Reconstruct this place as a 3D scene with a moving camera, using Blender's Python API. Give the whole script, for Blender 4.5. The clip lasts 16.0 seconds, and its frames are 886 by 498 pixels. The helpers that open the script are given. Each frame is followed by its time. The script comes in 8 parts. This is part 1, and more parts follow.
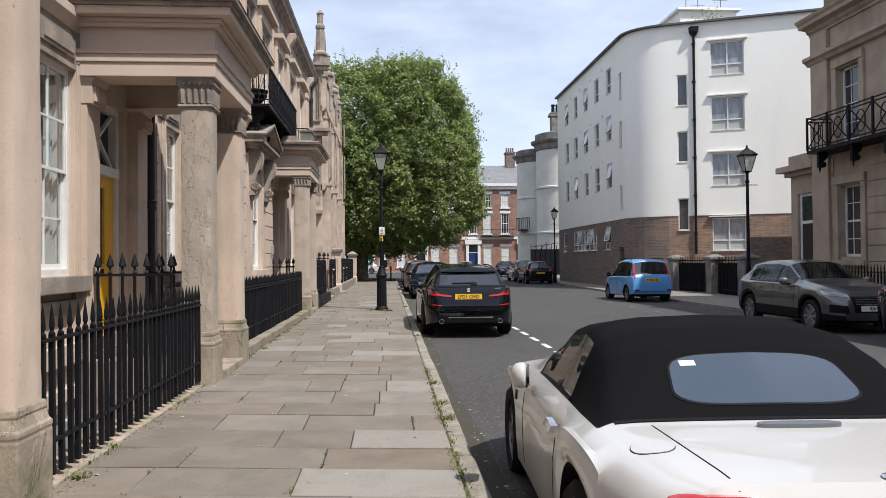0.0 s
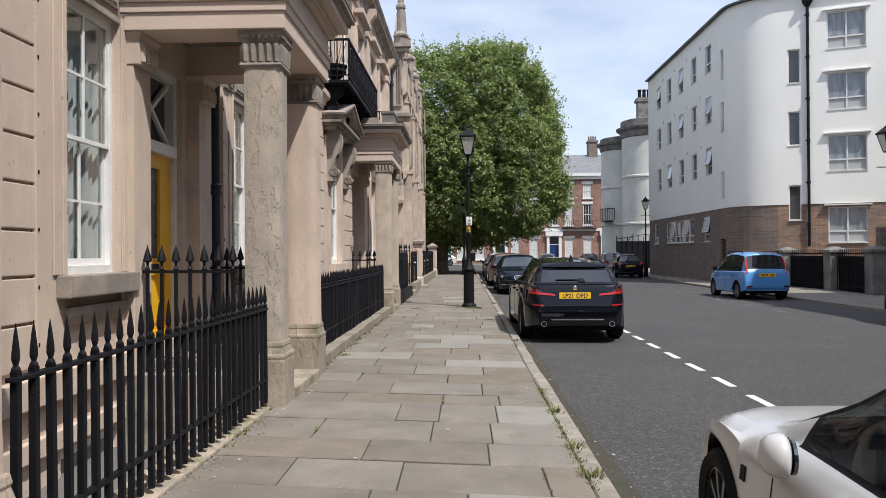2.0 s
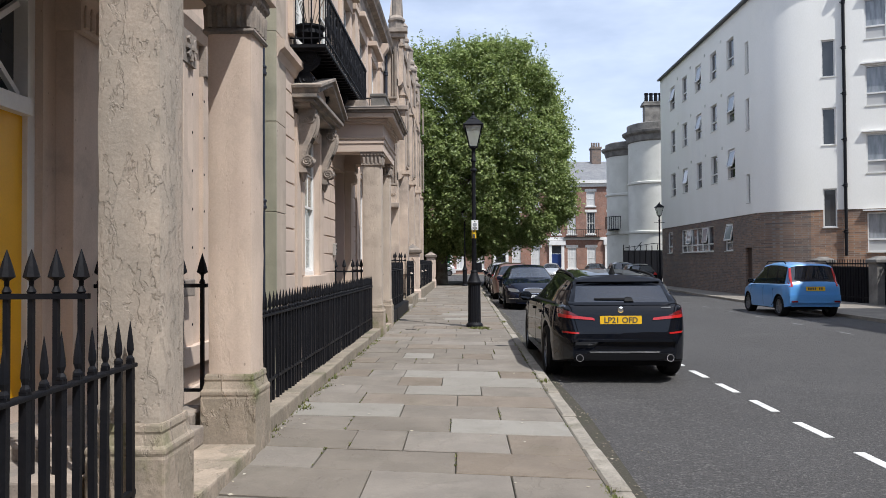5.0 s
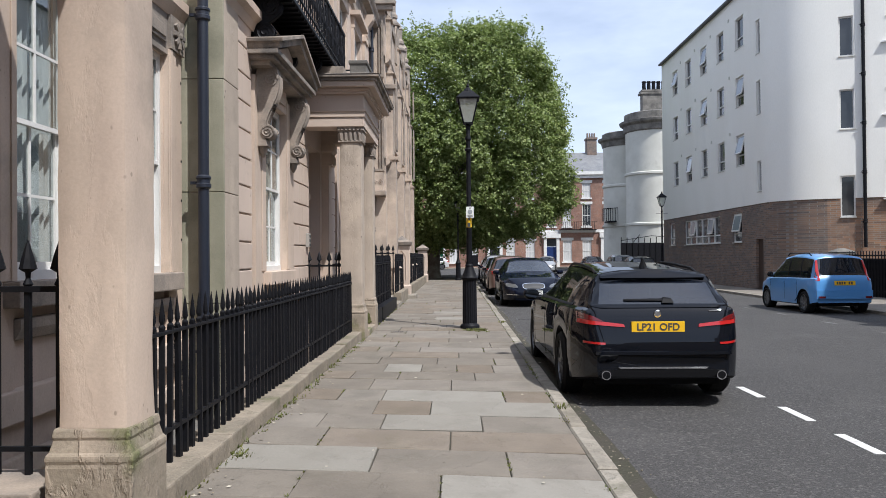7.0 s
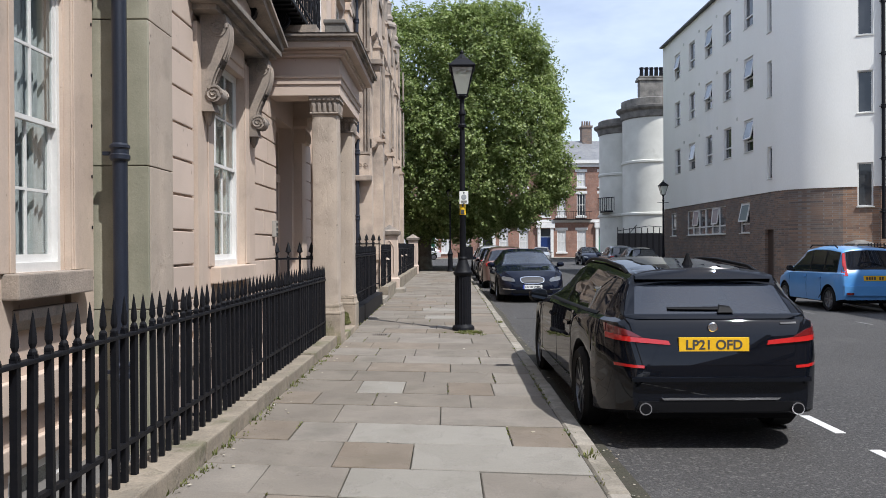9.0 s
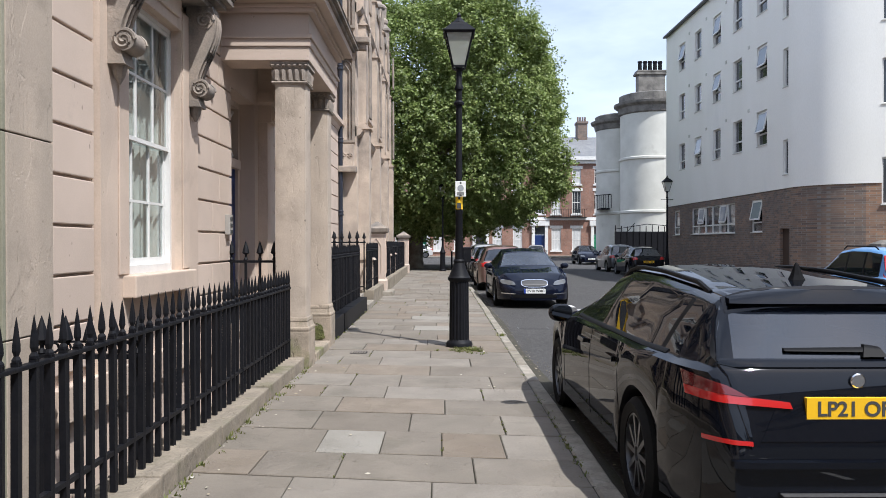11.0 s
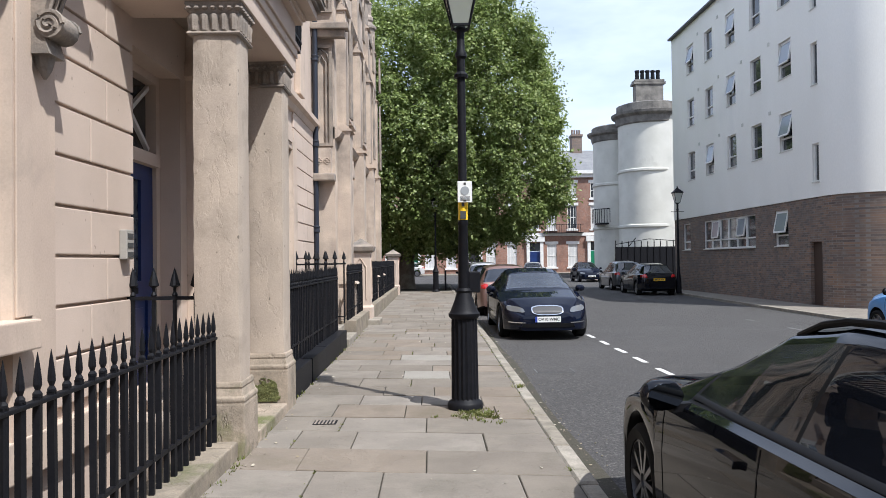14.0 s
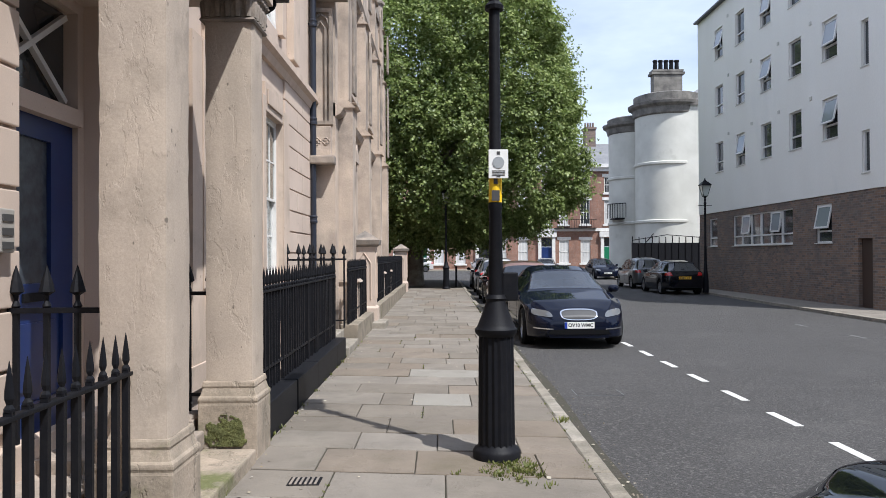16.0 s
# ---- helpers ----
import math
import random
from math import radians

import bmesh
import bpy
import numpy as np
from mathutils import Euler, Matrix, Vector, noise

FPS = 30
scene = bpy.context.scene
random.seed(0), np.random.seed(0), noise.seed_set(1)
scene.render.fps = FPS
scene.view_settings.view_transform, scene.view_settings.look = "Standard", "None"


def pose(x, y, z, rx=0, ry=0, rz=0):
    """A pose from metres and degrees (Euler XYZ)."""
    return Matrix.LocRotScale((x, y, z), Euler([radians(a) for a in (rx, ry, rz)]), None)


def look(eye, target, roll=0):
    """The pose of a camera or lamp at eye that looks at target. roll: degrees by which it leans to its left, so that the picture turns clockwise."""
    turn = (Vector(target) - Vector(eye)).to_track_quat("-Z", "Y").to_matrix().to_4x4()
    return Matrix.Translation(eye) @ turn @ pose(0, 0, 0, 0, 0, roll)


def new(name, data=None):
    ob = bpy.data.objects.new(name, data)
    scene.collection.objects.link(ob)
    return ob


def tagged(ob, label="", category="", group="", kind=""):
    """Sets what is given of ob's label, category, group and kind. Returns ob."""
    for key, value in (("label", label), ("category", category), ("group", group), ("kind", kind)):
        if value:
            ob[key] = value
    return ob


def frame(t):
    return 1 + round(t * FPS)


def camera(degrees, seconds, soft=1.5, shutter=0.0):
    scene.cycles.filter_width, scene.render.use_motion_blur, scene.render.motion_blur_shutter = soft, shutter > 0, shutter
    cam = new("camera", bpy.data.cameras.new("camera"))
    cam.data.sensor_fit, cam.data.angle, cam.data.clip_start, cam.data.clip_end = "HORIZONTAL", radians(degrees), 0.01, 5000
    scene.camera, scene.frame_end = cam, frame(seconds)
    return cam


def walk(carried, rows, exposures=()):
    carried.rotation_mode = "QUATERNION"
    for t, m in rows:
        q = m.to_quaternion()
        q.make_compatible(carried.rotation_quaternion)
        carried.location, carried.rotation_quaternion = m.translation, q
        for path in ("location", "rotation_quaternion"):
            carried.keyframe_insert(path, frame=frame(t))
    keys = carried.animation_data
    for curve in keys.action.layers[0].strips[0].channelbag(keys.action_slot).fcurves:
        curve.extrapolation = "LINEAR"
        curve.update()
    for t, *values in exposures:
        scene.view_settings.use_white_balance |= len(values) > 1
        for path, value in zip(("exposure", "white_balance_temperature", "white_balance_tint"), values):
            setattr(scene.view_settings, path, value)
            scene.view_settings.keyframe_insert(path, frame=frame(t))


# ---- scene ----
cam = camera(61.6, 16.0, soft=0.6)
PATH = [
    (0, (0.105, -0.128, 1.39), (0.251, 1.866, 1.421), -0.5),
    (0.5, (-0.001, 0.293, 1.417), (0.079, 2.291, 1.434), -0.4),
    (1, (-0.067, 0.754, 1.427), (-0.086, 2.754, 1.435), -0.2),
    (1.5, (-0.155, 1.222, 1.421), (-0.215, 3.221, 1.429), -0.1),
    (2, (-0.196, 1.664, 1.414), (-0.255, 3.663, 1.425), -0.4),
    (2.5, (-0.235, 2.142, 1.427), (-0.296, 4.141, 1.447), -0.5),
    (3, (-0.285, 2.644, 1.439), (-0.345, 4.643, 1.461), -0.5),
    (3.5, (-0.279, 3.124, 1.442), (-0.338, 5.123, 1.482), -0.3),
    (6, (-0.376, 5.737, 1.417), (-0.425, 7.737, 1.446), -0.4),
    (6.5, (-0.378, 6.22, 1.425), (-0.42, 8.22, 1.449), -0.4),
    (7, (-0.35, 6.718, 1.407), (-0.386, 8.718, 1.426), -0.5),
    (7.5, (-0.349, 7.152, 1.409), (-0.382, 9.152, 1.417), -0.3),
    (8, (-0.35, 7.617, 1.413), (-0.373, 9.617, 1.403), -0.6),
    (8.5, (-0.329, 8.066, 1.425), (-0.348, 10.066, 1.413), -0.6),
    (9, (-0.343, 8.535, 1.439), (-0.358, 10.535, 1.43), -0.3),
    (11.5, (-0.366, 11.006, 1.495), (-0.353, 13.006, 1.478), -0.2),
    (12, (-0.358, 11.427, 1.508), (-0.338, 13.427, 1.526), -0.6),
    (12.5, (-0.374, 11.963, 1.502), (-0.352, 13.962, 1.527), -0.7),
    (13, (-0.399, 12.444, 1.512), (-0.372, 14.444, 1.546), -0.8),
    (13.5, (-0.404, 12.956, 1.528), (-0.379, 14.956, 1.558), -0.8),
    (14, (-0.429, 13.434, 1.543), (-0.399, 15.434, 1.573), -0.7),
    (14.5, (-0.426, 13.951, 1.545), (-0.396, 15.95, 1.572), -0.5),
    (15, (-0.465, 14.453, 1.545), (-0.438, 16.453, 1.569), -0.2),
    (15.5, (-0.501, 14.958, 1.545), (-0.476, 16.958, 1.566), -0.1),
    (16, (-0.529, 15.459, 1.554), (-0.521, 17.459, 1.571), -0.3),
]
walk(cam, [(t, look(eye, target, roll)) for t, eye, target, roll in PATH],
     [(0.0, 0.35, 6410, 10), (1.5, 0.34, 6360, 10), (3.0, 0.32, 6240, 10), (6.0, 0.36, 6190, 10), (8.0, 0.37, 6150, 10), (9.2, 0.38, 6140, 10),
      (11.5, 0.60, 6120, 10), (13.0, 0.66, 6120, 10), (14.5, 0.59, 6120, 10), (16.0, 0.49, 6120, 10)])

# ---------------------------------------------------------------- light
SUN = Vector((0.43, -0.47, 1.0)).normalized()
world = bpy.data.worlds.new("sky")
scene.world = world
world.use_nodes = True
wn, wl = world.node_tree.nodes, world.node_tree.links
sky = wn.new("ShaderNodeTexSky")
sky.sky_type = "NISHITA"
sky.sun_disc = False
sky.sun_elevation = math.asin(SUN.z)
sky.sun_rotation = math.atan2(SUN.x, SUN.y)
sky.dust_density, sky.air_density, sky.ozone_density = 1.6, 1.0, 1.0
# thin high cloud veil over the whole sky
tc = wn.new("ShaderNodeTexCoord")
mp = wn.new("ShaderNodeMapping")
mp.inputs["Scale"].default_value = (1.0, 1.0, 3.2)
cl = wn.new("ShaderNodeTexNoise")
cl.inputs["Scale"].default_value, cl.inputs["Detail"].default_value, cl.inputs["Roughness"].default_value = 1.9, 6.0, 0.55
cr = wn.new("ShaderNodeMapRange")
cr.inputs[1].default_value, cr.inputs[2].default_value, cr.inputs[3].default_value, cr.inputs[4].default_value = 0.36, 0.68, 0.3, 0.95
cm = wn.new("ShaderNodeMix")
cm.data_type = "RGBA"
wl.new(tc.outputs["Generated"], mp.inputs["Vector"])
wl.new(mp.outputs[0], cl.inputs["Vector"])
wl.new(cl.outputs["Fac"], cr.inputs[0])
wl.new(cr.outputs[0], cm.inputs[0])
wl.new(sky.outputs[0], cm.inputs[6])
cm.inputs[7].default_value = (8.3, 9.1, 10.9, 1)
wl.new(cm.outputs[2], wn["Background"].inputs[0])
wn["Background"].inputs[1].default_value = 0.1

sun = new("sun", bpy.data.lights.new("sun", "SUN"))
sun.data.energy, sun.data.angle, sun.data.color = 4.4, radians(0.6), (1.0, 0.965, 0.91)
sun.matrix_world = look((0, 0, 40), Vector((0, 0, 40)) - SUN)


# ---------------------------------------------------------------- materials
def material(name, colour, rough=0.8, metal=0.0, second=None, scale=3.0, spread=(0.35, 0.65), grain=0.0, grain_scale=60.0,
             bump=0.0, bump_scale=40.0, vary=0.0, third=None, third_scale=0.8, third_range=(0.55, 0.75), stretch=(1, 1, 1), coat=0.0, spec=0.5, pits=0.0, streak=None, flake=None):
    """A surface of two or three colours in patches, with fine grain, relief and a difference from piece to piece."""
    m = bpy.data.materials.new(name)
    m.use_nodes = True
    n, l = m.node_tree.nodes, m.node_tree.links
    b = n["Principled BSDF"]
    b.inputs["Roughness"].default_value, b.inputs["Metallic"].default_value = rough, metal
    b.inputs["Coat Weight"].default_value = coat
    b.inputs["Coat Roughness"].default_value = 0.02
    b.inputs["Specular IOR Level"].default_value = spec
    co = n.new("ShaderNodeTexCoord")
    ma = n.new("ShaderNodeMapping")
    geo = n.new("ShaderNodeNewGeometry")
    ma.inputs["Scale"].default_value = stretch
    l.new(geo.outputs["Position"], ma.inputs["Vector"])

    def tex(s, d=4.0, r=0.55):
        t = n.new("ShaderNodeTexNoise")
        t.inputs["Scale"].default_value, t.inputs["Detail"].default_value, t.inputs["Roughness"].default_value = s, d, r
        l.new(ma.outputs[0], t.inputs["Vector"])
        return t.outputs["Fac"]

    def ramp(src, lo, hi, a=0.0, z=1.0):
        r = n.new("ShaderNodeMapRange")
        for k, v in zip((1, 2, 3, 4), (lo, hi, a, z)):
            r.inputs[k].default_value = v
        l.new(src, r.inputs[0])
        return r.outputs[0]

    def mix(f, a, c, mode="MIX"):
        x = n.new("ShaderNodeMix")
        x.data_type, x.blend_type = "RGBA", mode
        for k, v in ((0, f), (6, a), (7, c)):
            if isinstance(v, (tuple, float, int)):
                x.inputs[k].default_value = v if k == 0 else (*v, 1)
            else:
                l.new(v, x.inputs[k])
        return x.outputs[2]

    out = colour
    if second:
        out = mix(ramp(tex(scale, 5.0), *spread), colour, second)
    if third:
        out = mix(ramp(tex(third_scale, 6.0, 0.62), *third_range), out, third)
    if streak:
        sm = n.new("ShaderNodeMapping")
        sm.inputs["Scale"].default_value = (2.6, 2.6, 0.22)
        l.new(geo.outputs["Position"], sm.inputs["Vector"])
        st = n.new("ShaderNodeTexNoise")
        st.inputs["Scale"].default_value, st.inputs["Detail"].default_value = 1.0, 5.0
        l.new(sm.outputs[0], st.inputs["Vector"])
        out = mix(ramp(st.outputs["Fac"], 0.5, 0.75, 0.0, 0.6), out, streak)
    hole = None
    if pits:
        vo, wm = n.new("ShaderNodeTexVoronoi"), n.new("ShaderNodeMapping")
        wm.inputs["Scale"].default_value = (1, 1, 0.6)
        l.new(geo.outputs["Position"], wm.inputs["Vector"])
        l.new(wm.outputs[0], vo.inputs["Vector"])
        vo.inputs["Scale"].default_value = 21.0
        rad = n.new("ShaderNodeMath")
        rad.operation = "SUBTRACT"
        l.new(ramp(tex(9.0, 2.0), 0.48, 0.85, 0.0, 0.4), rad.inputs[0])
        l.new(vo.outputs["Distance"], rad.inputs[1])
        hole = ramp(rad.outputs[0], 0.0, 0.1)
        out = mix(hole, out, tuple(v * (1 - pits) for v in colour))
    worn = None
    if flake:
        size, shade, amount, turn = flake
        fm_ = n.new("ShaderNodeMapping")
        fm_.inputs["Rotation"].default_value = (turn, 0.0, 0.0)
        fm_.inputs["Scale"].default_value = (1.0, 1.0, 0.45)
        l.new(geo.outputs["Position"], fm_.inputs["Vector"])
        ft = n.new("ShaderNodeTexNoise")
        ft.inputs["Scale"].default_value, ft.inputs["Detail"].default_value, ft.inputs["Roughness"].default_value, ft.inputs["Distortion"].default_value = size, 7.0, 0.62, 0.35
        l.new(fm_.outputs[0], ft.inputs["Vector"])
        worn = ramp(ft.outputs["Fac"], 0.52, 0.56)
        out = mix(ramp(ft.outputs["Fac"], 0.52, 0.58, 0.0, amount), out, shade)
    if grain:
        g = ramp(tex(grain_scale, 3.0), 0.25, 0.75, 1 - grain, 1 + grain)
        cx = n.new("ShaderNodeCombineColor")
        for k in range(3):
            l.new(g, cx.inputs[k])
        out = mix(1.0, out, cx.outputs[0], "MULTIPLY")
    if vary:
        oi = n.new("ShaderNodeObjectInfo")
        hs = n.new("ShaderNodeHueSaturation")
        l.new(ramp(oi.outputs["Random"], 0, 1, 1 - vary, 1 + vary), hs.inputs["Value"])
        l.new(ramp(oi.outputs["Random"], 0, 1, 1 + vary * 0.8, 1 - vary * 0.8), hs.inputs["Saturation"])
        if isinstance(out, tuple):
            hs.inputs["Color"].default_value = (*out, 1)
        else:
            l.new(out, hs.inputs["Color"])
        out = hs.outputs[0]
    if isinstance(out, tuple):
        b.inputs["Base Color"].default_value = (*out, 1)
    else:
        l.new(out, b.inputs["Base Color"])
    if bump:
        bp = n.new("ShaderNodeBump")
        bp.inputs["Strength"].default_value, bp.inputs["Distance"].default_value = 0.7, bump
        if worn is not None:
            hm = n.new("ShaderNodeMath")
            hm.operation = "MULTIPLY_ADD"
            hm.inputs[1].default_value = -0.9
            l.new(worn, hm.inputs[0]); l.new(tex(bump_scale, 6.0, 0.6), hm.inputs[2])
            l.new(hm.outputs[0], bp.inputs["Height"])
        else:
            l.new(tex(bump_scale, 6.0, 0.6), bp.inputs["Height"])
        l.new(bp.outputs[0], b.inputs["Normal"])
    return m


def glass_material(name, tint=(0.02, 0.025, 0.03), rough=0.02, alpha=0.5, gloss=0.075, power=3.5):
    """A thin pane: reflects by Fresnel, else partly see-through."""
    m = bpy.data.materials.new(name)
    m.use_nodes = True
    n, l = m.node_tree.nodes, m.node_tree.links
    n.remove(n["Principled BSDF"])
    tr, gl, df, mx, mx2, fr = (n.new("ShaderNode" + k) for k in ("BsdfTransparent", "BsdfGlossy", "BsdfDiffuse", "MixShader", "MixShader", "LayerWeight"))
    gl.inputs["Roughness"].default_value = rough
    df.inputs["Color"].default_value = (*tint, 1)
    tr.inputs["Color"].default_value = (0.9, 0.95, 0.95, 1)
    fr.inputs["Blend"].default_value = 0.5
    pw, ml = n.new("ShaderNodeMath"), n.new("ShaderNodeMath")
    pw.operation, ml.operation = "POWER", "MULTIPLY_ADD"
    pw.inputs[1].default_value, ml.inputs[1].default_value, ml.inputs[2].default_value = power, 0.85, gloss
    l.new(fr.outputs["Facing"], pw.inputs[0]); l.new(pw.outputs[0], ml.inputs[0])
    mx2.inputs[0].default_value = alpha
    l.new(tr.outputs[0], mx2.inputs[1]); l.new(df.outputs[0], mx2.inputs[2])
    l.new(ml.outputs[0], mx.inputs[0]); l.new(mx2.outputs[0], mx.inputs[1]); l.new(gl.outputs[0], mx.inputs[2])
    l.new(mx.outputs[0], n["Material Output"].inputs[0])
    return m


def brick_material(name, a, b2, mortar, size=(0.225, 0.075), axis="XZ", dark=None):
    m = material(name, a, 0.9, bump=0.004, bump_scale=90)
    n, l = m.node_tree.nodes, m.node_tree.links
    geo = n.new("ShaderNodeNewGeometry")
    sp, cb = n.new("ShaderNodeSeparateXYZ"), n.new("ShaderNodeCombineXYZ")
    ad = n.new("ShaderNodeMath")
    l.new(geo.outputs["Position"], sp.inputs[0])
    l.new(sp.outputs[0], ad.inputs[0]); l.new(sp.outputs[1], ad.inputs[1])
    l.new(ad.outputs[0], cb.inputs[0]); l.new(sp.outputs[2], cb.inputs[1])
    br = n.new("ShaderNodeTexBrick")
    br.inputs["Scale"].default_value = 1.0
    br.inputs["Brick Width"].default_value, br.inputs["Row Height"].default_value = size
    br.inputs["Mortar Size"].default_value, br.inputs["Mortar Smooth"].default_value = 0.007, 0.2
    br.inputs["Color1"].default_value, br.inputs["Color2"].default_value, br.inputs["Mortar"].default_value = (*a, 1), (*b2, 1), (*mortar, 1)
    br.inputs["Bias"].default_value = 0.0
    l.new(cb.outputs[0], br.inputs["Vector"])
    no = n.new("ShaderNodeTexNoise")
    no.inputs["Scale"].default_value, no.inputs["Detail"].default_value = 1.3, 6
    l.new(geo.outputs["Position"], no.inputs["Vector"])
    mr, mx = n.new("ShaderNodeMapRange"), n.new("ShaderNodeMix")
    mr.inputs[1].default_value, mr.inputs[2].default_value, mr.inputs[3].default_value, mr.inputs[4].default_value = 0.4, 0.65, 0.0, 0.6
    l.new(no.outputs[0], mr.inputs[0])
    mx.data_type = "RGBA"
    l.new(mr.outputs[0], mx.inputs[0]); l.new(br.outputs[0], mx.inputs[6])
    mx.inputs[7].default_value = (*(dark or tuple(c * 0.6 for c in a)), 1)
    big = n.new("ShaderNodeTexNoise")
    big.inputs["Scale"].default_value, big.inputs["Detail"].default_value, big.inputs["Roughness"].default_value = 5.5, 6, 0.65
    l.new(geo.outputs["Position"], big.inputs["Vector"])
    br2, mx2 = n.new("ShaderNodeMapRange"), n.new("ShaderNodeMix")
    br2.inputs[1].default_value, br2.inputs[2].default_value, br2.inputs[3].default_value, br2.inputs[4].default_value = 0.5, 0.72, 0.0, 0.55
    l.new(big.outputs[0], br2.inputs[0])
    mx2.data_type = "RGBA"
    l.new(br2.outputs[0], mx2.inputs[0]); l.new(mx.outputs[2], mx2.inputs[6])
    mx2.inputs[7].default_value = (*mortar, 1)
    l.new(mx2.outputs[2], n["Principled BSDF"].inputs["Base Color"])
    return m


STONE = material("pink sandstone", (0.565, 0.45, 0.36), 0.9, second=(0.47, 0.37, 0.30), scale=1.3, third=(0.36, 0.295, 0.24), third_scale=1.1,
                 third_range=(0.56, 0.72), grain=0.06, grain_scale=70, bump=0.0018, bump_scale=26, pits=0.45, streak=(0.37, 0.30, 0.245), flake=(2.6, (0.43, 0.345, 0.275), 0.4, 0.5))
ASHLAR = material("pale sandstone ashlar", (0.555, 0.445, 0.368), 0.9, second=(0.48, 0.385, 0.318), scale=0.9, third=(0.41, 0.335, 0.28), third_scale=1.6,
                  third_range=(0.6, 0.76), grain=0.05, grain_scale=110, bump=0.0012, bump_scale=45, pits=0.4)
ERODED = material("eroded grey sandstone", (0.40, 0.335, 0.27), 0.95, second=(0.32, 0.275, 0.225), scale=4, third=(0.45, 0.345, 0.27), third_scale=1.2,
                  third_range=(0.5, 0.7), grain=0.12, grain_scale=70, bump=0.008, bump_scale=22, pits=0.4, streak=(0.27, 0.24, 0.20), flake=(13.0, (0.29, 0.25, 0.205), 0.3, 0.75))
SMOOTHSTONE = material("rubbed buff sandstone", (0.45, 0.37, 0.297), 0.92, second=(0.375, 0.31, 0.252), scale=1.7, third=(0.30, 0.25, 0.20), third_scale=2.1,
                       third_range=(0.54, 0.7), grain=0.1, grain_scale=90, bump=0.0028, bump_scale=34, pits=0.65, streak=(0.33, 0.28, 0.225), flake=(5.0, (0.36, 0.30, 0.24), 0.3, 0.4))
GOTHIC = material("streaked grey sandstone", (0.53, 0.43, 0.345), 0.93, second=(0.40, 0.325, 0.265), scale=1.5, third=(0.27, 0.225, 0.19), third_scale=0.9,
                  third_range=(0.5, 0.68), grain=0.12, grain_scale=60, bump=0.008, bump_scale=30, streak=(0.17, 0.145, 0.125))
MOSSY = material("damp mossy stone", (0.37, 0.30, 0.232), 0.95, second=(0.25, 0.208, 0.16), scale=3.2, third=(0.12, 0.125, 0.05), third_scale=1.7,
                 third_range=(0.53, 0.66), grain=0.14, grain_scale=50, bump=0.012, bump_scale=16, pits=0.3, flake=(3.4, (0.21, 0.18, 0.135), 0.55, 0.3))
SOOT = material("sooty weathered stone", (0.34, 0.28, 0.228), 0.95, second=(0.19, 0.165, 0.143), scale=2.6, third=(0.12, 0.11, 0.10), third_scale=1.6,
                third_range=(0.54, 0.7), grain=0.14, bump=0.008, bump_scale=40, streak=(0.15, 0.135, 0.12))
FLAG = material("york stone paving flag", (0.195, 0.170, 0.140), 0.85, second=(0.155, 0.134, 0.111), scale=2.2, third=(0.118, 0.105, 0.083), third_scale=1.7,
                third_range=(0.54, 0.76), grain=0.13, grain_scale=120, bump=0.006, bump_scale=22, vary=0.14, pits=0.3, flake=(1.9, (0.155, 0.135, 0.11), 0.45, 0.0))
FLAGPALE = material("pale grey paving flag", (0.236, 0.219, 0.19), 0.85, second=(0.22, 0.203, 0.175), scale=2.6, third=(0.165, 0.15, 0.125), third_scale=1.9,
                    third_range=(0.56, 0.78), grain=0.12, grain_scale=120, bump=0.005, bump_scale=22, vary=0.06, pits=0.25, flake=(2.3, (0.2, 0.184, 0.157), 0.4, 0.0))
FLAGBROWN = material("brown sandstone paving flag", (0.188, 0.154, 0.119), 0.85, second=(0.152, 0.124, 0.097), scale=2.4, third=(0.125, 0.105, 0.073), third_scale=1.5,
                     third_range=(0.54, 0.76), grain=0.14, grain_scale=120, bump=0.006, bump_scale=22, vary=0.08, pits=0.3, flake=(2.1, (0.15, 0.12, 0.09), 0.45, 0.0))
JOINT = material("dirt in paving joints", (0.05, 0.043, 0.033), 1.0, second=(0.04, 0.038, 0.024), scale=4, grain=0.3, grain_scale=80, bump=0.01)
AREAKERB = material("brown worn plinth stone", (0.265, 0.222, 0.17), 0.92, second=(0.185, 0.156, 0.12), scale=4, third=(0.115, 0.112, 0.06), third_scale=2.5, third_range=(0.54, 0.7), grain=0.16, grain_scale=55, bump=0.008, bump_scale=24, flake=(3.0, (0.16, 0.138, 0.105), 0.5, 0.0))
GREENSTONE = material("grey green algae stained stone", (0.36, 0.335, 0.255), 0.93, second=(0.25, 0.24, 0.175), scale=1.6, third=(0.17, 0.165, 0.12), third_scale=1.0,
                      third_range=(0.52, 0.72), grain=0.08, grain_scale=80, bump=0.004, bump_scale=30, pits=0.3, streak=(0.2, 0.195, 0.14))
GREYSTONE = material("blackened cornice stone", (0.21, 0.195, 0.175), 0.95, second=(0.10, 0.094, 0.086), scale=1.5, grain=0.2, bump=0.01, bump_scale=20)
KERB = material("worn kerb stone", (0.29, 0.258, 0.212), 0.9, second=(0.2, 0.178, 0.145), scale=6, third=(0.13, 0.12, 0.085), third_scale=2.5, third_range=(0.54, 0.72), grain=0.18, grain_scale=60, bump=0.008, bump_scale=30, vary=0.14, flake=(4.0, (0.19, 0.17, 0.14), 0.5, 0.0))
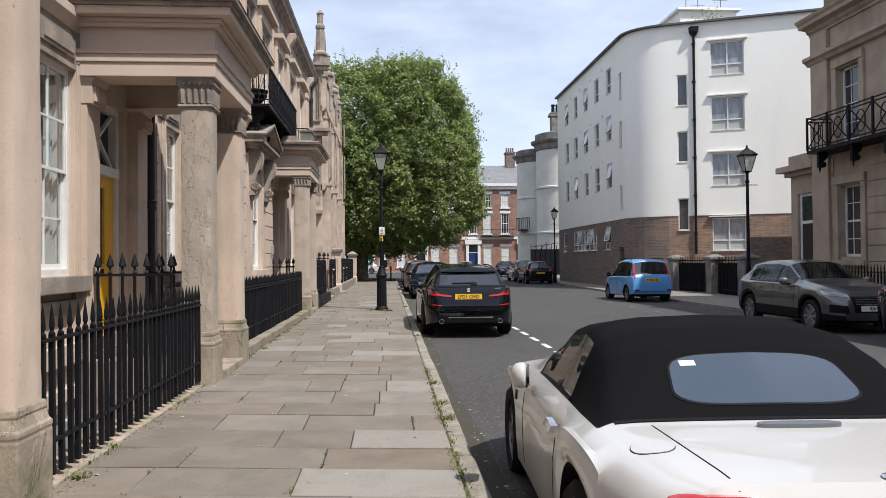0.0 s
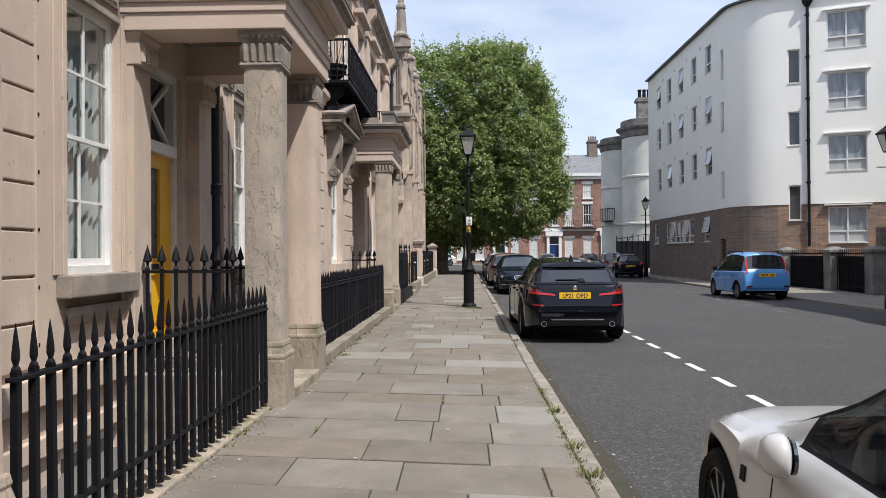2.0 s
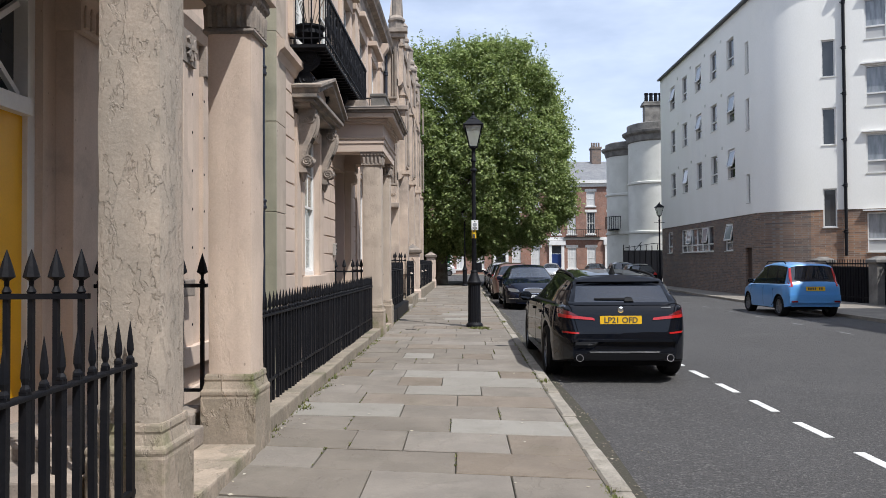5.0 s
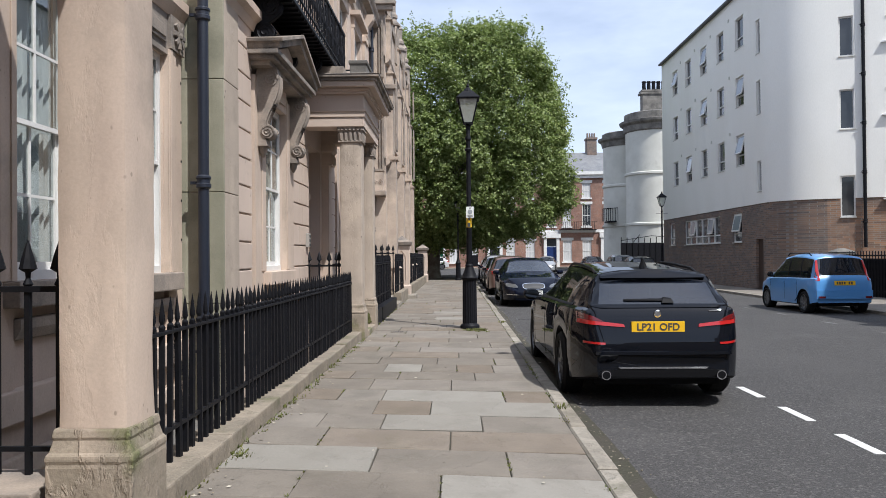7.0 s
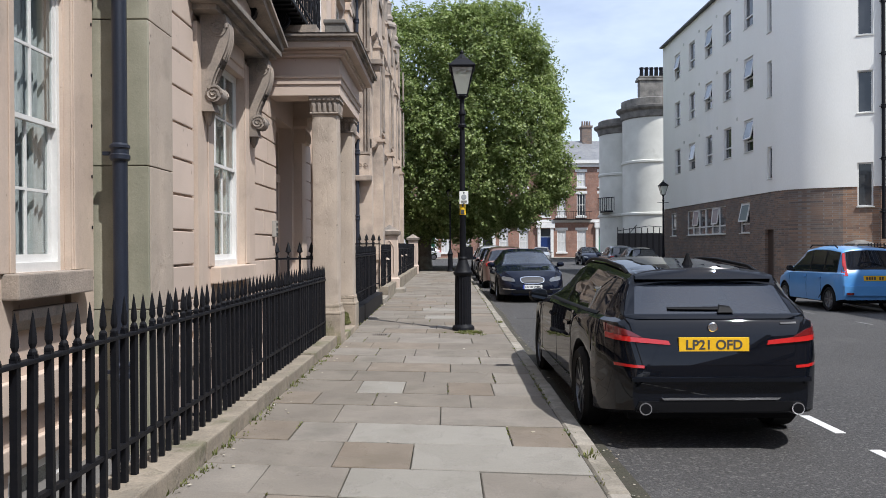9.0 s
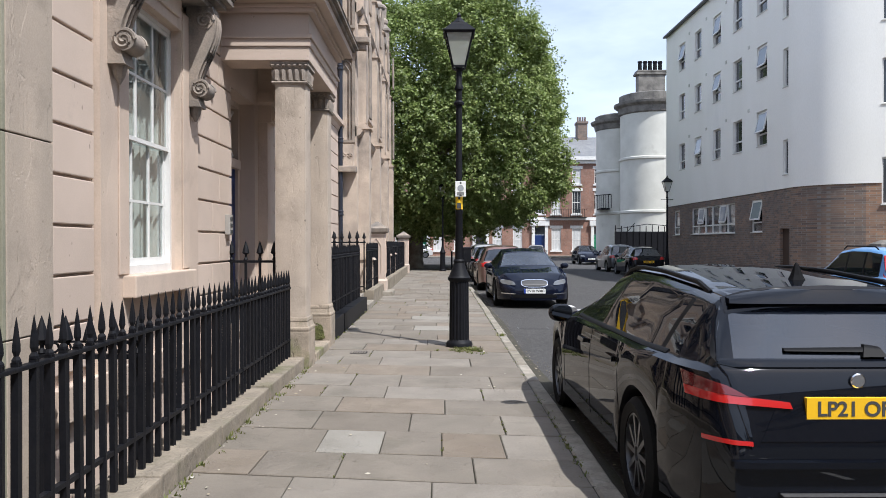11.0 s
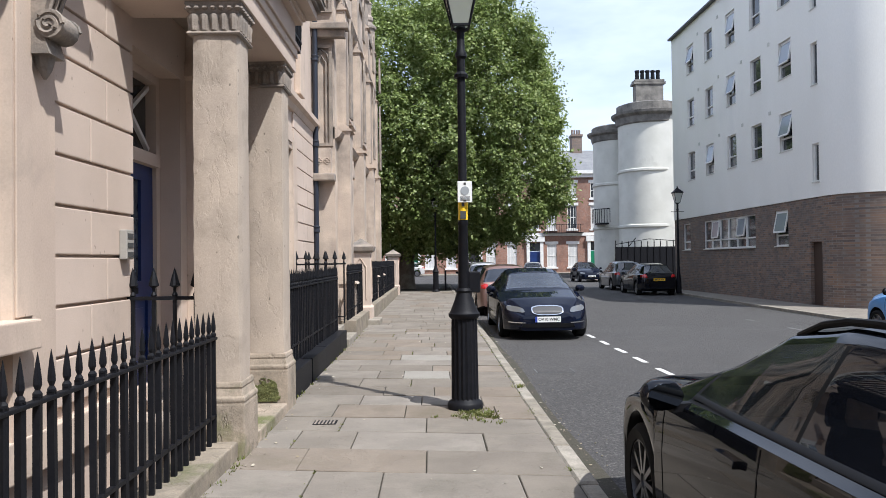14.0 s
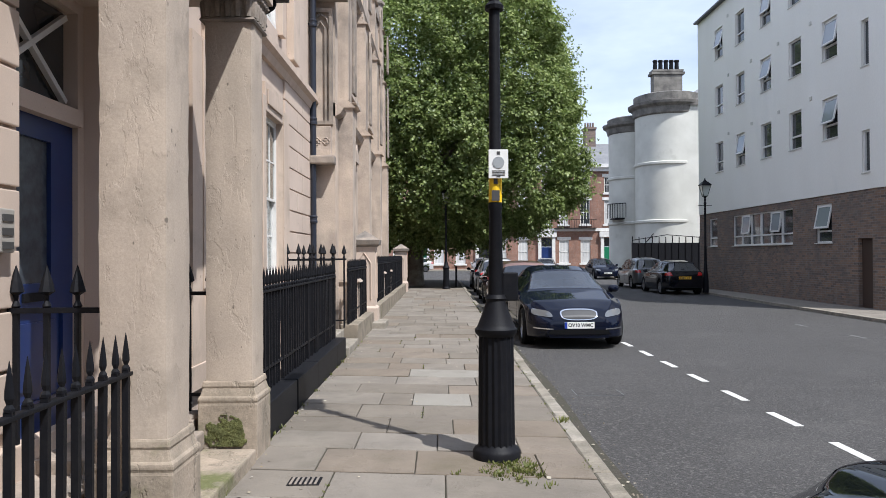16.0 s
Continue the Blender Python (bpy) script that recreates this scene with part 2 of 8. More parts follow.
ASPHALT = material("worn asphalt", (0.055, 0.0522, 0.0512), 0.92, second=(0.044, 0.0415, 0.0405), scale=0.35, third=(0.076, 0.072, 0.069), third_scale=0.9,
                   third_range=(0.55, 0.75), grain=0.6, grain_scale=70, bump=0.014, bump_scale=60, flake=(34.0, (0.125, 0.118, 0.112), 0.6, 0.0))
EARTH = material("distant ground", (0.14, 0.13, 0.12), 0.95, second=(0.11, 0.105, 0.095), scale=0.3, grain=0.2)
PAINTLINE = material("worn white road paint", (0.6, 0.59, 0.57), 0.8, second=(0.4, 0.39, 0.37), scale=9, spread=(0.5, 0.7), grain=0.15)
FADED = material("nearly worn off road paint", (0.17, 0.165, 0.16), 0.85, second=(0.08, 0.077, 0.075), scale=9, grain=0.2)
IRON = material("black painted iron", (0.006, 0.0065, 0.009), 0.55, second=(0.009, 0.009, 0.011), scale=12, grain=0.2, spec=0.16, bump=0.002, bump_scale=60)
PIPE = material("dark blue painted pipe", (0.016, 0.02, 0.032), 0.4, grain=0.2, bump=0.002)
WHITE = material("white gloss paint", (0.70, 0.69, 0.665), 0.4, second=(0.62, 0.61, 0.59), scale=4, grain=0.04)
YELLOW = material("yellow gloss door paint", (0.78, 0.42, 0.01), 0.35, second=(0.72, 0.38, 0.01), scale=3, grain=0.04)
BLUEDOOR = material("dark blue door paint", (0.014, 0.035, 0.135), 0.35, second=(0.012, 0.028, 0.11), scale=3, grain=0.05)
GREENDOOR = material("green door paint", (0.01, 0.16, 0.08), 0.4, grain=0.05)
DARKDOOR = material("black door paint", (0.015, 0.015, 0.016), 0.4, grain=0.05)
BROWNDOOR = material("brown door paint", (0.05, 0.03, 0.022), 0.6, grain=0.1)
RENDER = material("white painted render", (0.80, 0.785, 0.735), 0.85, second=(0.76, 0.745, 0.69), scale=0.5, third=(0.66, 0.66, 0.63), third_scale=0.35,
                  third_range=(0.6, 0.85), grain=0.03, grain_scale=30, bump=0.004, bump_scale=30, stretch=(1, 1, 0.4))
STUCCO = material("aged cream stucco", (0.60, 0.59, 0.535), 0.85, second=(0.51, 0.50, 0.45), scale=0.7, third=(0.36, 0.345, 0.30), third_scale=0.5,
                  third_range=(0.6, 0.8), grain=0.06, bump=0.006, bump_scale=20)
BRICK = brick_material("red brown brick", (0.235, 0.145, 0.098), (0.10, 0.078, 0.068), (0.21, 0.19, 0.17), dark=(0.12, 0.102, 0.092))
BROWNSTONE = material("brown weathered sandstone", (0.40, 0.32, 0.24), 0.93, second=(0.33, 0.26, 0.195), scale=1.4, third=(0.25, 0.205, 0.16), third_scale=0.7,
                      third_range=(0.53, 0.75), grain=0.14, grain_scale=60, bump=0.008, bump_scale=35, streak=(0.22, 0.18, 0.145))
ORANGEBRICK = brick_material("weathered orange brick", (0.34, 0.185, 0.105), (0.17, 0.105, 0.075), (0.27, 0.24, 0.2), dark=(0.15, 0.11, 0.092))
TERRACE = brick_material("red terrace brick", (0.29, 0.135, 0.09), (0.22, 0.105, 0.075), (0.3, 0.25, 0.21), dark=(0.15, 0.085, 0.065))
SLATE = material("grey roof slate", (0.13, 0.135, 0.145), 0.6, second=(0.19, 0.19, 0.19), scale=1.5, grain=0.25, grain_scale=14, bump=0.01, bump_scale=10)
LEAD = material("roof edge lead", (0.09, 0.09, 0.095), 0.6, grain=0.15)
GLASS = glass_material("window glass", (0.03, 0.035, 0.04), 0.015, 0.14)
FARGLASS = material("dark window glass", (0.03, 0.035, 0.042), 0.05, second=(0.05, 0.055, 0.06), scale=0.8, spec=0.8)
OBSCURED = material("obscured door glass", (0.075, 0.088, 0.105), 0.25, second=(0.045, 0.052, 0.065), scale=14, spec=0.6)
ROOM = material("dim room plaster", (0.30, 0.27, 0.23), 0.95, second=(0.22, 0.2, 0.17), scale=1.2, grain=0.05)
CURTAIN = material("grey white curtain", (0.58, 0.58, 0.57), 0.95, second=(0.44, 0.44, 0.44), scale=7, stretch=(6, 6, 0.4), grain=0.05)
BARK = material("grey brown bark", (0.11, 0.09, 0.065), 0.95, second=(0.18, 0.16, 0.12), scale=3, grain=0.25, grain_scale=20, bump=0.03, bump_scale=9)
LAMPGLASS = glass_material("lantern glass", (0.55, 0.56, 0.5), 0.1, 0.55)
SIGNWHITE = material("white sign plate", (0.75, 0.75, 0.72), 0.5, grain=0.03)
SIGNYELLOW = material("yellow sticker", (0.8, 0.5, 0.01), 0.5)
INK = material("dark print", (0.05, 0.05, 0.05), 0.7)
BRASS = material("brass", (0.5, 0.36, 0.13), 0.35, 1.0)


def leaf_material(name, a, b2, c):
    m = bpy.data.materials.new(name)
    m.use_nodes = True
    n, l = m.node_tree.nodes, m.node_tree.links
    n.remove(n["Principled BSDF"])
    geo, ramp = n.new("ShaderNodeNewGeometry"), n.new("ShaderNodeValToRGB")
    ramp.color_ramp.elements[0].color, ramp.color_ramp.elements[1].color = (*a, 1), (*c, 1)
    e = ramp.color_ramp.elements.new(0.5)
    e.color = (*b2, 1)
    l.new(geo.outputs["Random Per Island"], ramp.inputs[0])
    df, tl, gl, m1, m2 = (n.new("ShaderNode" + k) for k in ("BsdfDiffuse", "BsdfTranslucent", "BsdfGlossy", "MixShader", "MixShader"))
    gl.inputs["Roughness"].default_value = 0.45
    m1.inputs[0].default_value, m2.inputs[0].default_value = 0.45, 0.03
    l.new(ramp.outputs[0], df.inputs[0]); l.new(ramp.outputs[0], tl.inputs[0])
    l.new(df.outputs[0], m1.inputs[1]); l.new(tl.outputs[0], m1.inputs[2])
    l.new(m1.outputs[0], m2.inputs[1]); l.new(gl.outputs[0], m2.inputs[2])
    l.new(m2.outputs[0], n["Material Output"].inputs[0])
    return m


LEAF = leaf_material("plane tree leaves", (0.115, 0.16, 0.04), (0.20, 0.265, 0.075), (0.33, 0.38, 0.14))
WEED = leaf_material("weed leaves", (0.10, 0.13, 0.03), (0.16, 0.18, 0.05), (0.26, 0.25, 0.09))


# ---------------------------------------------------------------- mesh helpers
class Mesh:
    """Collects faces for one mesh object."""

    def __init__(self):
        self.v, self.f, self.m = [], [], []

    def add(self, verts, faces, mat=0):
        k = len(self.v)
        self.v += [tuple(p) for p in verts]
        self.f += [tuple(k + i for i in f) for f in faces]
        self.m += [mat] * len(faces)
        return self

    def box(self, x0, x1, y0, y1, z0, z1, mat=0):
        v = [(x, y, z) for z in (z0, z1) for x, y in ((x0, y0), (x1, y0), (x1, y1), (x0, y1))]
        return self.add(v, [(3, 2, 1, 0), (4, 5, 6, 7), (0, 1, 5, 4), (1, 2, 6, 5), (2, 3, 7, 6), (3, 0, 4, 7)], mat)

    def slab(self, c, u, hu, w, hw, n, hn, mat=0):
        """A box round c with half sizes along three directions."""
        c, u, w, n = Vector(c), Vector(u) * hu, Vector(w) * hw, Vector(n) * hn
        v = [c + a * u + b * w + d * n for d in (-1, 1) for a, b in ((-1, -1), (1, -1), (1, 1), (-1, 1))]
        return self.add(v, [(3, 2, 1, 0), (4, 5, 6, 7), (0, 1, 5, 4), (1, 2, 6, 5), (2, 3, 7, 6), (3, 0, 4, 7)], mat)

    def lathe(self, profile, centre=(0, 0, 0), sides=12, mat=0, flute=0.0, square=False, caps=True):
        cx, cy, cz = centre
        n = 4 if square else sides
        off = math.pi / 4 if square else 0
        v, f = [], []
        for r, z in profile:
            rr = r * (math.sqrt(2) if square else 1)
            for i in range(n):
                q = rr * (1 - flute * (i % 2))
                v.append((cx + q * math.cos(off + 2 * math.pi * i / n), cy + q * math.sin(off + 2 * math.pi * i / n), cz + z))
        for j in range(len(profile) - 1):
            for i in range(n):
                f.append((j * n + i, j * n + (i + 1) % n, (j + 1) * n + (i + 1) % n, (j + 1) * n + i))
        if caps:
            f.append(tuple(reversed(range(n))))
            f.append(tuple((len(profile) - 1) * n + i for i in range(n)))
        return self.add(v, f, mat)

    def tube(self, pts, r, sides=8, mat=0):
        pts = [Vector(p) for p in pts]
        rs = r if isinstance(r, (list, tuple)) else [r] * len(pts)
        v, f = [], []
        for i, p in enumerate(pts):
            d = (pts[min(i + 1, len(pts) - 1)] - pts[max(i - 1, 0)]).normalized()
            a = d.cross(Vector((0, 0, 1)) if abs(d.z) < 0.9 else Vector((1, 0, 0))).normalized()
            b = d.cross(a)
            for k in range(sides):
                t = 2 * math.pi * k / sides
                v.append(p + rs[i] * (math.cos(t) * a + math.sin(t) * b))
        for j in range(len(pts) - 1):
            for k in range(sides):
                f.append((j * sides + k, j * sides + (k + 1) % sides, (j + 1) * sides + (k + 1) % sides, (j + 1) * sides + k))
        f.append(tuple(reversed(range(sides))))
        f.append(tuple((len(pts) - 1) * sides + k for k in range(sides)))
        return self.add(v, f, mat)

    def extrude(self, poly, fn, a, b, mat=0):
        """A prism: poly's 2D points placed by fn(p, q, s) at s = a and s = b."""
        n = len(poly)
        v = [fn(p, q, a) for p, q in poly] + [fn(p, q, b) for p, q in poly]
        f = [tuple(range(n)), tuple(reversed(range(n, 2 * n)))] + [(i, n + i, n + (i + 1) % n, (i + 1) % n) for i in range(n)]
        return self.add(v, f, mat)

    def done(self, name, mats, parent=None, label="", smooth=False, bevel=0.0, angle=40):
        me = bpy.data.meshes.new(name)
        me.from_pydata(self.v, [], self.f)
        mats = mats if isinstance(mats, (list, tuple)) else [mats]
        for m in mats:
            me.materials.append(m)
        if len(mats) > 1:
            me.polygons.foreach_set("material_index", self.m)
        bm = bmesh.new()
        bm.from_mesh(me)
        bmesh.ops.recalc_face_normals(bm, faces=bm.faces)
        if bevel:
            es = [e for e in bm.edges if len(e.link_faces) == 2 and e.calc_face_angle(0) > 0.6]
            bmesh.ops.bevel(bm, geom=es, offset=bevel, segments=2, affect="EDGES", profile=0.6, clamp_overlap=True)
        if smooth:
            for fc in bm.faces:
                fc.smooth = True
            for e in bm.edges:
                if len(e.link_faces) == 2 and e.calc_face_angle(0) > radians(angle):
                    e.smooth = False
        bm.to_mesh(me)
        bm.free()
        ob = new(name, me)
        ob.parent = parent
        if label:
            ob["label"] = label
        return ob


def thing(name, label, category, at=(0, 0, 0), group="", kind=""):
    ob = new(name)
    ob.location = at
    ob.empty_display_size = 0.1
    return tagged(ob, label, category, group, kind)


def share(name, me, parent, m):
    """One more piece on a mesh that is already there."""
    ob = new(name, me)
    ob.parent = parent
    ob.matrix_basis = m
    return ob


def settle(ob, base):
    """Puts a thing's Empty at its base, with the parts left where they are."""
    ob.location = base
    for c in ob.children:
        c.location = Vector(c.location) - Vector(base)
    return ob


# ---------------------------------------------------------------- ground, road, pavements
def road_z(x):
    return -0.10 - 0.07 * min(max((x - 0.7) / 9.5, 0), 1)


g = Mesh().add([(-600, -600, -0.35), (600, -600, -0.35), (600, 600, -0.35), (-600, 600, -0.35)], [(0, 1, 2, 3)])
tagged(g.done("ground", EARTH), "grey city ground reaching the horizon", "ground", kind="structure")

r = Mesh()
xs, ys = [0.6, 3.0, 5.5, 8.0, 10.4, 12.5, 40.0], [-30, 0, 10, 20, 30, 45, 60, 97]
v = [(x, y, road_z(x)) for y in ys for x in xs]
r.add(v, [(j * 7 + i, j * 7 + i + 1, (j + 1) * 7 + i + 1, (j + 1) * 7 + i) for j in range(7) for i in range(6)])
r.add([(-60, 60, -0.104), (0.7, 60, -0.104), (0.7, 97, -0.104), (-60, 97, -0.104)], [(0, 1, 2, 3)])
road = tagged(r.done("road", ASPHALT), "dark grey worn asphalt road with a coarse grain", "road", kind="structure")

lines = thing("road_marking", "broken white line of worn paint along the parking bays", "road marking", kind="structure")
dash = None
DASHES = [14.95 + 1.125 * i for i in range(-10, 7)] + [22.95 + 1.26 * i for i in range(9)]
for y in DASHES:
    x = 2.80 + 0.13 * min(max((y - 9) / 13, 0), 1)
    if dash is None:
        dash = Mesh().box(-0.045, 0.045, -0.31, 0.31, 0.0, 0.005).done("dash", PAINTLINE, lines)
        dash.location = (x, y, road_z(x))
    else:
        share("dash", dash.data, lines, pose(x, y, road_z(x), 0, 0, random.uniform(-1, 1)))
for i in range(6):
    y = 21.0 + 2.4 * i
    Mesh().box(7.855 + 0.02 * i, 7.945 + 0.02 * i, y - 0.31, y + 0.31, road_z(8.0) + 0.001, road_z(8.0) + 0.005).done("far_dash", FADED, lines)

KX = [(-30, 10.35), (30, 10.3), (37.5, 10.4), (46.5, 10.85), (56, 11.2), (72, 11.6)]


def kerb_x(y):
    return float(np.interp(y, [k[0] for k in KX], [k[1] for k in KX]))


p = Mesh()
ky = [-30, 10, 20, 30, 34, 38, 42, 46.5, 52, 60, 72]
for a, b in zip(ky, ky[1:]):
    p.add([(kerb_x(a) + 0.15, a, -0.085), (30, a, -0.085), (30, b, -0.085), (kerb_x(b) + 0.15, b, -0.085)], [(0, 1, 2, 3)])
pr = tagged(p.done("pavement_right", FLAG), "grey paved footway beside the white flats", "pavement", kind="structure")
k = Mesh()
for a, b in zip(ky, ky[1:]):
    n = max(1, int((b - a) / 2))
    for i in range(n):
        y0, y1 = a + (b - a) * i / n, a + (b - a) * (i + 1) / n - 0.012
        k.add([(kerb_x(y) + d, y, z) for z in (-0.3, -0.08) for y, d in ((y0, 0), (y0, 0.16), (y1, 0.16), (y1, 0))],
              [(3, 2, 1, 0), (4, 5, 6, 7), (0, 1, 5, 4), (1, 2, 6, 5), (2, 3, 7, 6), (3, 0, 4, 7)])
tagged(k.done("kerb_right", KERB), "row of pale worn kerb stones", "kerb", kind="structure")

bed = Mesh().box(-2.1, 0.62, -12, 62, -0.4, -0.014)
pavement = tagged(bed.done("pavement", JOINT), "footway of large worn york stone flags with dirty joints", "pavement", kind="structure")

# ---------------------------------------------------------------- sandstone houses
H1X, H2X, GX = -3.42, -2.97, -2.5          # faces of the three house fronts


def wall_with_holes(m, x_out, x_in, y0, y1, z0, z1, holes, mat=0):
    """A wall along y with openings (ya, yb, za, zb), its reveals closed by the neighbouring blocks."""
    ys = sorted({y0, y1, *[h[0] for h in holes], *[h[1] for h in holes]})
    for a, b in zip(ys, ys[1:]):
        cut = sorted((h[2], h[3]) for h in holes if h[0] <= a + 1e-6 and h[1] >= b - 1e-6)
        z = z0
        for lo, hi in cut:
            if lo > z:
                m.box(x_in, x_out, a, b, z, lo, mat)
            z = hi
        if z < z1:
            m.box(x_in, x_out, a, b, z, z1, mat)


def sash_window(x, y0, y1, z0, z1, cols, rows, parent, name="sash_window", face=1, curtain=True, split=0.5, curtain_mat=None):
    """A white box sash in an opening of a wall along y: frame, two sashes with glazing bars, panes and a curtain behind."""
    w = new(name)
    w.parent = parent
    s = face
    fr = Mesh()
    t = 0.04
    x += 0.03
    fr.box(x - 0.08, x, y0, y0 + t, z0, z1).box(x - 0.08, x, y1 - t, y1, z0, z1)
    fr.box(x - 0.08, x, y0 + t, y1 - t, z1 - t, z1).box(x - 0.08, x + 0.015, y0 + t, y1 - t, z0, z0 + 0.07)
    fr.done("window_frame", WHITE, w)
    zm = z0 + (z1 - z0) * split
    for k, (a, b, dx) in enumerate(((z0 + 0.07, zm + 0.025, -0.028), (zm - 0.02, z1 - t, 0.012))):
        sm = Mesh()
        yy0, yy1, q = y0 + t, y1 - t, 0.036
        X = x + dx - 0.02
        sm.box(X - 0.03, X, yy0, yy0 + q, a, b).box(X - 0.03, X, yy1 - q, yy1, a, b)
        sm.box(X - 0.03, X, yy0 + q, yy1 - q, a, a + (0.06 if k == 0 else q)).box(X - 0.03, X, yy0 + q, yy1 - q, b - q, b)
        for i in range(1, cols):
            c = yy0 + (yy1 - yy0) * i / cols
            sm.box(X - 0.024, X - 0.002, c - 0.011, c + 0.011, a + 0.03, b - 0.03)
        for j in range(1, rows):
            c = a + (b - a) * j / rows
            sm.box(X - 0.022, X - 0.003, yy0 + q, yy1 - q, c - 0.011, c + 0.011)
        sm.done("sash", WHITE, w)
        pn = Mesh().box(X - 0.016, X - 0.012, yy0 + 0.02, yy1 - 0.02, a + 0.02, b - 0.02).done("pane", GLASS, w)
        pn.visible_shadow = False
    if curtain:
        cu = Mesh()
        n, xb = 28, x - 0.13
        pts = [(xb + 0.025 * math.sin(i * 1.9) + 0.012 * math.sin(i * 0.7), y0 + (y1 - y0) * i / n) for i in range(n + 1)]
        zt = z1 if curtain_mat else z0 + (z1 - z0) * 0.55
        cu.add([(a, b, z) for z in (z0 - 0.02, zt) for a, b in pts], [(i, i + 1, n + 2 + i, n + 1 + i) for i in range(n)])
        cu.done("curtain", curtain_mat or CURTAIN, w, smooth=True)
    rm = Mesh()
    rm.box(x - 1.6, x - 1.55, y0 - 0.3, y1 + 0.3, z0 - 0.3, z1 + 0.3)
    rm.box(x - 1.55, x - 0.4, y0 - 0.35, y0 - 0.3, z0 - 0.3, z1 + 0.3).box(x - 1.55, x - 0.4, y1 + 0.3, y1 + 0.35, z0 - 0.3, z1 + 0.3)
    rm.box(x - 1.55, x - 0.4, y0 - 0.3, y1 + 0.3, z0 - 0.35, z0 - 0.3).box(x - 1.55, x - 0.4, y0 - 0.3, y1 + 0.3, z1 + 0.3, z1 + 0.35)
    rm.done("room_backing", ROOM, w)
    return w


def scroll_bracket(m, x, y, z, h, d, w):
    """A carved console: an S profile drawn in the x-z plane, with a volute at either end."""
    n = 22
    prof = []
    for i in range(n + 1):
        t = i / n
        prof.append((x + d * (0.46 + 0.40 * (0.5 + 0.5 * math.cos(math.pi * t)) + 0.16 * math.sin(2 * math.pi * t)), z - h * t))
    m.extrude([(x, z)] + prof + [(x, z - h)], lambda p, q, s: (p, s, q), y - w / 2, y + w / 2)
    for px, pz, r in ((x + d * 0.62, z - h * 0.14, d * 0.30), (x + d * 0.46, z - h * 0.82, d * 0.29)):
        for side in (-1, 1):
            spiral = []
            for i in range(26):
                a = i * 0.48
                q = r * (1 - i / 30)
                spiral.append((px + q * math.cos(a), y + side * (w / 2 + 0.008), pz + q * math.sin(a)))
            m.tube(spiral, 0.016, 5)
        m.extrude([(px + r * math.cos(a * 0.5236), pz + r * math.sin(a * 0.5236)) for a in range(12)], lambda p, q, s: (p, s, q), y - w / 2 - 0.012, y + w / 2 + 0.012)
    m.lathe([(0.01, -0.16), (w * 0.22, -0.1), (w * 0.36, 0.0), (w * 0.3, 0.06)], (x + d * 0.2, y, z - h * 0.98), 8)
    for k in (-1, 0, 1):
        m.tube([(p + 0.006, y + k * w * 0.28, q) for p, q in prof[2:-2]], 0.013, 5)


def moulding(m, profile, x, y0, y1, end=0.0):
    """A horizontal moulding along y: profile of (out, z) from the wall face x, with the ends returned."""
    m.extrude([(x - 0.05, profile[0][1])] + [(x + o, z) for o, z in profile] + [(x - 0.05, profile[-1][1])], lambda p, q, s: (p, s, q), y0 - end, y1 + end)


CORNICE = [(0.0, 0.0), (0.05, 0.0), (0.05, 0.07), (0.12, 0.12), (0.14, 0.2), (0.34, 0.24), (0.36, 0.34), (0.42, 0.4), (0.45, 0.47), (0.0, 0.5)]


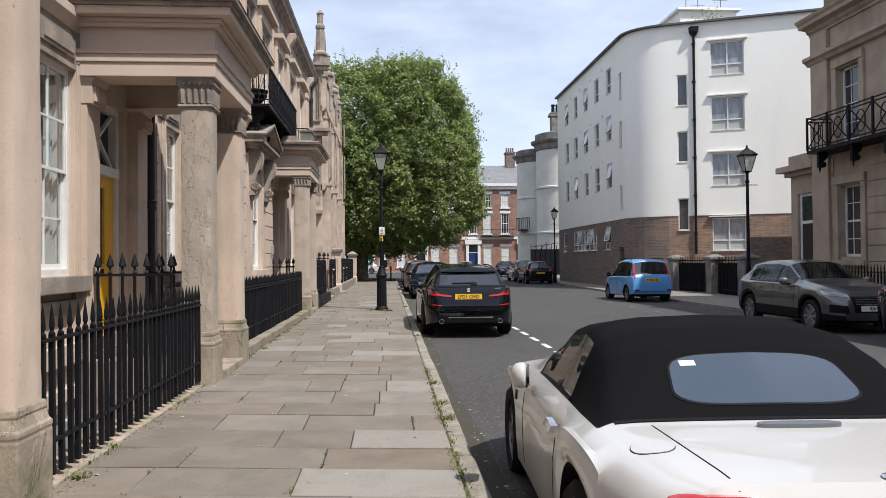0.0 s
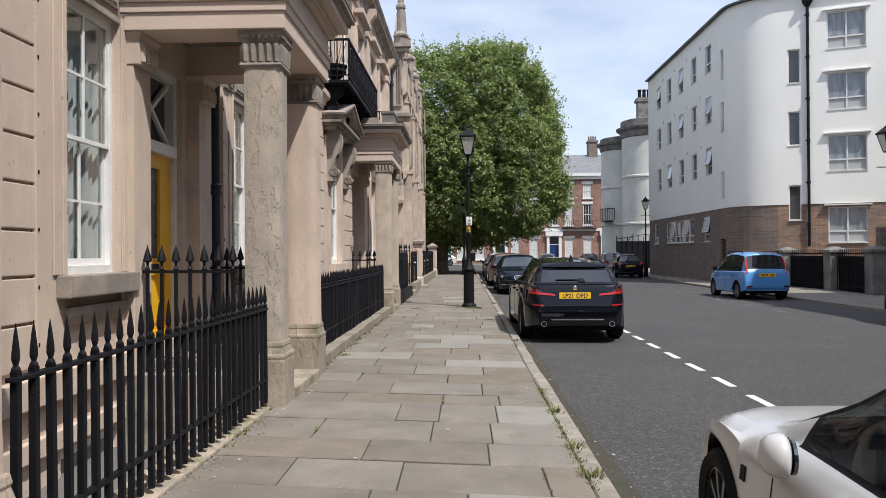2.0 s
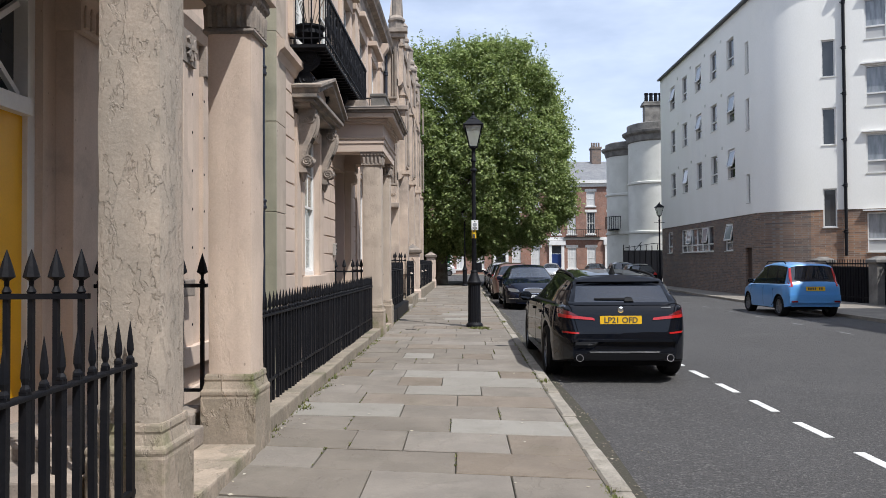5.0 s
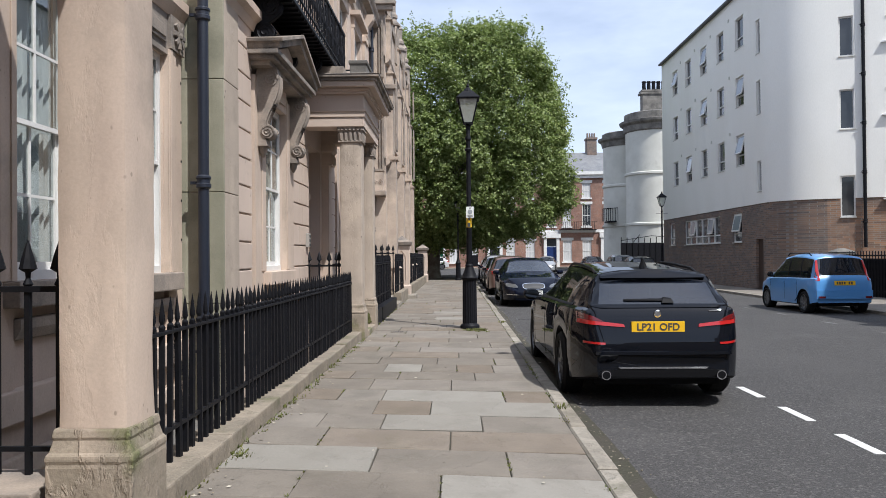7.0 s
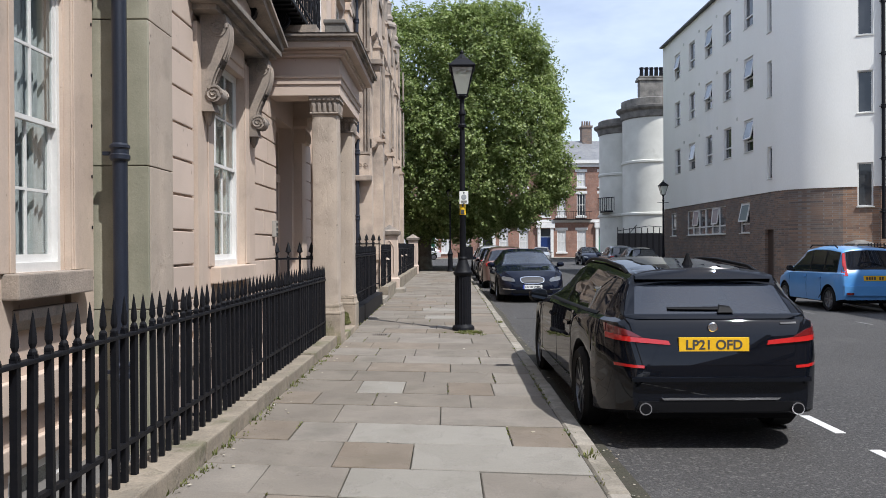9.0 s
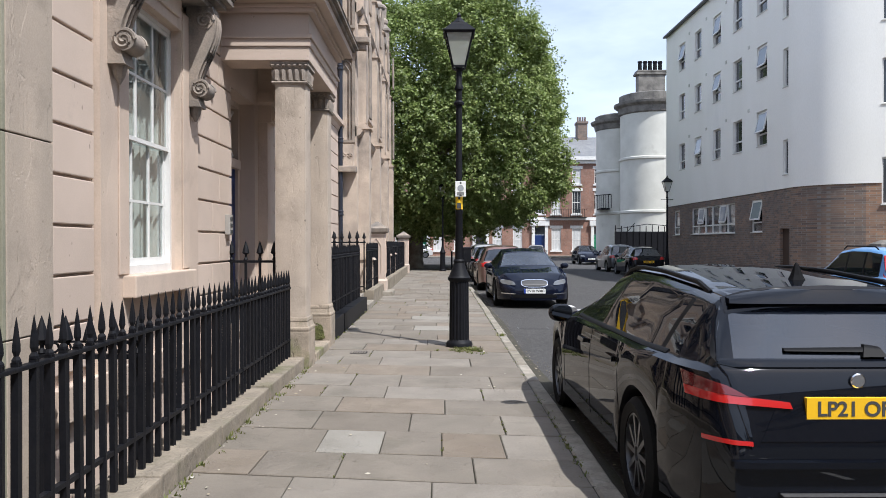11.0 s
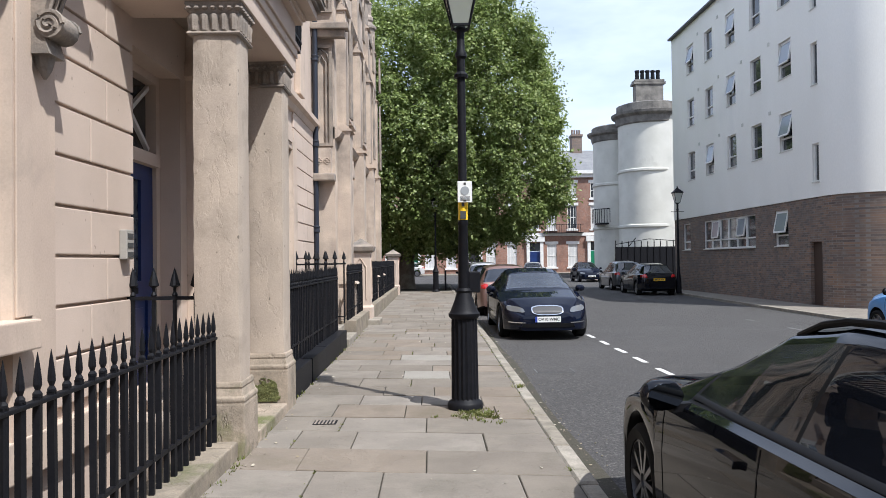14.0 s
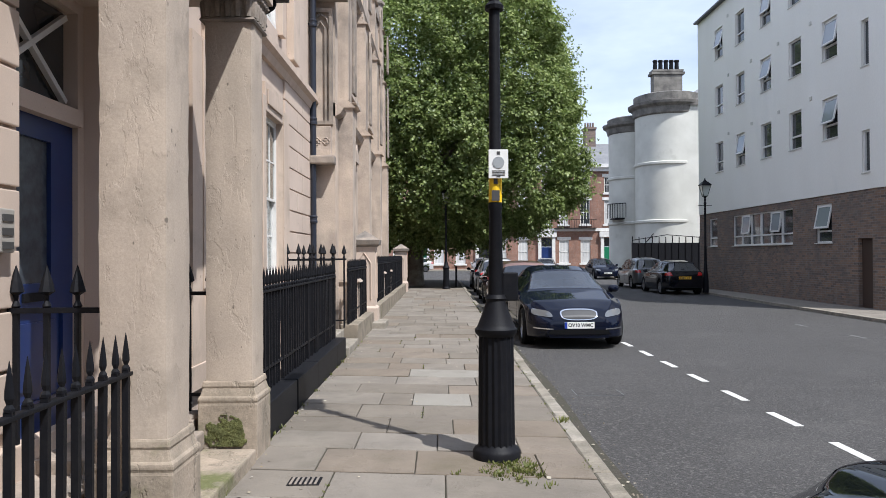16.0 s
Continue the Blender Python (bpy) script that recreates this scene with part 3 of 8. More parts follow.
def column(xc, yc, parent, shaft_mat, name="column", k=1.0, neck=3.19, head=3.56):
    """A square pier: plinth with a splayed top, shaft, necking, a carved capital of upright leaves under an egg moulding."""
    c = new(name)
    c.parent = parent
    b = Mesh()
    b.lathe([(0.236, -0.12), (0.236, 0.42), (0.231, 0.435), (0.238, 0.45), (0.238, 0.475), (0.222, 0.49), (0.207, 0.545), (0.212, 0.56), (0.205, 0.6)], (xc, yc, 0), square=True)
    b.v = [(xc + (x - xc) * k, yc + (y - yc) * k, z) for x, y, z in b.v]
    b.done("plinth", MOSSY, c, bevel=0.012)
    s = Mesh()
    z, rings = 0.6, []
    nz = 26
    for j in range(nz + 1):
        zz = 0.6 + (neck - 0.6) * j / nz
        for i in range(24):
            e, f = divmod(i, 6)
            t = f / 6 * 2 - 1
            a, bb = ((t, -1), (1, t), (-t, 1), (-1, -t))[e]
            h = 0.196 * k
            dent = noise.noise((a * 1.7 + xc * 3, bb * 1.7 + yc, zz * 2.2)) * 0.005 + noise.noise((a * 5 + yc, bb * 5, zz * 7)) * 0.004
            cn = 0.012 if f == 0 else 0
            rings.append((xc + a * (h + dent - cn), yc + bb * (h + dent - cn), zz))
    s.add(rings, [(j * 24 + i, j * 24 + (i + 1) % 24, (j + 1) * 24 + (i + 1) % 24, (j + 1) * 24 + i) for j in range(nz) for i in range(24)])
    s.done("shaft", shaft_mat, c, smooth=True, angle=50)
    cap = Mesh()
    cap.lathe([(0.212, 3.18), (0.222, 3.2), (0.212, 3.225), (0.195, 3.23), (0.195, 3.42), (0.214, 3.46), (0.222, 3.5), (0.232, 3.52), (0.232, 3.56)], (xc, yc, 0), square=True)
    for e in range(4):
        ca, sa = ((1, 0), (0, 1), (-1, 0), (0, -1))[e]
        for i in range(5):
            t = (i - 2) * 0.082
            px, py = xc + ca * 0.198 - sa * t, yc + sa * 0.198 + ca * t
            cap.lathe([(0.026, 0), (0.03, 0.1), (0.036, 0.15), (0.03, 0.18), (0.012, 0.19)], (px, py, 3.235), 7)
        for i in range(7):
            t = (i - 3) * 0.068
            cap.lathe([(0.012, 0), (0.03, 0.02), (0.024, 0.045), (0.008, 0.055)], (xc + ca * 0.216 - sa * t, yc + sa * 0.216 + ca * t, 3.46), 6)
    cap.v = [(xc + (x - xc) * k, yc + (y - yc) * k, neck - 0.01 + (z - 3.18) * (head - neck + 0.01) / 0.38) for x, y, z in cap.v]
    cap.done("capital", SOOT, c, smooth=True, angle=35)
    return c


def porch(name, y0, y1, wall_x, door_mat, parent_label, door_label, recess=0.27, inner=True, jambs=(0.42, 1.56), xo=-2.085, neck=3.19, dz=0.0):
    """A square porch: two street piers, two wall pilasters, an entablature with cornice and blocking, steps, a panelled door under a fanlight."""
    ob = thing(name, parent_label, "porch")
    column(xo, y0 + 0.2, ob, ERODED if inner else SMOOTHSTONE, k=0.89 if inner else 0.96, neck=neck, head=3.56 + dz)
    column(xo - 0.01, y1 - 0.21, ob, STONE if inner else SMOOTHSTONE, k=0.89 if inner else 0.96, neck=neck, head=3.56 + dz)
    yc, yd = y0 + 0.2, y1 - 0.2
    for yy in ((yc, yd) if inner else (yd,)):
        pm = Mesh()
        pm.box(wall_x, wall_x + 0.14, yy - 0.19, yy + 0.19, 0.1, 3.2)
        pm.lathe([(0.2, 3.2), (0.2, 3.44), (0.235, 3.48), (0.235, 3.56 + dz)], (wall_x + 0.0, yy, 0), square=True)
        for i in range(4):
            pm.lathe([(0.03, 0), (0.034, 0.1), (0.01, 0.18)], (wall_x + 0.205, yy + (i - 1.5) * 0.09, 3.23), 6)
        pm.done("pilaster", STONE, ob, bevel=0.008)
    ex, wy0, wy1 = xo + 0.24, y0 - 0.05, y1 + 0.05
    for nm, lift, out, hi in (("architrave", 3.56, 0.0, 0.16), ("fascia", 3.72, 0.018, 0.09), ("fillet", 3.81, 0.04, 0.045), ("frieze", 3.855, 0.0, 0.25)):
        ring = [(wall_x, wy0 - out), (ex + out, wy0 - out), (ex + out, wy1 + out), (wall_x, wy1 + out), (wall_x, wy1 - 0.44), (ex - 0.44, wy1 - 0.44), (ex - 0.44, wy0 + 0.44), (wall_x, wy0 + 0.44)]
        Mesh().extrude(ring, lambda p, q, s: (p, q, s), lift + dz, lift + dz + hi).done(nm, ASHLAR, ob, bevel=0.006)
    so = Mesh().box(wall_x, ex - 0.44, wy0 + 0.44, wy1 - 0.44, 3.9 + dz, 3.98 + dz)
    so.done("soffit", SOOT, ob)
    for z, o0, o1 in ((4.105, 0.04, 0.07), (4.15, 0.07, 0.1), (4.2, 0.18, 0.21), (4.29, 0.22, 0.245), (4.34, 0.26, 0.29)):
        Mesh().box(wall_x, ex + o1, wy0 - o1, wy1 + o1, z + dz, z + dz + (0.045 if z < 4.19 else 0.09 if z < 4.25 else 0.05)).done("cornice_band", ASHLAR if z < 4.25 else SOOT, ob, bevel=0.008)
    to = Mesh()
    to.add([(wall_x, wy0 - 0.3, 4.39 + dz), (ex + 0.3, wy0 - 0.3, 4.39 + dz), (ex + 0.3, wy1 + 0.3, 4.39 + dz), (wall_x, wy1 + 0.3, 4.39 + dz),
            (wall_x, wy0 - 0.05, 4.46 + dz), (ex + 0.02, wy0 - 0.05, 4.46 + dz), (ex + 0.02, wy1 + 0.05, 4.46 + dz), (wall_x, wy1 + 0.05, 4.46 + dz)],
           [(0, 1, 5, 4), (1, 2, 6, 5), (2, 3, 7, 6), (4, 5, 6, 7)])
    to.box(wall_x, ex - 0.34, wy0 + 0.02, wy1 - 0.02, 4.45 + dz, 4.66)
    to.done("blocking_course", SOOT, ob, bevel=0.01)
    st = Mesh()
    Mesh().box(wall_x - 0.2, xo + 0.22, y0 + 0.47, y1 - 0.47, -0.2, 0.1).done("bottom_step", MOSSY, ob, bevel=0.018)
    st.box(wall_x - 0.2, xo - 0.17, y0 + 0.47, y1 - 0.47, 0.1, 0.24)
    st.box(wall_x - 0.2, xo - 0.45, y0 + 0.42, y1 - 0.42, 0.24, 0.38)
    st.done("steps", SOOT, ob, bevel=0.015)
    Mesh().box(wall_x, xo - 0.28, y0 + 0.0, y0 + 0.42, -2.4, 0.3).done("cheek_wall", SOOT, ob, bevel=0.01)
    Mesh().box(wall_x, xo - 0.28, y1 - 0.42, y1, -2.4, 0.3).done("cheek_wall", SOOT, ob, bevel=0.01)
    dy0, dy1, dx = y0 + jambs[0], y0 + jambs[1], wall_x - recess
    fr = Mesh()
    fr.box(dx - 0.08, dx + 0.06, dy0, dy0 + 0.09, 0.38, 3.42).box(dx - 0.08, dx + 0.06, dy1 - 0.09, dy1, 0.38, 3.42)
    fr.box(dx - 0.08, dx + 0.06, dy0 + 0.09, dy1 - 0.09, 3.34, 3.42).box(dx - 0.08, dx + 0.1, dy0 + 0.09, dy1 - 0.09, 2.5, 2.62)
    fr.done("door_frame", WHITE if door_mat is not BLUEDOOR else ASHLAR, ob)
    a0, a1 = dy0 + 0.09, dy1 - 0.09
    for ya, yb in ((a0, a1), (a1, a0)):
        d = Vector((0, yb - ya, 0.72)).normalized()
        Mesh().slab((dx + (0.002 if ya < yb else 0), (a0 + a1) / 2, 2.98), d, 0.55, d.cross(Vector((1, 0, 0))), 0.02, (1, 0, 0), 0.02).done("fanlight_bar", WHITE, ob)
    Mesh().box(dx - 0.05, dx - 0.045, a0, a1, 2.62, 3.34).done("fanlight_glass", FARGLASS, ob)
    dr = new("door")
    dr.parent = ob
    dr["label"] = door_label
    dm = Mesh()
    for a, b, z0, z1 in ((a0, a0 + 0.14, 0.38, 2.5), (a1 - 0.14, a1, 0.38, 2.5), (a0 + 0.14, a1 - 0.14, 0.38, 0.6), (a0 + 0.14, a1 - 0.14, 1.2, 1.38), (a0 + 0.14, a1 - 0.14, 2.35, 2.5)):
        dm.box(dx - 0.03, dx + 0.02, a, b, z0, z1)
    dm.box(dx - 0.03, dx + 0.02, a0 + 0.14, a0 + 0.3, 1.38, 2.35).box(dx - 0.03, dx + 0.02, a1 - 0.3, a1 - 0.14, 1.38, 2.35)
    dm.box(dx - 0.03, dx - 0.005, a0 + 0.14, a1 - 0.14, 0.6, 1.2)
    dm.box(dx - 0.005, dx + 0.008, a0 + 0.2, a1 - 0.2, 0.68, 1.12)
    dm.done("leaf", door_mat, dr)
    Mesh().box(dx - 0.02, dx - 0.01, a0 + 0.3, a1 - 0.3, 1.38, 2.35).done("door_glass", OBSCURED, dr)
    metal = IRON
    Mesh().box(dx + 0.02, dx + 0.035, (a0 + a1) / 2 - 0.13, (a0 + a1) / 2 + 0.13, 1.26, 1.32).done("letter_plate", metal, dr, bevel=0.004)
    Mesh().lathe([(0.03, 0), (0.035, 0.02), (0.02, 0.04)], (dx + 0.05, a0 + 0.07, 1.4), 10).done("door_knob", metal, dr)
    Mesh().lathe([(0.05, 0), (0.045, 0.05), (0.02, 0.1)], (dx + 0.035, a0 + 0.07, 2.05), 8).done("knocker", metal, dr)
    return settle(ob, (xo, (y0 + y1) / 2, 0))


def spear_mesh(m, x, y, z0, rail, tip, square=0.016):
    """One railing bar: shank, collar and spear head."""
    m.box(x - square, x + square, y - square, y + square, z0, rail + 0.02)
    h = tip - rail
    m.lathe([(0.012, 0.0), (0.021, 0.018), (0.021, 0.03), (0.011, 0.045), (0.019, 0.32 * h), (0.018, 0.45 * h), (0.009, 0.78 * h), (0.001, h)], (x, y, rail), 6)


def railing(name, x, y0, y1, base, rail, tip, label, spacing=0.13, low=True):
    """An iron area railing along y: bars with spear heads through a flat top rail, a low rail and back stays."""
    ob = thing(name, label, "railing")
    n = max(2, int(round((y1 - y0) / spacing)))
    m = Mesh()
    spear_mesh(m, 0, 0, base - rail, 0.0, tip - rail)
    first = m.done("bar", IRON, ob)
    first.location = (x, y0 + 0.04, rail)
    for i in range(1, n):
        b = share("bar", first.data, ob, pose(x + random.uniform(-0.003, 0.003), y0 + 0.04 + (y1 - y0 - 0.08) * i / (n - 1), rail + random.uniform(-0.006, 0.004),
                                              random.uniform(-0.5, 0.5), random.uniform(-0.5, 0.5), random.uniform(-12, 12)))
    Mesh().box(x - 0.022, x + 0.022, y0, y1, rail - 0.022, rail + 0.0).done("top_rail", IRON, ob, bevel=0.006)
    if low:
        Mesh().box(x - 0.016, x + 0.016, y0, y1, base + 0.2, base + 0.225).done("low_rail", IRON, ob)
    return settle(ob, (x, (y0 + y1) / 2, base))


def cross_railing(name, y, x0, x1, base, rail, tip, label, n=7):
    """The taller railing that guards the side of a porch's steps, with larger spear heads."""
    ob = thing(name, label, "railing")
    for i in range(n):
        x = x0 + (x1 - x0) * i / (n - 1)
        m = Mesh().box(x - 0.014, x + 0.014, y - 0.014, y + 0.014, base, rail + 0.02)
        m.lathe([(0.012, 0.0), (0.026, 0.02), (0.012, 0.05), (0.014, 0.08), (0.045, 0.1), (0.03, 0.16), (0.002, 0.25)], (x, y, rail), 8)
        m.done("bar", IRON, ob)
    Mesh().box(x0 - 0.04, x1 + 0.04, y - 0.022, y + 0.022, rail - 0.02, rail + 0.01).done("top_rail", IRON, ob)
    Mesh().box(x0 - 0.02, x1 + 0.02, y - 0.012, y + 0.012, base + 0.12, base + 0.145).done("low_rail", IRON, ob)
    return settle(ob, ((x0 + x1) / 2, y, base))


# lower areas in front of the basements
ar = Mesh()
ar.box(-3.6, -2.1, -45, 44, -2.6, -2.4)
ar.box(-2.24, -2.1, -12, 62, -2.4, -0.12)
tagged(ar.done("area_floor", SOOT), "sunken basement area of sooty stone behind the railings", "area", kind="structure")

zc1 = [0.574 + 0.343 * i for i in range(10)]
# ---- first house: smooth ashlar with reeded window surrounds
house1 = thing("sandstone_house", "pink sandstone terraced house with sash windows and a columned porch", "house")
w1 = [(7.48, 8.43), (11.75, 12.57), (13.68, 14.46)]
hol = [(a, b, 1.26, 3.55) for a, b in w1] + [(a, b, 5.2, 7.6) for a, b in w1] + [(8.92, 10.06, 0.38, 3.42)] + [(a, b, -1.9, -0.15) for a, b in w1]
m = Mesh()
# runs on unseen to y = -45 for the car paint to reflect
wall_with_holes(m, H1X, H1X - 0.35, -45, 14.93, -2.4, 8.2, hol)
m.done("wall", STONE, house1)
m = Mesh()
m.box(-12, H1X - 1.9, -45, 14.93, -2.4, 8.1)
m.done("rear_body", SOOT, house1)
m = Mesh()
for a, b in w1:
    sash_window(H1X - 0.06, a, b, 1.26, 3.55, 2, 2, house1, curtain_mat=CURTAIN)
    sash_window(H1X - 0.06, a, b, 5.2, 7.6, 2, 2, house1)
    sash_window(H1X - 0.06, a, b, -1.9, -0.15, 2, 2, house1, name="basement_window", curtain=False)
    s = Mesh()
    s.box(H1X, H1X + 0.17, a - 0.14, b + 0.14, 1.08, 1.26)
    s.done("window_sill", SOOT, house1, bevel=0.012)
    u = Mesh()
    moulding(u, [(0.0, 0.84), (0.06, 0.86), (0.1, 0.93), (0.1, 1.0)], H1X, a - 0.02, b + 0.02)
    u.done("apron_moulding", SOOT, house1)
    for yy, sg in ((a - 0.2, -1), (b + 0.2, 1)):
        q = Mesh()
        q.box(H1X, H1X + 0.05, yy - 0.19, yy + 0.19, 0.3, 3.62)
        q.done("pilaster", STONE, house1)
        Mesh().box(H1X + 0.05, H1X + 0.068, yy - sg * 0.1 - 0.09, yy - sg * 0.1 + 0.09, 1.262, 3.618).done("inner_fillet", STONE, house1, bevel=0.006)
        Mesh().box(H1X + 0.068, H1X + 0.08, yy - sg * 0.15 - 0.03, yy - sg * 0.15 + 0.03, 1.262, 3.618).done("inner_bead", STONE, house1, bevel=0.005)
        for i in range(7):
            Mesh().lathe([(0.010, -0.014), (0.012, 0.0), (0.010, 0.014)], (H1X + 0.047, yy + sg * 0.168, 0.75 + 0.43 * i), 6).done("fixing_stub", IRON, house1)
        ros = Mesh()
        ros.box(H1X, H1X + 0.09, yy - 0.19, yy + 0.19, 3.62, 3.98)
        for kx in range(8):
            t = kx * math.pi / 4
            ros.slab((H1X + 0.1, yy + 0.09 * math.cos(t), 3.8 + 0.09 * math.sin(t)), (0, math.cos(t), math.sin(t)), 0.055, (0, -math.sin(t), math.cos(t)), 0.026, (1, 0, 0), 0.02)
        ros.lathe([(0.03, -0.03), (0.035, 0), (0.03, 0.03)], (H1X + 0.11, yy, 3.8), 8)
        ros.done("rosette_block", SOOT, house1, bevel=0.004)
    t = Mesh()
    t.box(H1X, H1X + 0.05, a - 0.01, b + 0.01, 3.55, 3.98)
    t.box(H1X + 0.05, H1X + 0.075, a + 0.06, b - 0.06, 3.66, 3.86)
    t.box(H1X + 0.075, H1X + 0.09, a + 0.12, b - 0.12, 3.7, 3.82)
    t.done("lintel_panel", SOOT, house1, bevel=0.006)
m = Mesh()
moulding(m, [(0, 3.98), (0.06, 3.98), (0.1, 4.05), (0.13, 4.1), (0.13, 4.2), (0.05, 4.26)], H1X, -12, 14.88)
moulding(m, [(0, 4.9), (0.06, 4.92), (0.08, 5.05), (0, 5.1)], H1X, -12, 14.88)
m.done("string_course", STONE, house1)
m = Mesh()
moulding(m, [(o, z + 7.8) for o, z in CORNICE], H1X, -45, 14.93)
m.box(H1X - 0.6, H1X - 0.1, -45, 14.93, 8.25, 8.9)
m.done("roof_cornice", SOOT, house1)
m = Mesh()
m.box(H1X, H1X + 0.1, -45, 14.93, 0.3, 0.52).box(H1X, H1X + 0.06, -45, 14.93, -0.1, 0.05)
m.done("plinth_course", STONE, house1, bevel=0.01)
for z in zc1:
    for a, b in ((4.45, 5.6), (5.6, 7.2)):
        Mesh().box(H1X, H1X + 0.035, a + 0.006, b - 0.006, z + 0.011, min(z + 0.332, 3.97)).done("stone", STONE, house1, bevel=0.008)
settle(house1, (-3.3, 2, -2.4))

porch("porch", 8.5, 10.62, H1X, YELLOW, "square sandstone porch with eroded piers around a yellow door", "yellow panelled front door with a dark glass panel", 0.12, neck=3.17, dz=-0.06)
pa = porch("porch", 2.15, 4.45, H1X, DARKDOOR, "square sandstone porch with a worn pier beside the railing", "black panelled front door")
it = Mesh().box(-0.02, 0.02, -0.04, 0.04, -0.07, 0.07).done("body", BRASS)
ic = thing("intercom", "small metal door intercom on the porch wall", "intercom", (H1X + 0.022, 10.32, 1.75))
it.parent = ic

# ---- second house: channelled courses, pedimented window, iron balcony
house2 = thing("sandstone_house", "pale sandstone terraced house with channelled courses and an iron balcony", "house")
w2 = [(16.62, 17.85), (23.1, 24.2), (25.6, 26.7)]
up = [(16.0, 17.0), (18.0, 19.2), (20.6, 21.6), (23.1, 24.2), (25.6, 26.7)]
hol = [(a, b, 1.22, 3.55) for a, b in w2] + [(a, b, 4.95, 7.2) for a, b in up] + [(19.75, 21.0, 0.38, 3.42)]
m = Mesh()
wall_with_holes(m, H2X, H2X - 0.35, 14.95, 29.5, -2.4, 8.3, hol)
m.box(H2X - 0.35, H2X - 0.001, 14.94, 14.95, -2.4, 8.3)
m.done("wall", ASHLAR, house2)
Mesh().box(-12, H2X - 1.9, 15.0, 29.4, -2.4, 8.2).done("rear_body", SOOT, house2)
# channelled ashlar blocks stand proud of the wall, with open joints between the courses
spans = [(15.5, 16.1), (18.37, 19.73), (21.75, 22.55), (24.55, 25.25), (27.05, 29.4)]
zc = [0.574 + 0.343 * i for i in range(11)]
for a, b in spans:
    for j, z in enumerate(zc):
        cuts = [a, b]
        if b - a > 0.9:
            cuts = [a, a + (b - a) * (0.42 if j % 2 else 0.62), b]
        for c0, c1 in zip(cuts, cuts[1:]):
            q = Mesh().box(H2X, H2X + 0.035, c0 + 0.006, c1 - 0.006, z + 0.011, min(z + 0.332, 4.3))
            q.done("stone", ASHLAR, house2, bevel=0.008)
for z0, z1 in ((-2.4, 0.9), (0.9, 2.14), (2.14, 3.4), (3.4, 4.66), (4.66, 6.4), (6.4, 8.2)):
    Mesh().box(H2X - 0.002, H2X + 0.05, 14.95, 15.48, z0 + 0.005, z1 - 0.004).done("corner_stone", SMOOTHSTONE, house2, bevel=0.006)
    Mesh().box(H1X + 0.002, H2X + 0.048, 14.91, 14.946, z0 + 0.005, z1 - 0.004).done("return_stone", GREENSTONE, house2, bevel=0.006)
for a, b in w2:
    cm_ = material("pale glazed curtain", (0.60, 0.62, 0.58), 0.9, second=(0.42, 0.45, 0.42), scale=5, stretch=(3, 3, 0.6)) if a == 16.62 else CURTAIN
    sash_window(H2X - 0.06, a, b, 1.22, 3.55, 3, 2, house2, curtain_mat=cm_ if a == 16.62 else None)
    Mesh().box(H2X, H2X + 0.18, a - 0.12, b + 0.12, 1.04, 1.22).done("window_sill", STONE, house2, bevel=0.012)
    for yy in (a - 0.25, b + 0.25):
        f = Mesh()
        f.box(H2X, H2X + 0.07, yy - 0.25, yy + 0.25, 0.5, 3.75)
        sg = math.copysign(1, yy - (a + b) / 2)
        Mesh().box(H2X + 0.07, H2X + 0.085, yy - sg * 0.14 - 0.09, yy - sg * 0.14 + 0.09, 1.23, 3.74).done("inner_fillet", STONE, house2, bevel=0.006)
        f.done("window_architrave", STONE, house2)
    f = Mesh()
    f.box(H2X, H2X + 0.075, a - 0.02, b + 0.02, 3.55, 3.95)
    f.box(H2X + 0.075, H2X + 0.1, a + 0.08, b - 0.08, 3.65, 3.86)
    f.done("lintel_panel", STONE, house2, bevel=0.008)
for a, b in w2[:1]:
    for yy in (a - 0.28, b + 0.28):
        br = Mesh()
        scroll_bracket(br, H2X + 0.06, yy, 3.85, 1.0, 0.3, 0.2)
        br.done("scroll_bracket", SOOT, house2, smooth=True, angle=35)
    pd = Mesh()
    y0, y1 = a - 0.70, b + 0.60
    yc = (y0 + y1) / 2
    for o, z0, z1 in ((0.28, 3.85, 3.91), (0.36, 3.91, 3.96), (0.42, 3.96, 4.02)):
        pd.box(H2X, H2X + o, y0 + 0.42 - o, y1 - 0.42 + o, z0, z1)
    pd.done("pediment_cornice", SOOT, house2, bevel=0.008)
    pd = Mesh()
    pd.extrude([(y0 + 0.1, 4.02), (y1 - 0.1, 4.02), (yc, 4.37)], lambda p, q, s: (s, p, q), H2X, H2X + 0.26)
    pd.done("tympanum", STONE, house2)
    for sg, ye in ((1, y0), (-1, y1)):
        d = Vector((0, yc - ye, 0.40)).normalized()
        n = Vector((0, -d.z, d.y)) * (1 if d.y > 0 else -1)
        c = Vector((H2X + 0.22, (yc + ye) / 2, 4.02 + 0.25))
        L = math.hypot(yc - ye, 0.40) / 2
        pd = Mesh().slab(c, d, L, n, 0.05, (1, 0, 0), 0.22)
        pd.slab(c + n * 0.06 + Vector((0.03, 0, 0)), d, L + 0.03, n, 0.025, (1, 0, 0), 0.24)
        pd.done("raking_cornice", SOOT, house2, bevel=0.008)
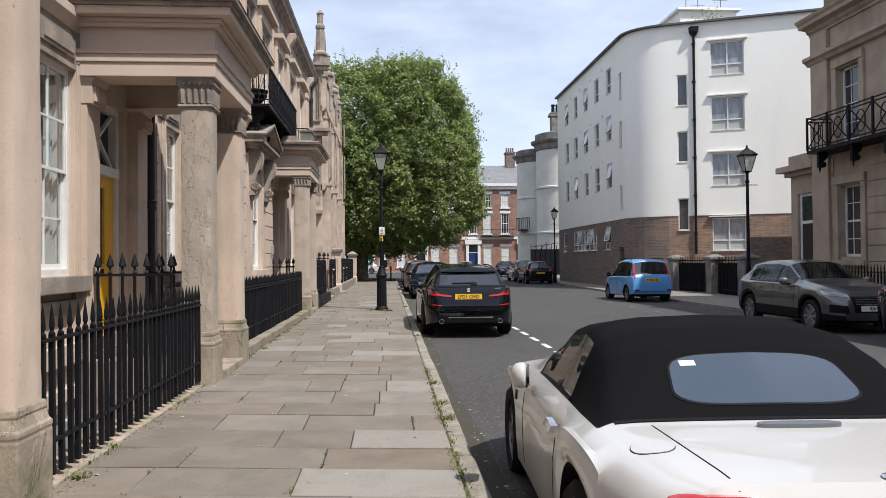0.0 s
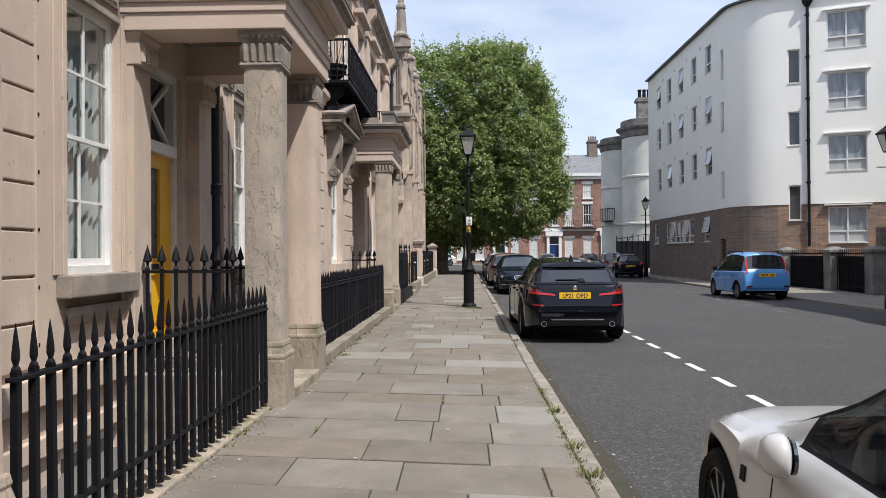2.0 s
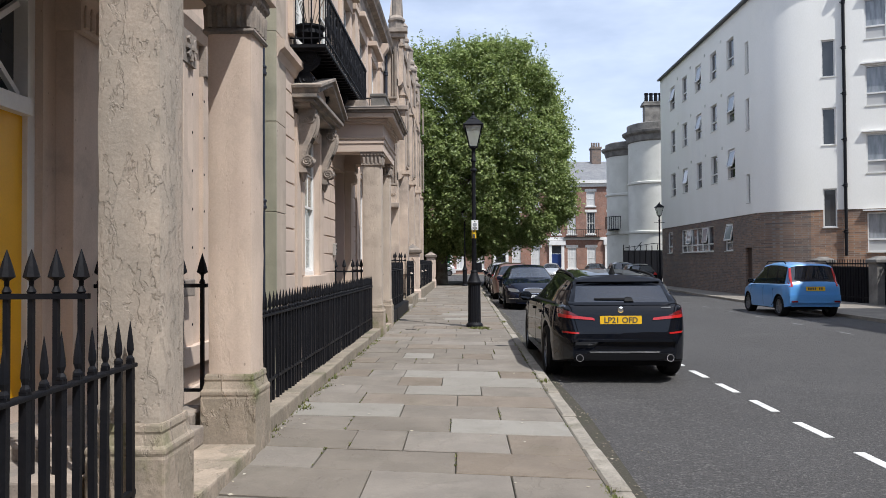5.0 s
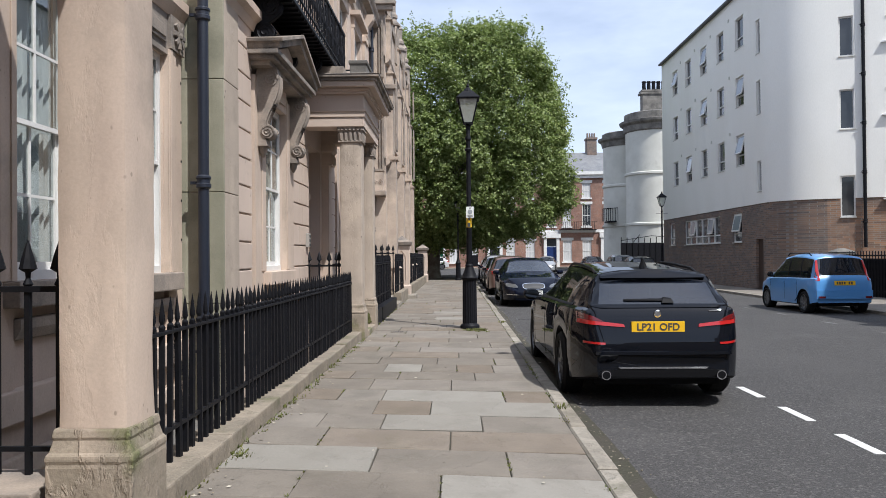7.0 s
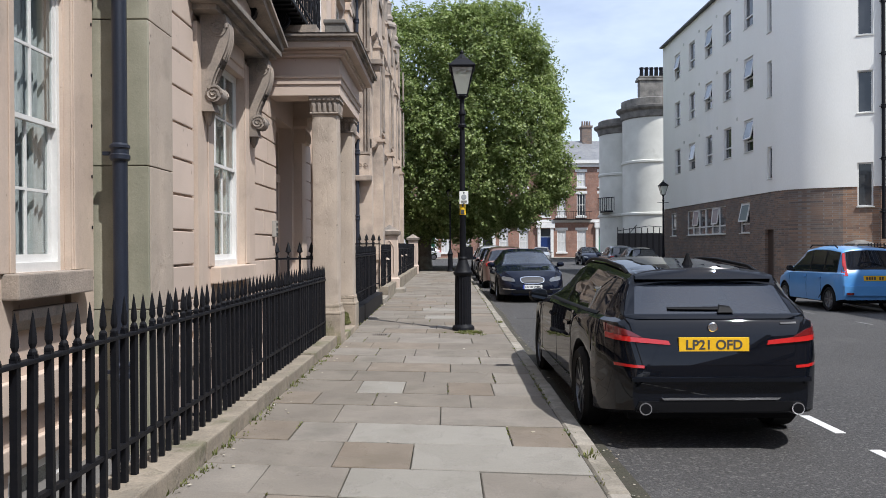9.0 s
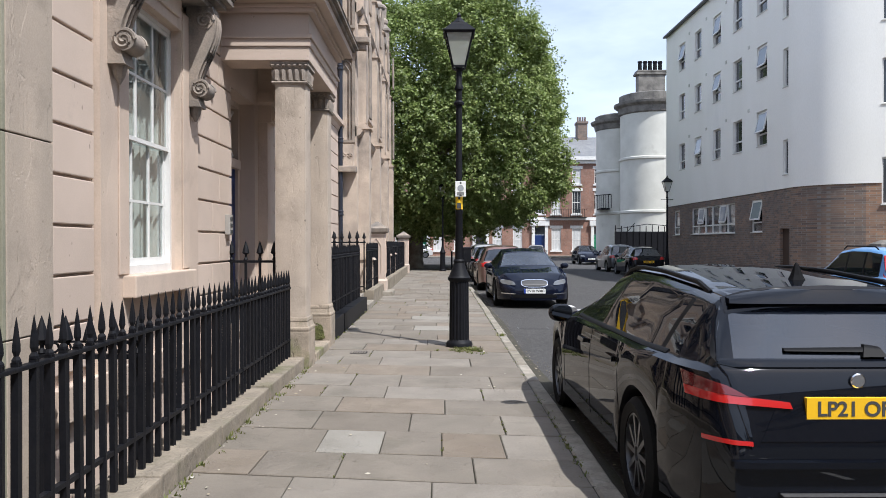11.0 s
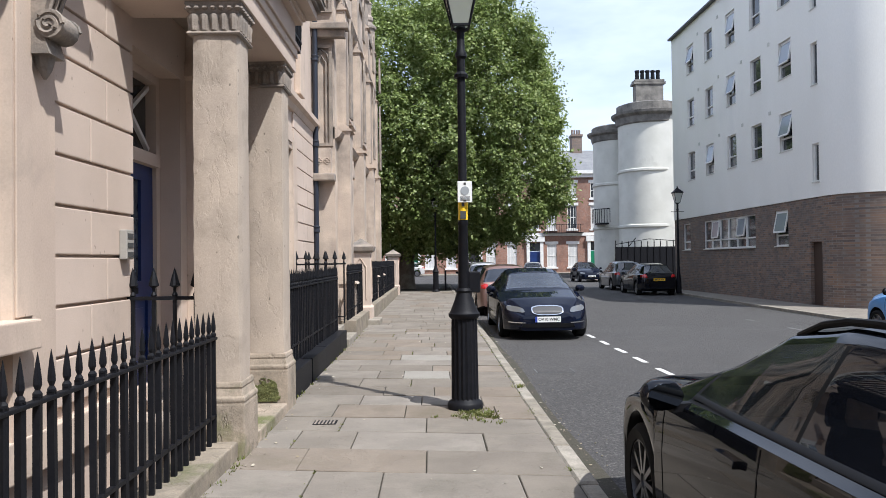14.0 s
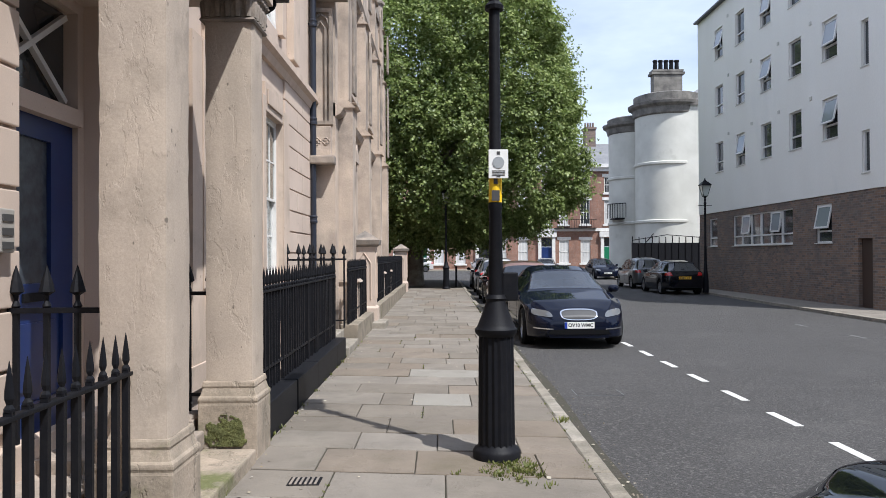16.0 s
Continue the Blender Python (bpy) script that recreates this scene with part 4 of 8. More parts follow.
for a, b in up:
    sash_window(H2X - 0.06, a, b, 4.95, 7.2, 3, 2, house2)
    for nm, o, p0, p1, z0, z1 in (("window_jamb", 0.08, a - 0.2, a, 4.9, 7.2), ("window_jamb", 0.08, b, b + 0.2, 4.9, 7.2), ("window_lintel", 0.1, a - 0.2, b + 0.2, 7.2, 7.5), ("window_hood", 0.26, a - 0.3, b + 0.3, 7.5, 7.62)):
        Mesh().box(H2X, H2X + o, p0, p1, z0, z1).done(nm, STONE, house2, bevel=0.01)
for yy in (22.3, 27.6):
    f = Mesh()
    f.box(H2X, H2X + 0.12, yy - 0.25, yy + 0.25, 4.7, 7.4)
    f.box(H2X, H2X + 0.16, yy - 0.29, yy + 0.29, 7.4, 7.55)
    f.extrude([(H2X, 8.2), (H2X + 0.36, 8.2), (H2X + 0.34, 8.05), (H2X + 0.2, 7.85), (H2X + 0.16, 7.6), (H2X, 7.55)], lambda p, q, s: (p, s, q), yy - 0.15, yy + 0.15)
    f.done("giant_pilaster", STONE, house2, bevel=0.012)
m = Mesh()
moulding(m, [(0, 4.3), (0.05, 4.3), (0.09, 4.4), (0.16, 4.45), (0.16, 4.55), (0.03, 4.62)], H2X, 14.95, 19.3)
moulding(m, [(0, 4.3), (0.05, 4.3), (0.09, 4.4), (0.16, 4.45), (0.16, 4.55), (0.03, 4.62)], H2X, 21.95, 29.5)
m.done("string_course", STONE, house2)
m = Mesh()
moulding(m, [(0, 7.75), (0.06, 7.8), (0.08, 8.2), (0, 8.22)], H2X, 14.95, 29.5)
moulding(m, [(o * 0.8, z + 8.2) for o, z in CORNICE], H2X, 14.95, 29.5)
m.box(H2X - 0.6, H2X - 0.05, 14.95, 29.5, 8.3, 9.1)
m.done("roof_cornice", SOOT, house2)
m = Mesh()
m.box(H2X, H2X + 0.08, 15.48, 29.4, 0.25, 0.5)
m.done("plinth_course", STONE, house2, bevel=0.01)
settle(house2, (-3.0, 22, -2.4))
porch("porch", 19.35, 21.57, H2X, BLUEDOOR, "square sandstone porch with worn piers around a blue door", "dark blue panelled front door with a glass slot", 0.27, False, (0.40, 1.65), -2.145, 3.37, 0.065)
ibx = thing("intercom", "grey metal entry intercom beside the blue door", "intercom", (H2X + 0.065, 19.5, 1.70))
a_ = Mesh().box(-0.03, 0.03, -0.07, 0.07, -0.12, 0.12).done("box", material("grey enamelled metal", (0.33, 0.31, 0.28), 0.5, grain=0.05), ibx, bevel=0.008)
b_ = Mesh()
for i in range(3):
    b_.box(0.03, 0.036, -0.05, 0.05, -0.1 + 0.075 * i, -0.06 + 0.075 * i)
b_.done("buttons", INK, ibx)

# ---- iron balcony over the pediment
bal = thing("balcony", "black iron balcony with slender balusters and scroll brackets", "balcony")
bx0, bx1, by0, by1, bz = H2X, -2.42, 15.95, 20.6, 4.78
m = Mesh().box(bx0, bx1, by0, by1, bz - 0.05, bz)
for i in range(24):
    m.box(bx0, bx1 - 0.02, by0 + 0.1 + i * 0.19, by0 + 0.14 + i * 0.19, bz - 0.08, bz - 0.05)
m.done("floor", IRON, bal)
m = Mesh().box(bx0, bx1 + 0.02, by0 - 0.02, by0 + 0.02, bz + 0.76, bz + 0.8).box(bx0, bx1 + 0.02, by1 - 0.02, by1 + 0.02, bz + 0.76, bz + 0.8).box(bx1 - 0.02, bx1 + 0.02, by0, by1, bz + 0.762, bz + 0.802)
m.box(bx0, bx1, by0 - 0.012, by0 + 0.012, bz + 0.08, bz + 0.1).box(bx1 - 0.012, bx1 + 0.012, by0, by1, bz + 0.08, bz + 0.1)
m.done("handrail", IRON, bal)
first = Mesh().lathe([(0.012, 0), (0.012, 0.3), (0.022, 0.36), (0.012, 0.42), (0.012, 0.77)], (0, 0, 0), 6).done("baluster", IRON, bal)
first.location = (bx1, by0, bz)
for i in range(4):
    share("baluster", first.data, bal, pose(bx0 + 0.08 + i * 0.125, by0, bz))
    share("baluster", first.data, bal, pose(bx0 + 0.08 + i * 0.125, by1, bz))
for i in range(1, 34):
    share("baluster", first.data, bal, pose(bx1, by0 + (by1 - by0) * i / 33, bz))
for i in range(8):
    y = by0 + 0.3 + i * 0.58
    s = Mesh()
    s.tube([(bx1, y + 0.13 * math.cos(t * 0.5), bz + 0.43 + 0.26 * math.sin(t * 0.5)) for t in range(13)], 0.014, 5)
    s.tube([(bx1, y + 0.13 * math.cos(t * 0.5) * (1 - t / 20), bz + 0.43 + 0.13 * math.sin(t * 0.9)) for t in range(13)], 0.012, 5)
    s.done("scroll_panel", IRON, bal)
for y in (by0 + 0.25, by0 + 1.6, by0 + 3.0, by1 - 0.25):
    s = Mesh()
    scroll_bracket(s, bx0, y, bz - 0.08, 0.5, 0.42, 0.08)
    s.done("bracket", IRON, bal, smooth=True)
settle(bal, (-2.7, 18.3, 4.7))
urn = thing("planter", "dark round planter with dry twigs on the balcony", "planter", (-2.72, 16.2, 4.78))
Mesh().lathe([(0.1, 0), (0.12, 0.03), (0.09, 0.06), (0.17, 0.14), (0.22, 0.2), (0.21, 0.27), (0.24, 0.3), (0.24, 0.33)], sides=16).done("bowl", IRON, urn, smooth=True)
m = Mesh()
for i in range(9):
    a, b = random.uniform(-0.12, 0.12), random.uniform(-0.12, 0.12)
    m.tube([(a * 0.4, b * 0.4, 0.3), (a, b, 0.55), (a * 1.8, b * 1.6, random.uniform(0.7, 0.95))], 0.006, 4)
m.done("twigs", BARK, urn)
tro = thing("planter", "weathered grey stone trough planter on the porch roof", "planter", (-2.08, 20.4, 4.525))
Mesh().box(-0.15, 0.15, -0.45, 0.45, 0, 0.36).box(-0.17, 0.17, -0.47, 0.47, 0.33, 0.40).done("trough", GREYSTONE, tro, bevel=0.02)
Mesh().box(-0.13, 0.13, -0.43, 0.43, 0.38, 0.405).done("soil", JOINT, tro)

# ---- drainpipes
def drainpipe(x, y, z0, z1, mat, label, r=0.055):
    ob = thing("drainpipe", label, "drainpipe", (x, y, z0))
    Mesh().lathe([(r, 0), (r, z1 - z0)], sides=12).done("pipe", mat, ob, smooth=True)
    z = 0.9
    while z < z1 - z0 - 0.2:
        c = Mesh().lathe([(r + 0.004, 0), (r + 0.022, 0.015), (r + 0.022, 0.05), (r + 0.012, 0.06), (r + 0.012, 0.1), (r + 0.022, 0.11), (r + 0.022, 0.13), (r, 0.15)], (0, 0, z), 12)
        c.box(-0.14, -0.02, -0.02, 0.02, z + 0.05, z + 0.08)
        c.done("collar", mat, ob, smooth=True)
        z += 1.83
    return ob


drainpipe(H1X + 0.33, 14.74, -2.4, 8.0, PIPE, "dark blue cast iron drainpipe in the house corner", 0.06)
drainpipe(H1X + 0.09, 10.95, -2.4, 8.0, PIPE, "dark cast iron drainpipe behind the porch")
drainpipe(H2X + 0.09, 29.3, -2.4, 8.4, PIPE, "dark cast iron drainpipe at the gothic front")

# ---- gothic front beyond
goth = thing("gothic_house", "sandstone gothic house with buttresses, tracery panels and a pinnacle", "house")
gw = [(31.0, 31.9), (32.3, 33.0), (34.2, 35.0), (35.6, 36.4), (37.4, 38.2)]
hol = [(a, b, 1.3, 3.7) for a, b in gw] + [(a, b, 5.1, 7.4) for a, b in gw]
m = Mesh()
wall_with_holes(m, GX, GX - 0.4, 29.55, 40.0, -0.3, 9.2, hol)
m.box(GX - 1.0, GX - 0.001, 29.5, 29.55, -0.3, 9.2)
m.done("wall", GOTHIC, goth)
Mesh().box(-12, GX - 1.9, 29.6, 40, -0.3, 9.0).done("rear_body", SOOT, goth)
for a, b in gw:
    for z0, z1 in ((1.3, 3.7), (5.1, 7.4)):
        sash_window(GX - 0.18, a, b, z0, z1, 2, 2, goth, curtain=False)
        f = Mesh()
        f.extrude([(a - 0.12, z1), (b + 0.12, z1), ((a + b) / 2, z1 + 0.45)], lambda p, q, s: (s, p, q), GX, GX + 0.07)
        f.box(GX, GX + 0.1, a - 0.15, b + 0.15, z0 - 0.12, z0)
        f.done("window_hood", GOTHIC, goth, bevel=0.01)
for yy in (30.2, 33.6, 36.9, 39.7):
    for z0, z1, o in ((-0.3, 1.2, 0.36), (1.2, 4.6, 0.28), (4.6, 7.3, 0.2), (7.3, 9.0, 0.14)):
        f = Mesh()
        f.box(GX, GX + o, yy - 0.26, yy + 0.26, z0, z1 - 0.16)
        f.add([(GX, yy - 0.3, z1 - 0.16), (GX + o + 0.06, yy - 0.3, z1 - 0.16), (GX + o + 0.06, yy + 0.3, z1 - 0.16), (GX, yy + 0.3, z1 - 0.16),
               (GX, yy - 0.3, z1 + 0.05), (GX + o - 0.08, yy - 0.3, z1 - 0.02), (GX + o - 0.08, yy + 0.3, z1 - 0.02), (GX, yy + 0.3, z1 + 0.05)],
              [(3, 2, 1, 0), (4, 5, 6, 7), (0, 1, 5, 4), (1, 2, 6, 5), (2, 3, 7, 6), (3, 0, 4, 7)])
        f.done("buttress_stage", GOTHIC, goth)
    pn = Mesh()
    hgt = 11.6 if yy < 31 else 10.8
    pn.lathe([(0.24, 9.0), (0.24, 9.7), (0.3, 9.75), (0.3, 9.82), (0.17, 9.95), (0.15, hgt - 0.8), (0.19, hgt - 0.75), (0.19, hgt - 0.65), (0.12, hgt - 0.55), (0.13, hgt - 0.2), (0.16, hgt - 0.15), (0.05, hgt)], (GX - 0.1, yy, 0), 8)
    pn.done("pinnacle", SOOT, goth)
    tp = Mesh()
    for z0, z1 in ((4.75, 7.0), (7.5, 8.7)):
        tp.tube([(GX + 0.29, yy - 0.16, z0), (GX + 0.29, yy - 0.16, z1 - 0.3), (GX + 0.29, yy, z1), (GX + 0.29, yy + 0.16, z1 - 0.3), (GX + 0.29, yy + 0.16, z0), (GX + 0.29, yy - 0.16, z0)], 0.03, 5)
    tp.done("tracery", SOOT, goth)
m = Mesh()
for z in (4.2, 7.35):
    moulding(m, [(0, z), (0.1, z + 0.05), (0.16, z + 0.15), (0, z + 0.25)], GX, 29.5, 40)
m.done("string_course", GOTHIC, goth)
# blind tracery on the end face, its hood and the quatrefoil frieze over the side door
for z0, z1 in ((4.1, 6.15), (7.0, 8.7)):
    xa, yy = GX - 0.27, 29.48
    m = Mesh()
    for dx_, w_ in ((-0.2, 0.035), (0.2, 0.035), (-0.1, 0.02), (0.1, 0.02)):
        m.box(xa + dx_ - w_, xa + dx_ + w_, yy - (0.05 if abs(dx_) > 0.15 else 0.03), yy + 0.02, z0, z1 - (0 if abs(dx_) > 0.15 else 0.3))
    m.box(xa - 0.235, xa + 0.235, yy - 0.05, yy + 0.02, z0 - 0.07, z0).box(xa - 0.235, xa + 0.235, yy - 0.05, yy + 0.02, z1, z1 + 0.07)
    m.tube([(xa - 0.17, yy - 0.01, z1 - 0.3), (xa - 0.12, yy - 0.01, z1 - 0.12), (xa, yy - 0.01, z1 - 0.03), (xa + 0.12, yy - 0.01, z1 - 0.12), (xa + 0.17, yy - 0.01, z1 - 0.3)], 0.03, 5)
    m.tube([(xa - 0.1, yy - 0.01, z1 - 0.32), (xa, yy - 0.01, z1 - 0.16), (xa + 0.1, yy - 0.01, z1 - 0.32)], 0.02, 5)
    m.done("blind_tracery", SOOT, goth)
for z in (6.35, 8.95):
    m = Mesh().box(GX - 1.0, GX + 0.26, 29.3, 29.5, z, z + 0.16).box(GX - 1.0, GX + 0.34, 29.22, 29.5, z + 0.16, z + 0.3)
    m.done("end_hood", SOOT, goth, bevel=0.02)
Mesh().box(GX - 0.75, GX - 0.06, 29.34, 29.5, 3.42, 3.98).done("frieze_block", GOTHIC, goth, bevel=0.01)
Mesh().box(GX - 0.8, GX + 0.02, 29.2, 29.5, 3.26, 3.42).done("frieze_ledge", SOOT, goth, bevel=0.03)
for i in range(4):
    for k in range(4):
        q = Mesh().tube([(GX - 0.66 + i * 0.17 + 0.034 * math.cos(k * 1.5708) + 0.034 * math.cos(t * 0.785), 29.335, 3.7 + 0.034 * math.sin(k * 1.5708) + 0.034 * math.sin(t * 0.785)) for t in range(9)], 0.011, 4)
        q.done("quatrefoil_lobe", GOTHIC, goth)
    Mesh().box(GX - 0.71 + i * 0.17, GX - 0.61 + i * 0.17, 29.336, 29.34, 3.65, 3.75).done("quatrefoil_eye", SOOT, goth)
m = Mesh()
m.extrude([(30.0, 9.2), (33.2, 9.2), (31.6, 11.2)], lambda p, q, s: (s, p, q), GX - 0.4, GX - 0.02)
m.box(GX - 0.4, GX + 0.06, 29.5, 40, 9.0, 9.25)
m.done("gable", SOOT, goth)
m = Mesh()
m.add([(GX - 0.3, 29.6, 9.2), (GX - 0.3, 40, 9.2), (-7, 40, 12.3), (-7, 29.6, 12.3)], [(0, 1, 2, 3)])
m.done("roof", SLATE, goth)
settle(goth, (-2.5, 35, -0.3))

# garden wall and house ends after the gothic front
gv = thing("brick_house", "dark brick house half hidden behind the tree", "house")
Mesh().box(-14, -6.0, 46, 70, -0.3, 9.0).done("wall", TERRACE, gv)
Mesh().add([(-14.2, 45.8, 9), (-5.8, 45.8, 9), (-5.8, 70, 9), (-14.2, 70, 9), (-10, 45.8, 12), (-10, 70, 12)], [(0, 1, 4), (1, 2, 5, 4), (2, 3, 5), (3, 0, 4, 5)]).done("roof", SLATE, gv)
settle(gv, (-10, 58, -0.3))

# ---- stone kerbs, railings, piers
for nm, y0, y1, h in (("area_kerb", 4.63, 8.42, 0.015), ("area_kerb", 10.66, 19.34, 0.13), ("area_kerb", 21.6, 26.9, 0.30), ("area_kerb", 28.5, 31.7, 0.34), ("area_kerb", 32.3, 47.2, 0.36)):
    q = Mesh()
    y = y0
    while y < y1 - 0.2:
        e = min(y + random.uniform(1.1, 1.7), y1)
        q.box(-2.3, -1.98 + random.uniform(-0.01, 0.01), y, e - 0.008, -0.3, h + random.uniform(-0.01, 0.01))
        y = e
    tagged(q.done(nm, IRON if h == 0.30 else (MOSSY if h < 0.03 else AREAKERB), bevel=0.015), "worn stone kerb that carries the iron railing" if h != 0.3 else "black painted stone kerb under the railing", "kerb", kind="structure")
railing("area_railing", -2.04, 4.62, 8.5, 0.05, 0.92, 1.14, "black iron area railing with spear heads beside the footway")
railing("area_railing", -2.15, 10.66, 19.34, 0.13, 0.96, 1.17, "long black iron area railing with spear heads on a stone kerb")
railing("area_railing", -2.15, 21.6, 26.9, 0.3, 1.24, 1.46, "black iron railing on a black painted kerb")
railing("area_railing", -2.15, 28.5, 31.7, 0.34, 1.3, 1.5, "short black iron railing beside a stone pier")
railing("area_railing", -2.15, 32.4, 47.1, 0.36, 1.35, 1.55, "black iron railing between two stone piers")
cross_railing("step_railing", 8.66, -3.22, -2.4, -0.05, 1.26, 1.5, "tall black iron railing with large spear heads beside the porch steps")
cross_railing("step_railing", 10.52, -3.22, -2.4, 0.3, 1.26, 1.5, "black iron railing with large spear heads at the porch side", 6)
cross_railing("step_railing", 19.66, -2.92, -2.4, -0.05, 1.26, 1.5, "tall black iron railing with large spear heads beside the blue door", 4)
cross_railing("step_railing", 21.52, -2.92, -2.4, 0.3, 1.26, 1.5, "black iron railing with large spear heads at the porch side", 4)
cross_railing("step_railing", 15.2, -2.85, -2.25, -0.2, 0.78, 1.0, "iron railing that divides two basement areas", 5)
rs = thing("ring_strip", "row of small black iron rings along the dividing rail", "railing", (-2.55, 15.2, 0.83))
for i in range(9):
    q = Mesh().tube([(-0.3 + i * 0.075 + 0.03 * math.cos(t * 0.63), 0, 0.0 + 0.03 * math.sin(t * 0.63)) for t in range(11)], 0.008, 5)
    q.done("ring", IRON, rs)
Mesh().box(-0.34, 0.34, -0.008, 0.008, 0.03, 0.044).done("strip_rail", IRON, rs)
# small iron balcony on the first floor past the blue door
bl2 = thing("balcony", "small black iron window balcony on scroll brackets", "balcony")
Mesh().box(H2X, -2.35, 22.8, 24.5, 4.64, 4.7).done("floor", IRON, bl2)
for z in (4.78, 5.45):
    Mesh().box(-2.37, -2.33, 22.8, 24.5, z, z + 0.03).done("rail", IRON, bl2)
    Mesh().box(H2X, -2.35, 22.8, 22.83, z + 0.001, z + 0.031).done("rail", IRON, bl2)
for i in range(15):
    Mesh().lathe([(0.01, 0), (0.018, 0.3), (0.01, 0.76)], (-2.35, 22.82 + i * 0.12, 4.7), 6).done("baluster", IRON, bl2)
for i in range(4):
    Mesh().lathe([(0.01, 0), (0.018, 0.3), (0.01, 0.76)], (H2X + 0.1 + i * 0.13, 22.82, 4.7), 6).done("baluster", IRON, bl2)
for y in (23.0, 24.3):
    q = Mesh()
    scroll_bracket(q, H2X, y, 4.64, 0.42, 0.5, 0.07)
    q.done("bracket", IRON, bl2, smooth=True)
settle(bl2, (-2.65, 23.6, 4.6))
cross_railing("step_railing", 27.0, -2.9, -2.2, 0.3, 1.5, 1.7, "iron handrail beside the entrance steps", 5)
cross_railing("step_railing", 28.4, -2.9, -2.2, 0.3, 1.5, 1.7, "iron handrail beside the entrance steps", 5)
st = Mesh().box(-3.0, -1.95, 27.05, 28.4, -0.2, 0.12).box(-3.0, -2.2, 27.05, 28.4, 0.12, 0.28).box(-3.0, -2.5, 27.05, 28.4, 0.28, 0.44)
tagged(st.done("entrance_steps", KERB, bevel=0.015), "pale stone entrance steps between railings", "steps")
st = Mesh().box(-2.3, -1.7, 31.3, 32.3, -0.1, 0.13)
tagged(st.done("stone_block", KERB, bevel=0.03), "low pale stone block at the foot of the pier", "stone block")


def gate_pier(x, y, h, w):
    ob = thing("gate_pier", "square sandstone gate pier with a pyramid cap", "gate pier", (x, y, 0), group="gate piers by the footway")
    Mesh().lathe([(w + 0.05, -0.2), (w + 0.05, 0.4), (w, 0.45)], square=True).done("base", ASHLAR, ob)
    Mesh().lathe([(w, 0.4), (w, h - 0.25)], square=True).done("shaft", ASHLAR, ob)
    tr = Mesh()
    for sx, sy, e in ((1, 0, 0), (0, -1, 1)):
        tr.tube([(sx * (w + 0.005) + (1 - abs(sx)) * t, sy * (w + 0.005) + (1 - abs(sy)) * t, z) for t, z in ((-w * 0.6, 0.6), (-w * 0.6, h - 0.6), (0, h - 0.38), (w * 0.6, h - 0.6), (w * 0.6, 0.6))], 0.018, 5)
    tr.done("arched_panel", STONE, ob)
    Mesh().lathe([(w, h - 0.25), (w + 0.08, h - 0.2), (w + 0.1, h - 0.1), (w + 0.02, h - 0.06), (0.02, h + 0.1)], square=True).done("cap", SOOT, ob)
    return ob


gate_pier(-2.2, 32.05, 2.0, 0.24)
gate_pier(-2.2, 47.4, 1.95, 0.24)


# unseen block behind the camera, added so glossy car paint mirrors no low sky
end = thing("reflected_block", "unseen stone block added behind the camera for the car paint to reflect", "house")
Mesh().box(-30, 40, -62, -56, -0.3, 12).done("wall", SOOT, end)
for i in range(9):
    for z in (1.2, 5.0, 8.4):
        Mesh().box(-18 + i * 5, -16.6 + i * 5, -56, -55.95, z, z + 2.2).done("window", FARGLASS, end)
settle(end, (5, -59, -0.3))
NETGLASS = material("window glass over net curtain", (0.30, 0.32, 0.34), 0.06, second=(0.16, 0.18, 0.20), scale=1.6, stretch=(4, 4, 0.7), spec=0.8)

# ---------------------------------------------------------------- white flats on the corner
flats = thing("apartment_block", "white rendered corner block of flats above a brown brick ground floor", "apartment block")
WX, WZ0, WZ1, WZ2 = 12.1, -0.2, 3.45, 12.75
fd = Vector((math.cos(radians(-22)), math.sin(radians(-22)), 0))
fn = Vector((fd.y, -fd.x, 0))
F0 = Vector((13.72, 35.12, 0))
F1 = F0 + fd * 11.0
arc = []
P0, P2, P1 = Vector((WX, 37.1, 0)), F0, Vector((WX, 35.78, 0))
for i in range(29):
    t = i / 28
    arc.append(P0 * (1 - t) ** 2 + P1 * 2 * t * (1 - t) + P2 * t * t)
outline = [Vector((WX, 51.6, 0))] + arc + [F1, Vector((30, 40, 0)), Vector((30, 51.6, 0))]
pts2 = [(q.x, q.y) for q in outline]


def strip_wall(m, a, b, z0, z1, holes, thick=0.3):
    """A wall from a to b seen from its right-hand side; holes are (s0, s1, za, zb) with s from a."""
    d = (b - a)
    L = d.length
    d.normalize()
    n = Vector((d.y, -d.x, 0))
    ss = sorted({0.0, L, *[h[0] for h in holes], *[h[1] for h in holes]})

    def blk(s0, s1, za, zb):
        c = a + d * (s0 + s1) / 2 - n * thick / 2
        m.slab((c.x, c.y, (za + zb) / 2), d, (s1 - s0) / 2, (0, 0, 1), (zb - za) / 2, n, thick / 2)

    for s0, s1 in zip(ss, ss[1:]):
        z = z0
        for lo, hi in sorted((h[2], h[3]) for h in holes if h[0] <= s0 + 1e-6 and h[1] >= s1 - 1e-6):
            if lo > z:
                blk(s0, s1, z, lo)
            z = hi
        if z < z1:
            blk(s0, s1, z, z1)


